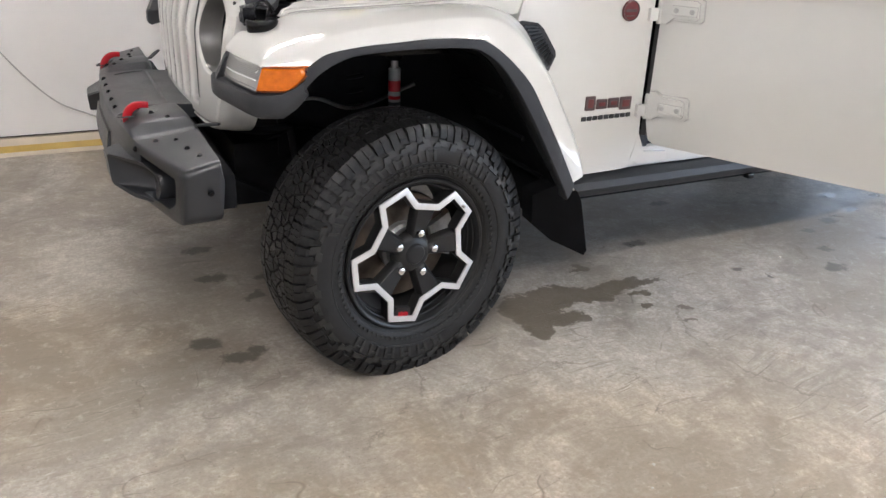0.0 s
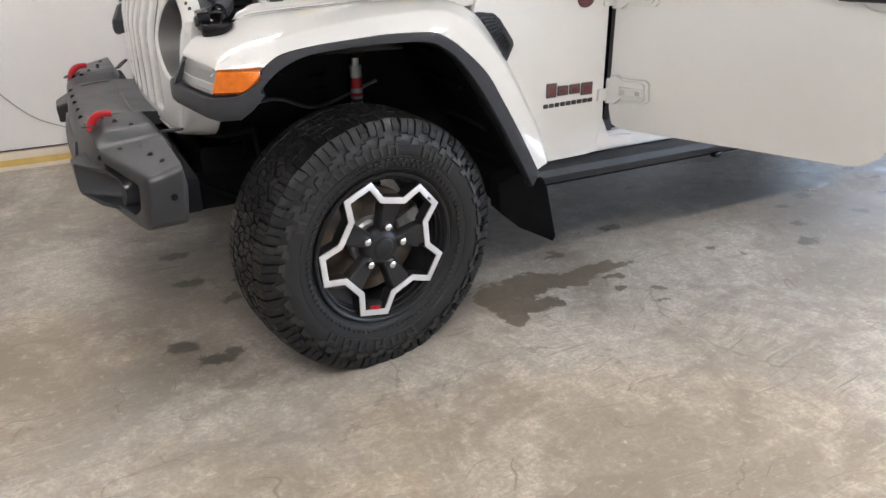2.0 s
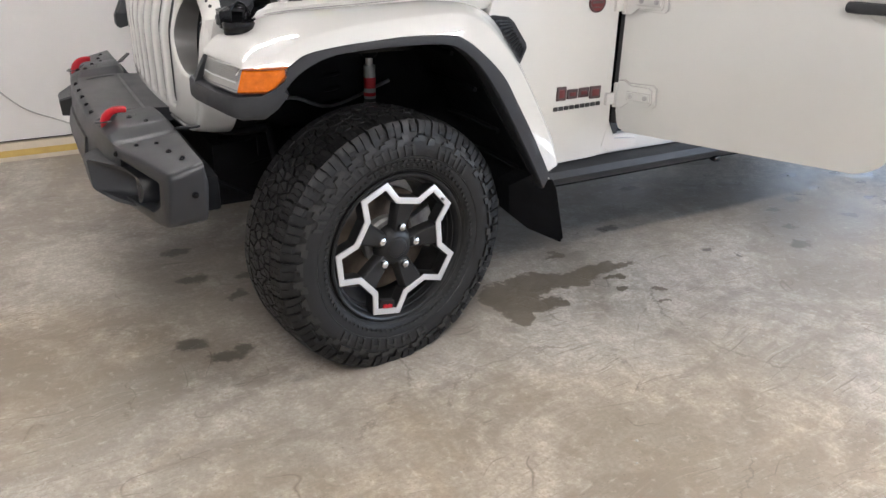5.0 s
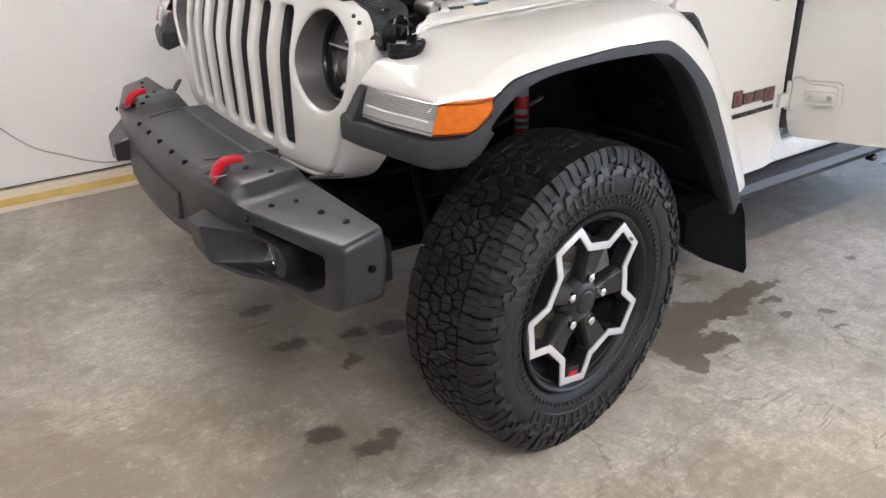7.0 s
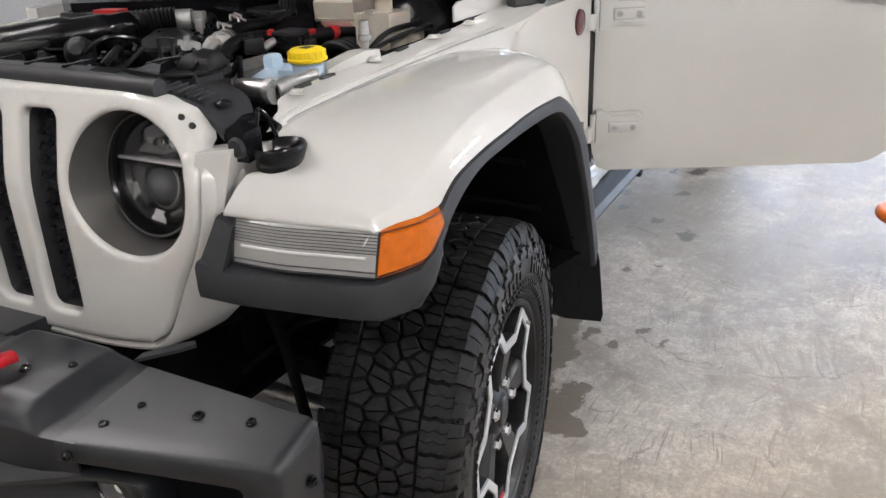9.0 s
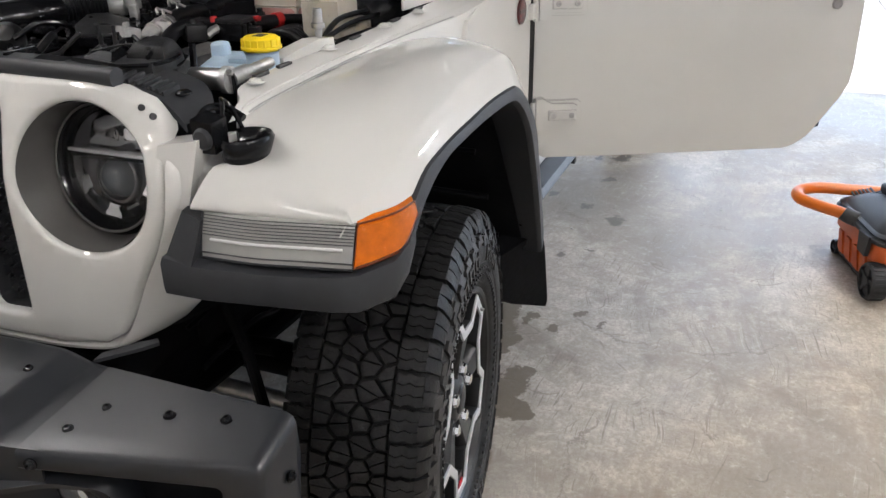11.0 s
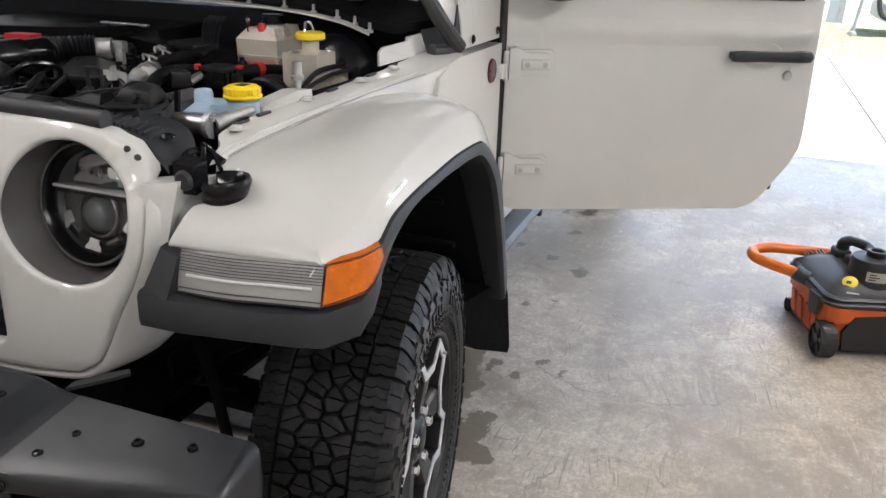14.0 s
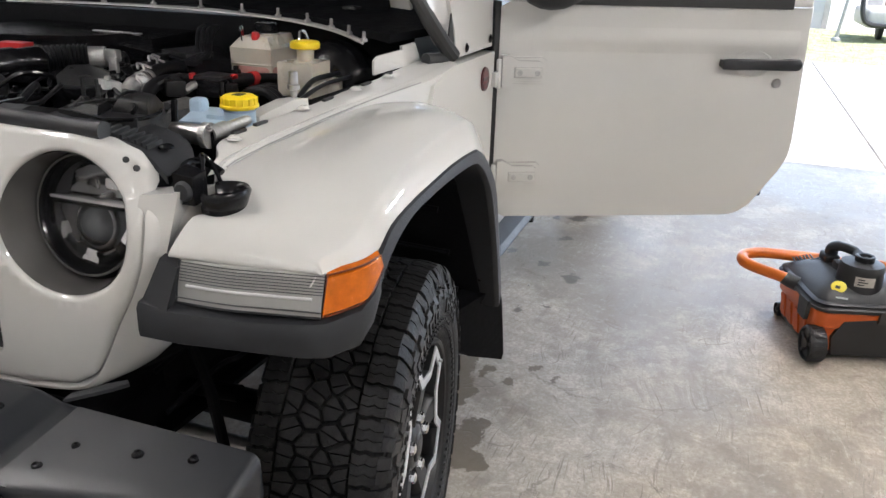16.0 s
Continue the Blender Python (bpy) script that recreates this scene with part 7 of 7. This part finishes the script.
part("pump_flange", tube([(-.201, .312, 1.098), (-.200, .300, 1.098)], .0235, 18, 1), CASTING, truck)
part("pump_bolt", bolt((-.205, .300, 1.112), (-.3, -.6, .8), .006, .006), STEEL, truck)
part("pump_arm", tube([(-.195, .302, 1.100), (-.155, .292, 1.106), (-.10, .285, 1.110)], [.014, .010, .008], 12), CASTING, truck)
part("stay_stud", lathe([(0, .055), (.009, .055), (.010, .030), (.013, .028), (.013, .020), (.008, .018), (.006, 0), (.014, -.002), (.014, -.006)], pose(.040, .268, 1.128), 16), STEEL, truck, "bright metal stud")
part("bleed_pipe", tube([(.06, .27, 1.125), (.14, .295, 1.135), (.25, .33, 1.135), (.38, .34, 1.13)], .006, 8), HOSE, truck)
part("bleed_pipe", tube([(.06, .262, 1.125), (.16, .285, 1.128), (.27, .31, 1.125), (.40, .32, 1.12)], .005, 8), HOSE, truck)
part("booster_pipe", tube([(.23, .56, 1.112), (.295, .535, 1.112), (.36, .50, 1.105)], .015, 12), HOSE, truck)
part("brake_booster", lathe([(0, .06), (.06, .055), (.10, .03), (.115, 0), (.115, -.05), (0, -.06)], axis_to((-1, 0, .15), (.50, .42, 1.08)), 32), ENGINE, truck)
for k in range(4):
    part("vacuum_hose", tube([(.235 + .02 * k, .40 + .005 * k, 1.05), (.235 + .02 * k, .45, 1.092), (.235 + .02 * k, .50, 1.095), (.235 + .02 * k, .54, 1.06)], .0105, 10), HOSE, truck)
part("red_sleeve", tube([(.295, .535, 1.112), (.312, .530, 1.112)], .018, 14, 1), REDPLASTIC, truck)
for k in range(4):
    part("loom", tube([(.30, .70 + .01 * k, 1.135), (.38, .715 + .01 * k, 1.145), (.42, .735 + .012 * k, 1.17), (.47, .76 + .014 * k, 1.195), (.55, .80 + .014 * k, 1.20)], .0075, 8), HOSE, truck)
# flange with studs along the back of the bay
flange = [(.60, 1.60, 1.232), (.625, 1.25, 1.238), (.62, .90, 1.238), (.575, .62, 1.232), (.50, .42, 1.220), (.44, .30, 1.200)]
part("cowl_flange", loft([[(p.x - .012, p.y - .004, p.z), (p.x + .012, p.y + .004, p.z + .004), (p.x + .012, p.y + .004, p.z), (p.x - .012, p.y - .004, p.z - .004)] for p in spline(flange, 5)]), PAINT, truck, "bare grey cowl flange with studs")
for q in spline(flange, 2)[1:]:
    part("cowl_stud", lathe([(0, .024), (.004, .024), (.0045, .008), (.009, .007), (.009, 0)], pose(q.x, q.y, q.z + .002), 10), STEEL, truck)
part("cowl_panel", prism([(.61, 1.66, 1.225), (.64, .90, 1.232), (.56, .52, 1.225), (.46, .24, 1.20), (.62, .14, 1.22), (1.05, .14, 1.30), (1.05, 1.66, 1.30)], (0, 0, .02), .006, 2), LINER, truck, "dark cowl panel under the windscreen")
part("cowl_slot", block((.60, .40, 1.262), (.64, .44, 1.270), .002), INK, truck)
part("windscreen", prism([(.95, .22, 1.29), (.95, 1.58, 1.29), (1.42, 1.52, 1.82), (1.42, .28, 1.82)], (.006, 0, -.004)), DARKGLASS, truck, "dark windscreen glass")

# raised bonnet, hinged at the cowl
HD, HT = Vector((-math.cos(radians(70)), 0, math.sin(radians(70)))), Vector((.66, 0, 1.27))
bon = []
for y, bow in ((.26, 0), (.32, .012), (.6, .02), (MID, .024), (2 * MID - .6, .02), (2 * MID - .32, .012), (2 * MID - .26, 0)):
    bon.append([HT + HD * s + Vector((math.sin(radians(70)), 0, math.cos(radians(70)))) * (bow + c) + Vector((0, y + (MID - y) * .10 * s, 0)) for s, c in ((0, 0), (.3, .012), (.7, .016), (1.0, .008), (1.08, -.03))])
part("bonnet", panel(bon, .012, (1, 0, .3)), PAINT, truck, "white bonnet raised on its hinges", 50)
part("bonnet_liner", panel([[p + Vector((-.03, 0, -.01)) for p in r[:4]] for r in bon[1:-1]], .01, (-1, 0, -.3)), LINER, truck, "black lining under the bonnet")


# ---------------------------------------------------------------- wet and dry vacuum on the floor
VAC = pose(1.860, -1.148, 0, 0, 0, -73.7)              # local x to its right side, local y away from the camera's side
vac = tagged(empty("shop_vacuum", VAC), "orange and charcoal portable shop vacuum on the floor", "vacuum cleaner")
VACS = VAC @ Matrix.Translation((-.012, 0, 0)) @ Matrix.Diagonal((.96, .94, .83, 1))
def vp(name, bm, mat_, parent=None, label="", smooth=40, m=VACS):
    return part(name, moved(bm, m), mat_, parent or vac, label, smooth)
def rounded(w, d, r, z, n=5):
    pts = []
    for cx, cy, a0 in ((w - r, d - r, 0), (-w + r, d - r, 90), (-w + r, -d + r, 180), (w - r, -d + r, 270)):
        pts += [Vector((cx + r * math.cos(radians(a0 + 90 * k / n)), cy + r * math.sin(radians(a0 + 90 * k / n)), z)) for k in range(n + 1)]
    return pts
vp("tank", loft([rounded(.185, .195, .05, .035), rounded(.195, .205, .055, .05), rounded(.20, .212, .06, .16), rounded(.205, .22, .06, .245)]), ORANGE, None, "orange plastic tank")
for k in range(4):
    y = -.15 + k * .080
    vp("tank_rib", prism([(-.2005, y, .05), (-.2005, y + .042, .05), (-.209, y + .058, .155), (-.209, y + .022, .155)], (.014, 0, 0), .004, 2), ORANGE)
vp("tank_band", loft([rounded(.202, .214, .06, .158), rounded(.2095, .2225, .06, .166), rounded(.211, .225, .06, .238)]), ORANGE)
vp("tank_base", loft([rounded(.18, .19, .05, .012), rounded(.19, .20, .055, .03), rounded(.188, .198, .055, .04)]), VACDARK)
vp("front_panel", prism([(-.12, -.222, .03), (.205, -.222, .03), (.215, -.226, .215), (.02, -.226, .215), (-.10, -.226, .20), (-.135, -.224, .12)], (0, .05, 0), .008, 2), VACDARK, None, "dark lower front panel")
vp("rim", loft([rounded(.205, .222, .06, .238), rounded(.222, .238, .07, .246), rounded(.224, .240, .07, .262), rounded(.21, .226, .066, .274)]), VACGREY, None, "charcoal rim with latches")
vp("rim_lip", loft([rounded(.213, .228, .066, .272), rounded(.217, .232, .066, .280), rounded(.205, .22, .064, .288)]), VACDARK)
vp("lid", loft([rounded(.205, .22, .065, .280), rounded(.192, .207, .07, .304), rounded(.15, .165, .07, .336), rounded(.10, .12, .06, .356), rounded(.05, .07, .04, .364)]), VACGREY, None, "domed charcoal lid", 60)
for k in range(7):
    vp("lid_vent", moved(block((-.05, -.004, -.003), (.05, .004, .004), .002, 1), pose(-.118, .02 + k * .018, .340, 0, -24, 0)), VACDARK)
for k in range(6):
    vp("lid_slot", moved(block((-.004, -.04, -.003), (.004, .04, .004), .002, 1), pose(-.165 + k * .012, .16 - k * .004, .308 + k * .006, 18, -20, 0)), VACDARK)
vp("latch", prism([(-.232, -.17, .175), (-.232, -.10, .175), (-.232, -.085, .262), (-.230, -.175, .268)], (.016, 0, 0), .005, 2), VACGREY)
vp("latch", prism([(.02, -.245, .205), (.08, -.245, .205), (.075, -.243, .262), (.025, -.243, .262)], (0, .012, 0), .004, 2), VACGREY)
vp("motor_tower", loft([[Vector((-.02 + r * math.cos(a), -.10 + r * math.sin(a), z)) for a in (2 * math.pi * k / 28 for k in range(28))] for r, z in ((.092, .285), (.088, .33), (.082, .40), (.084, .42), (.078, .437), (.04, .445))]), VACGREY, None, "charcoal motor tower", 50)
vp("tower_knob", lathe([(.034, .44), (.036, .446), (.036, .468), (.032, .472), (.024, .470), (.022, .455), (0, .455)], pose(-.015, -.10, 0), 24), VACDARK)
vp("handle", tube([(-.055, .10, .372), (-.06, .09, .425), (-.04, .06, .445), (.0, .01, .440), (-.01, -.035, .430)], [.026, .025, .022, .020, .021], 12), VACGREY, None, "moulded carry handle", 60)
vp("handle_boss", block((-.09, .06, .35), (-.03, .14, .395), .015, 3), VACGREY)
vp("switch_box", block((-.08, -.04, .35), (-.02, .03, .395), .012, 2), VACDARK)
vp("outlet", lathe([(.045, .0), (.05, .01), (.05, .05), (.04, .052), (.036, .02), (0, .015)], axis_to((.75, -.65, .1), (.08, -.175, .32)), 24), VACGREY)
lbl = vp("label", loft([[Vector((-.02 + .0865 * math.cos(radians(a)), -.10 + .0865 * math.sin(radians(a)), z)) for z in (.352, .398)] for a in range(235, 291, 7)], False, False), PAPER, None, "grey printed label")
for k in range(3):
    vp("label_bar", loft([[Vector((-.02 + .0878 * math.cos(radians(a)), -.10 + .0878 * math.sin(radians(a)), z)) for z in (.360 + k * .012, .3655 + k * .012)] for a in range(242, 262 + 8 * (k % 2), 4)], False, False), INK, lbl)
stk = vp("sticker", lathe([(0, .0025), (.026, .0025), (.028, .0015), (.028, -.002)], axis_to((-.45, -.65, .75), (-.118, -.158, .338)), 24), STICKER, None, "round yellow sticker")
vp("sticker_bar", moved(block((-.012, -.010, .002), (.006, .004, .004), .001, 1), axis_to((-.45, -.65, .75), (-.118, -.158, .338))), INK, stk)
vp("rating_bar", moved(block((-.022, -.004, .0), (.022, .004, .002)), axis_to((-.2, -.7, .7), (-.12, -.205, .306))), PALEINK)
for x, y in ((-.165, -.205), (.175, -.205), (-.165, .18), (.175, .18)):
    big = y < 0
    r = .068 if big else .03
    wheel_ax = axis_to((-1, 0, 0), (x - (.04 if big else .012), y, r)) if x < 0 else axis_to((1, 0, 0), (x + .04, y, r))
    w_ = vp("wheel", lathe([(r * .55, -.03), (r * .96, -.032), (r, -.026), (r, .018), (r * .93, .026), (r * .84, .026), (r * .82, .016), (r * .3, .016), (r * .26, .026), (0, .027)], wheel_ax, 32), VACDARK, None, "black ribbed plastic wheel", 40, VAC)
    if big:
        for k in range(24):
            a = 2 * math.pi * k / 24
            vp("wheel_rib", moved(block((r * .97, -.0035, -.028), (r * 1.03, .0035, .018), .001, 1), wheel_ax @ Matrix.Rotation(a, 4, "Z")), VACGREY, w_, "", 40, VAC)
        for k in range(5):
            a = 2 * math.pi * k / 5 + .3
            vp("wheel_spoke", moved(block((r * .28, -.008, .012), (r * .86, .008, .023), .002, 1), wheel_ax @ Matrix.Rotation(a, 4, "Z")), VACGREY, w_, "", 40, VAC)
hose = tagged(empty("vacuum_hose", pose(1.9, -.8, .3)), "orange ribbed vacuum hose looped over the lid", "hose")
hp = [VACS @ Vector(p) for p in ((-.215, .02, .262), (-.255, .05, .278), (-.33, .10, .290), (-.385, .155, .302), (-.37, .22, .310), (-.29, .25, .315), (-.18, .235, .315), (-.05, .22, .310), (.08, .215, .290), (.2, .16, .31), (.235, .05, .30), (.23, -.1, .29))]
part("hose", tube(hp, .0225, 14, 10, .02), ORANGEHOSE, hose, "", 60)
part("hose_cuff", tube([VACS @ Vector(p) for p in ((-.20, .01, .262), (-.225, .03, .268), (-.25, .045, .282))], .029, 16, 3), VACGREY, hose)
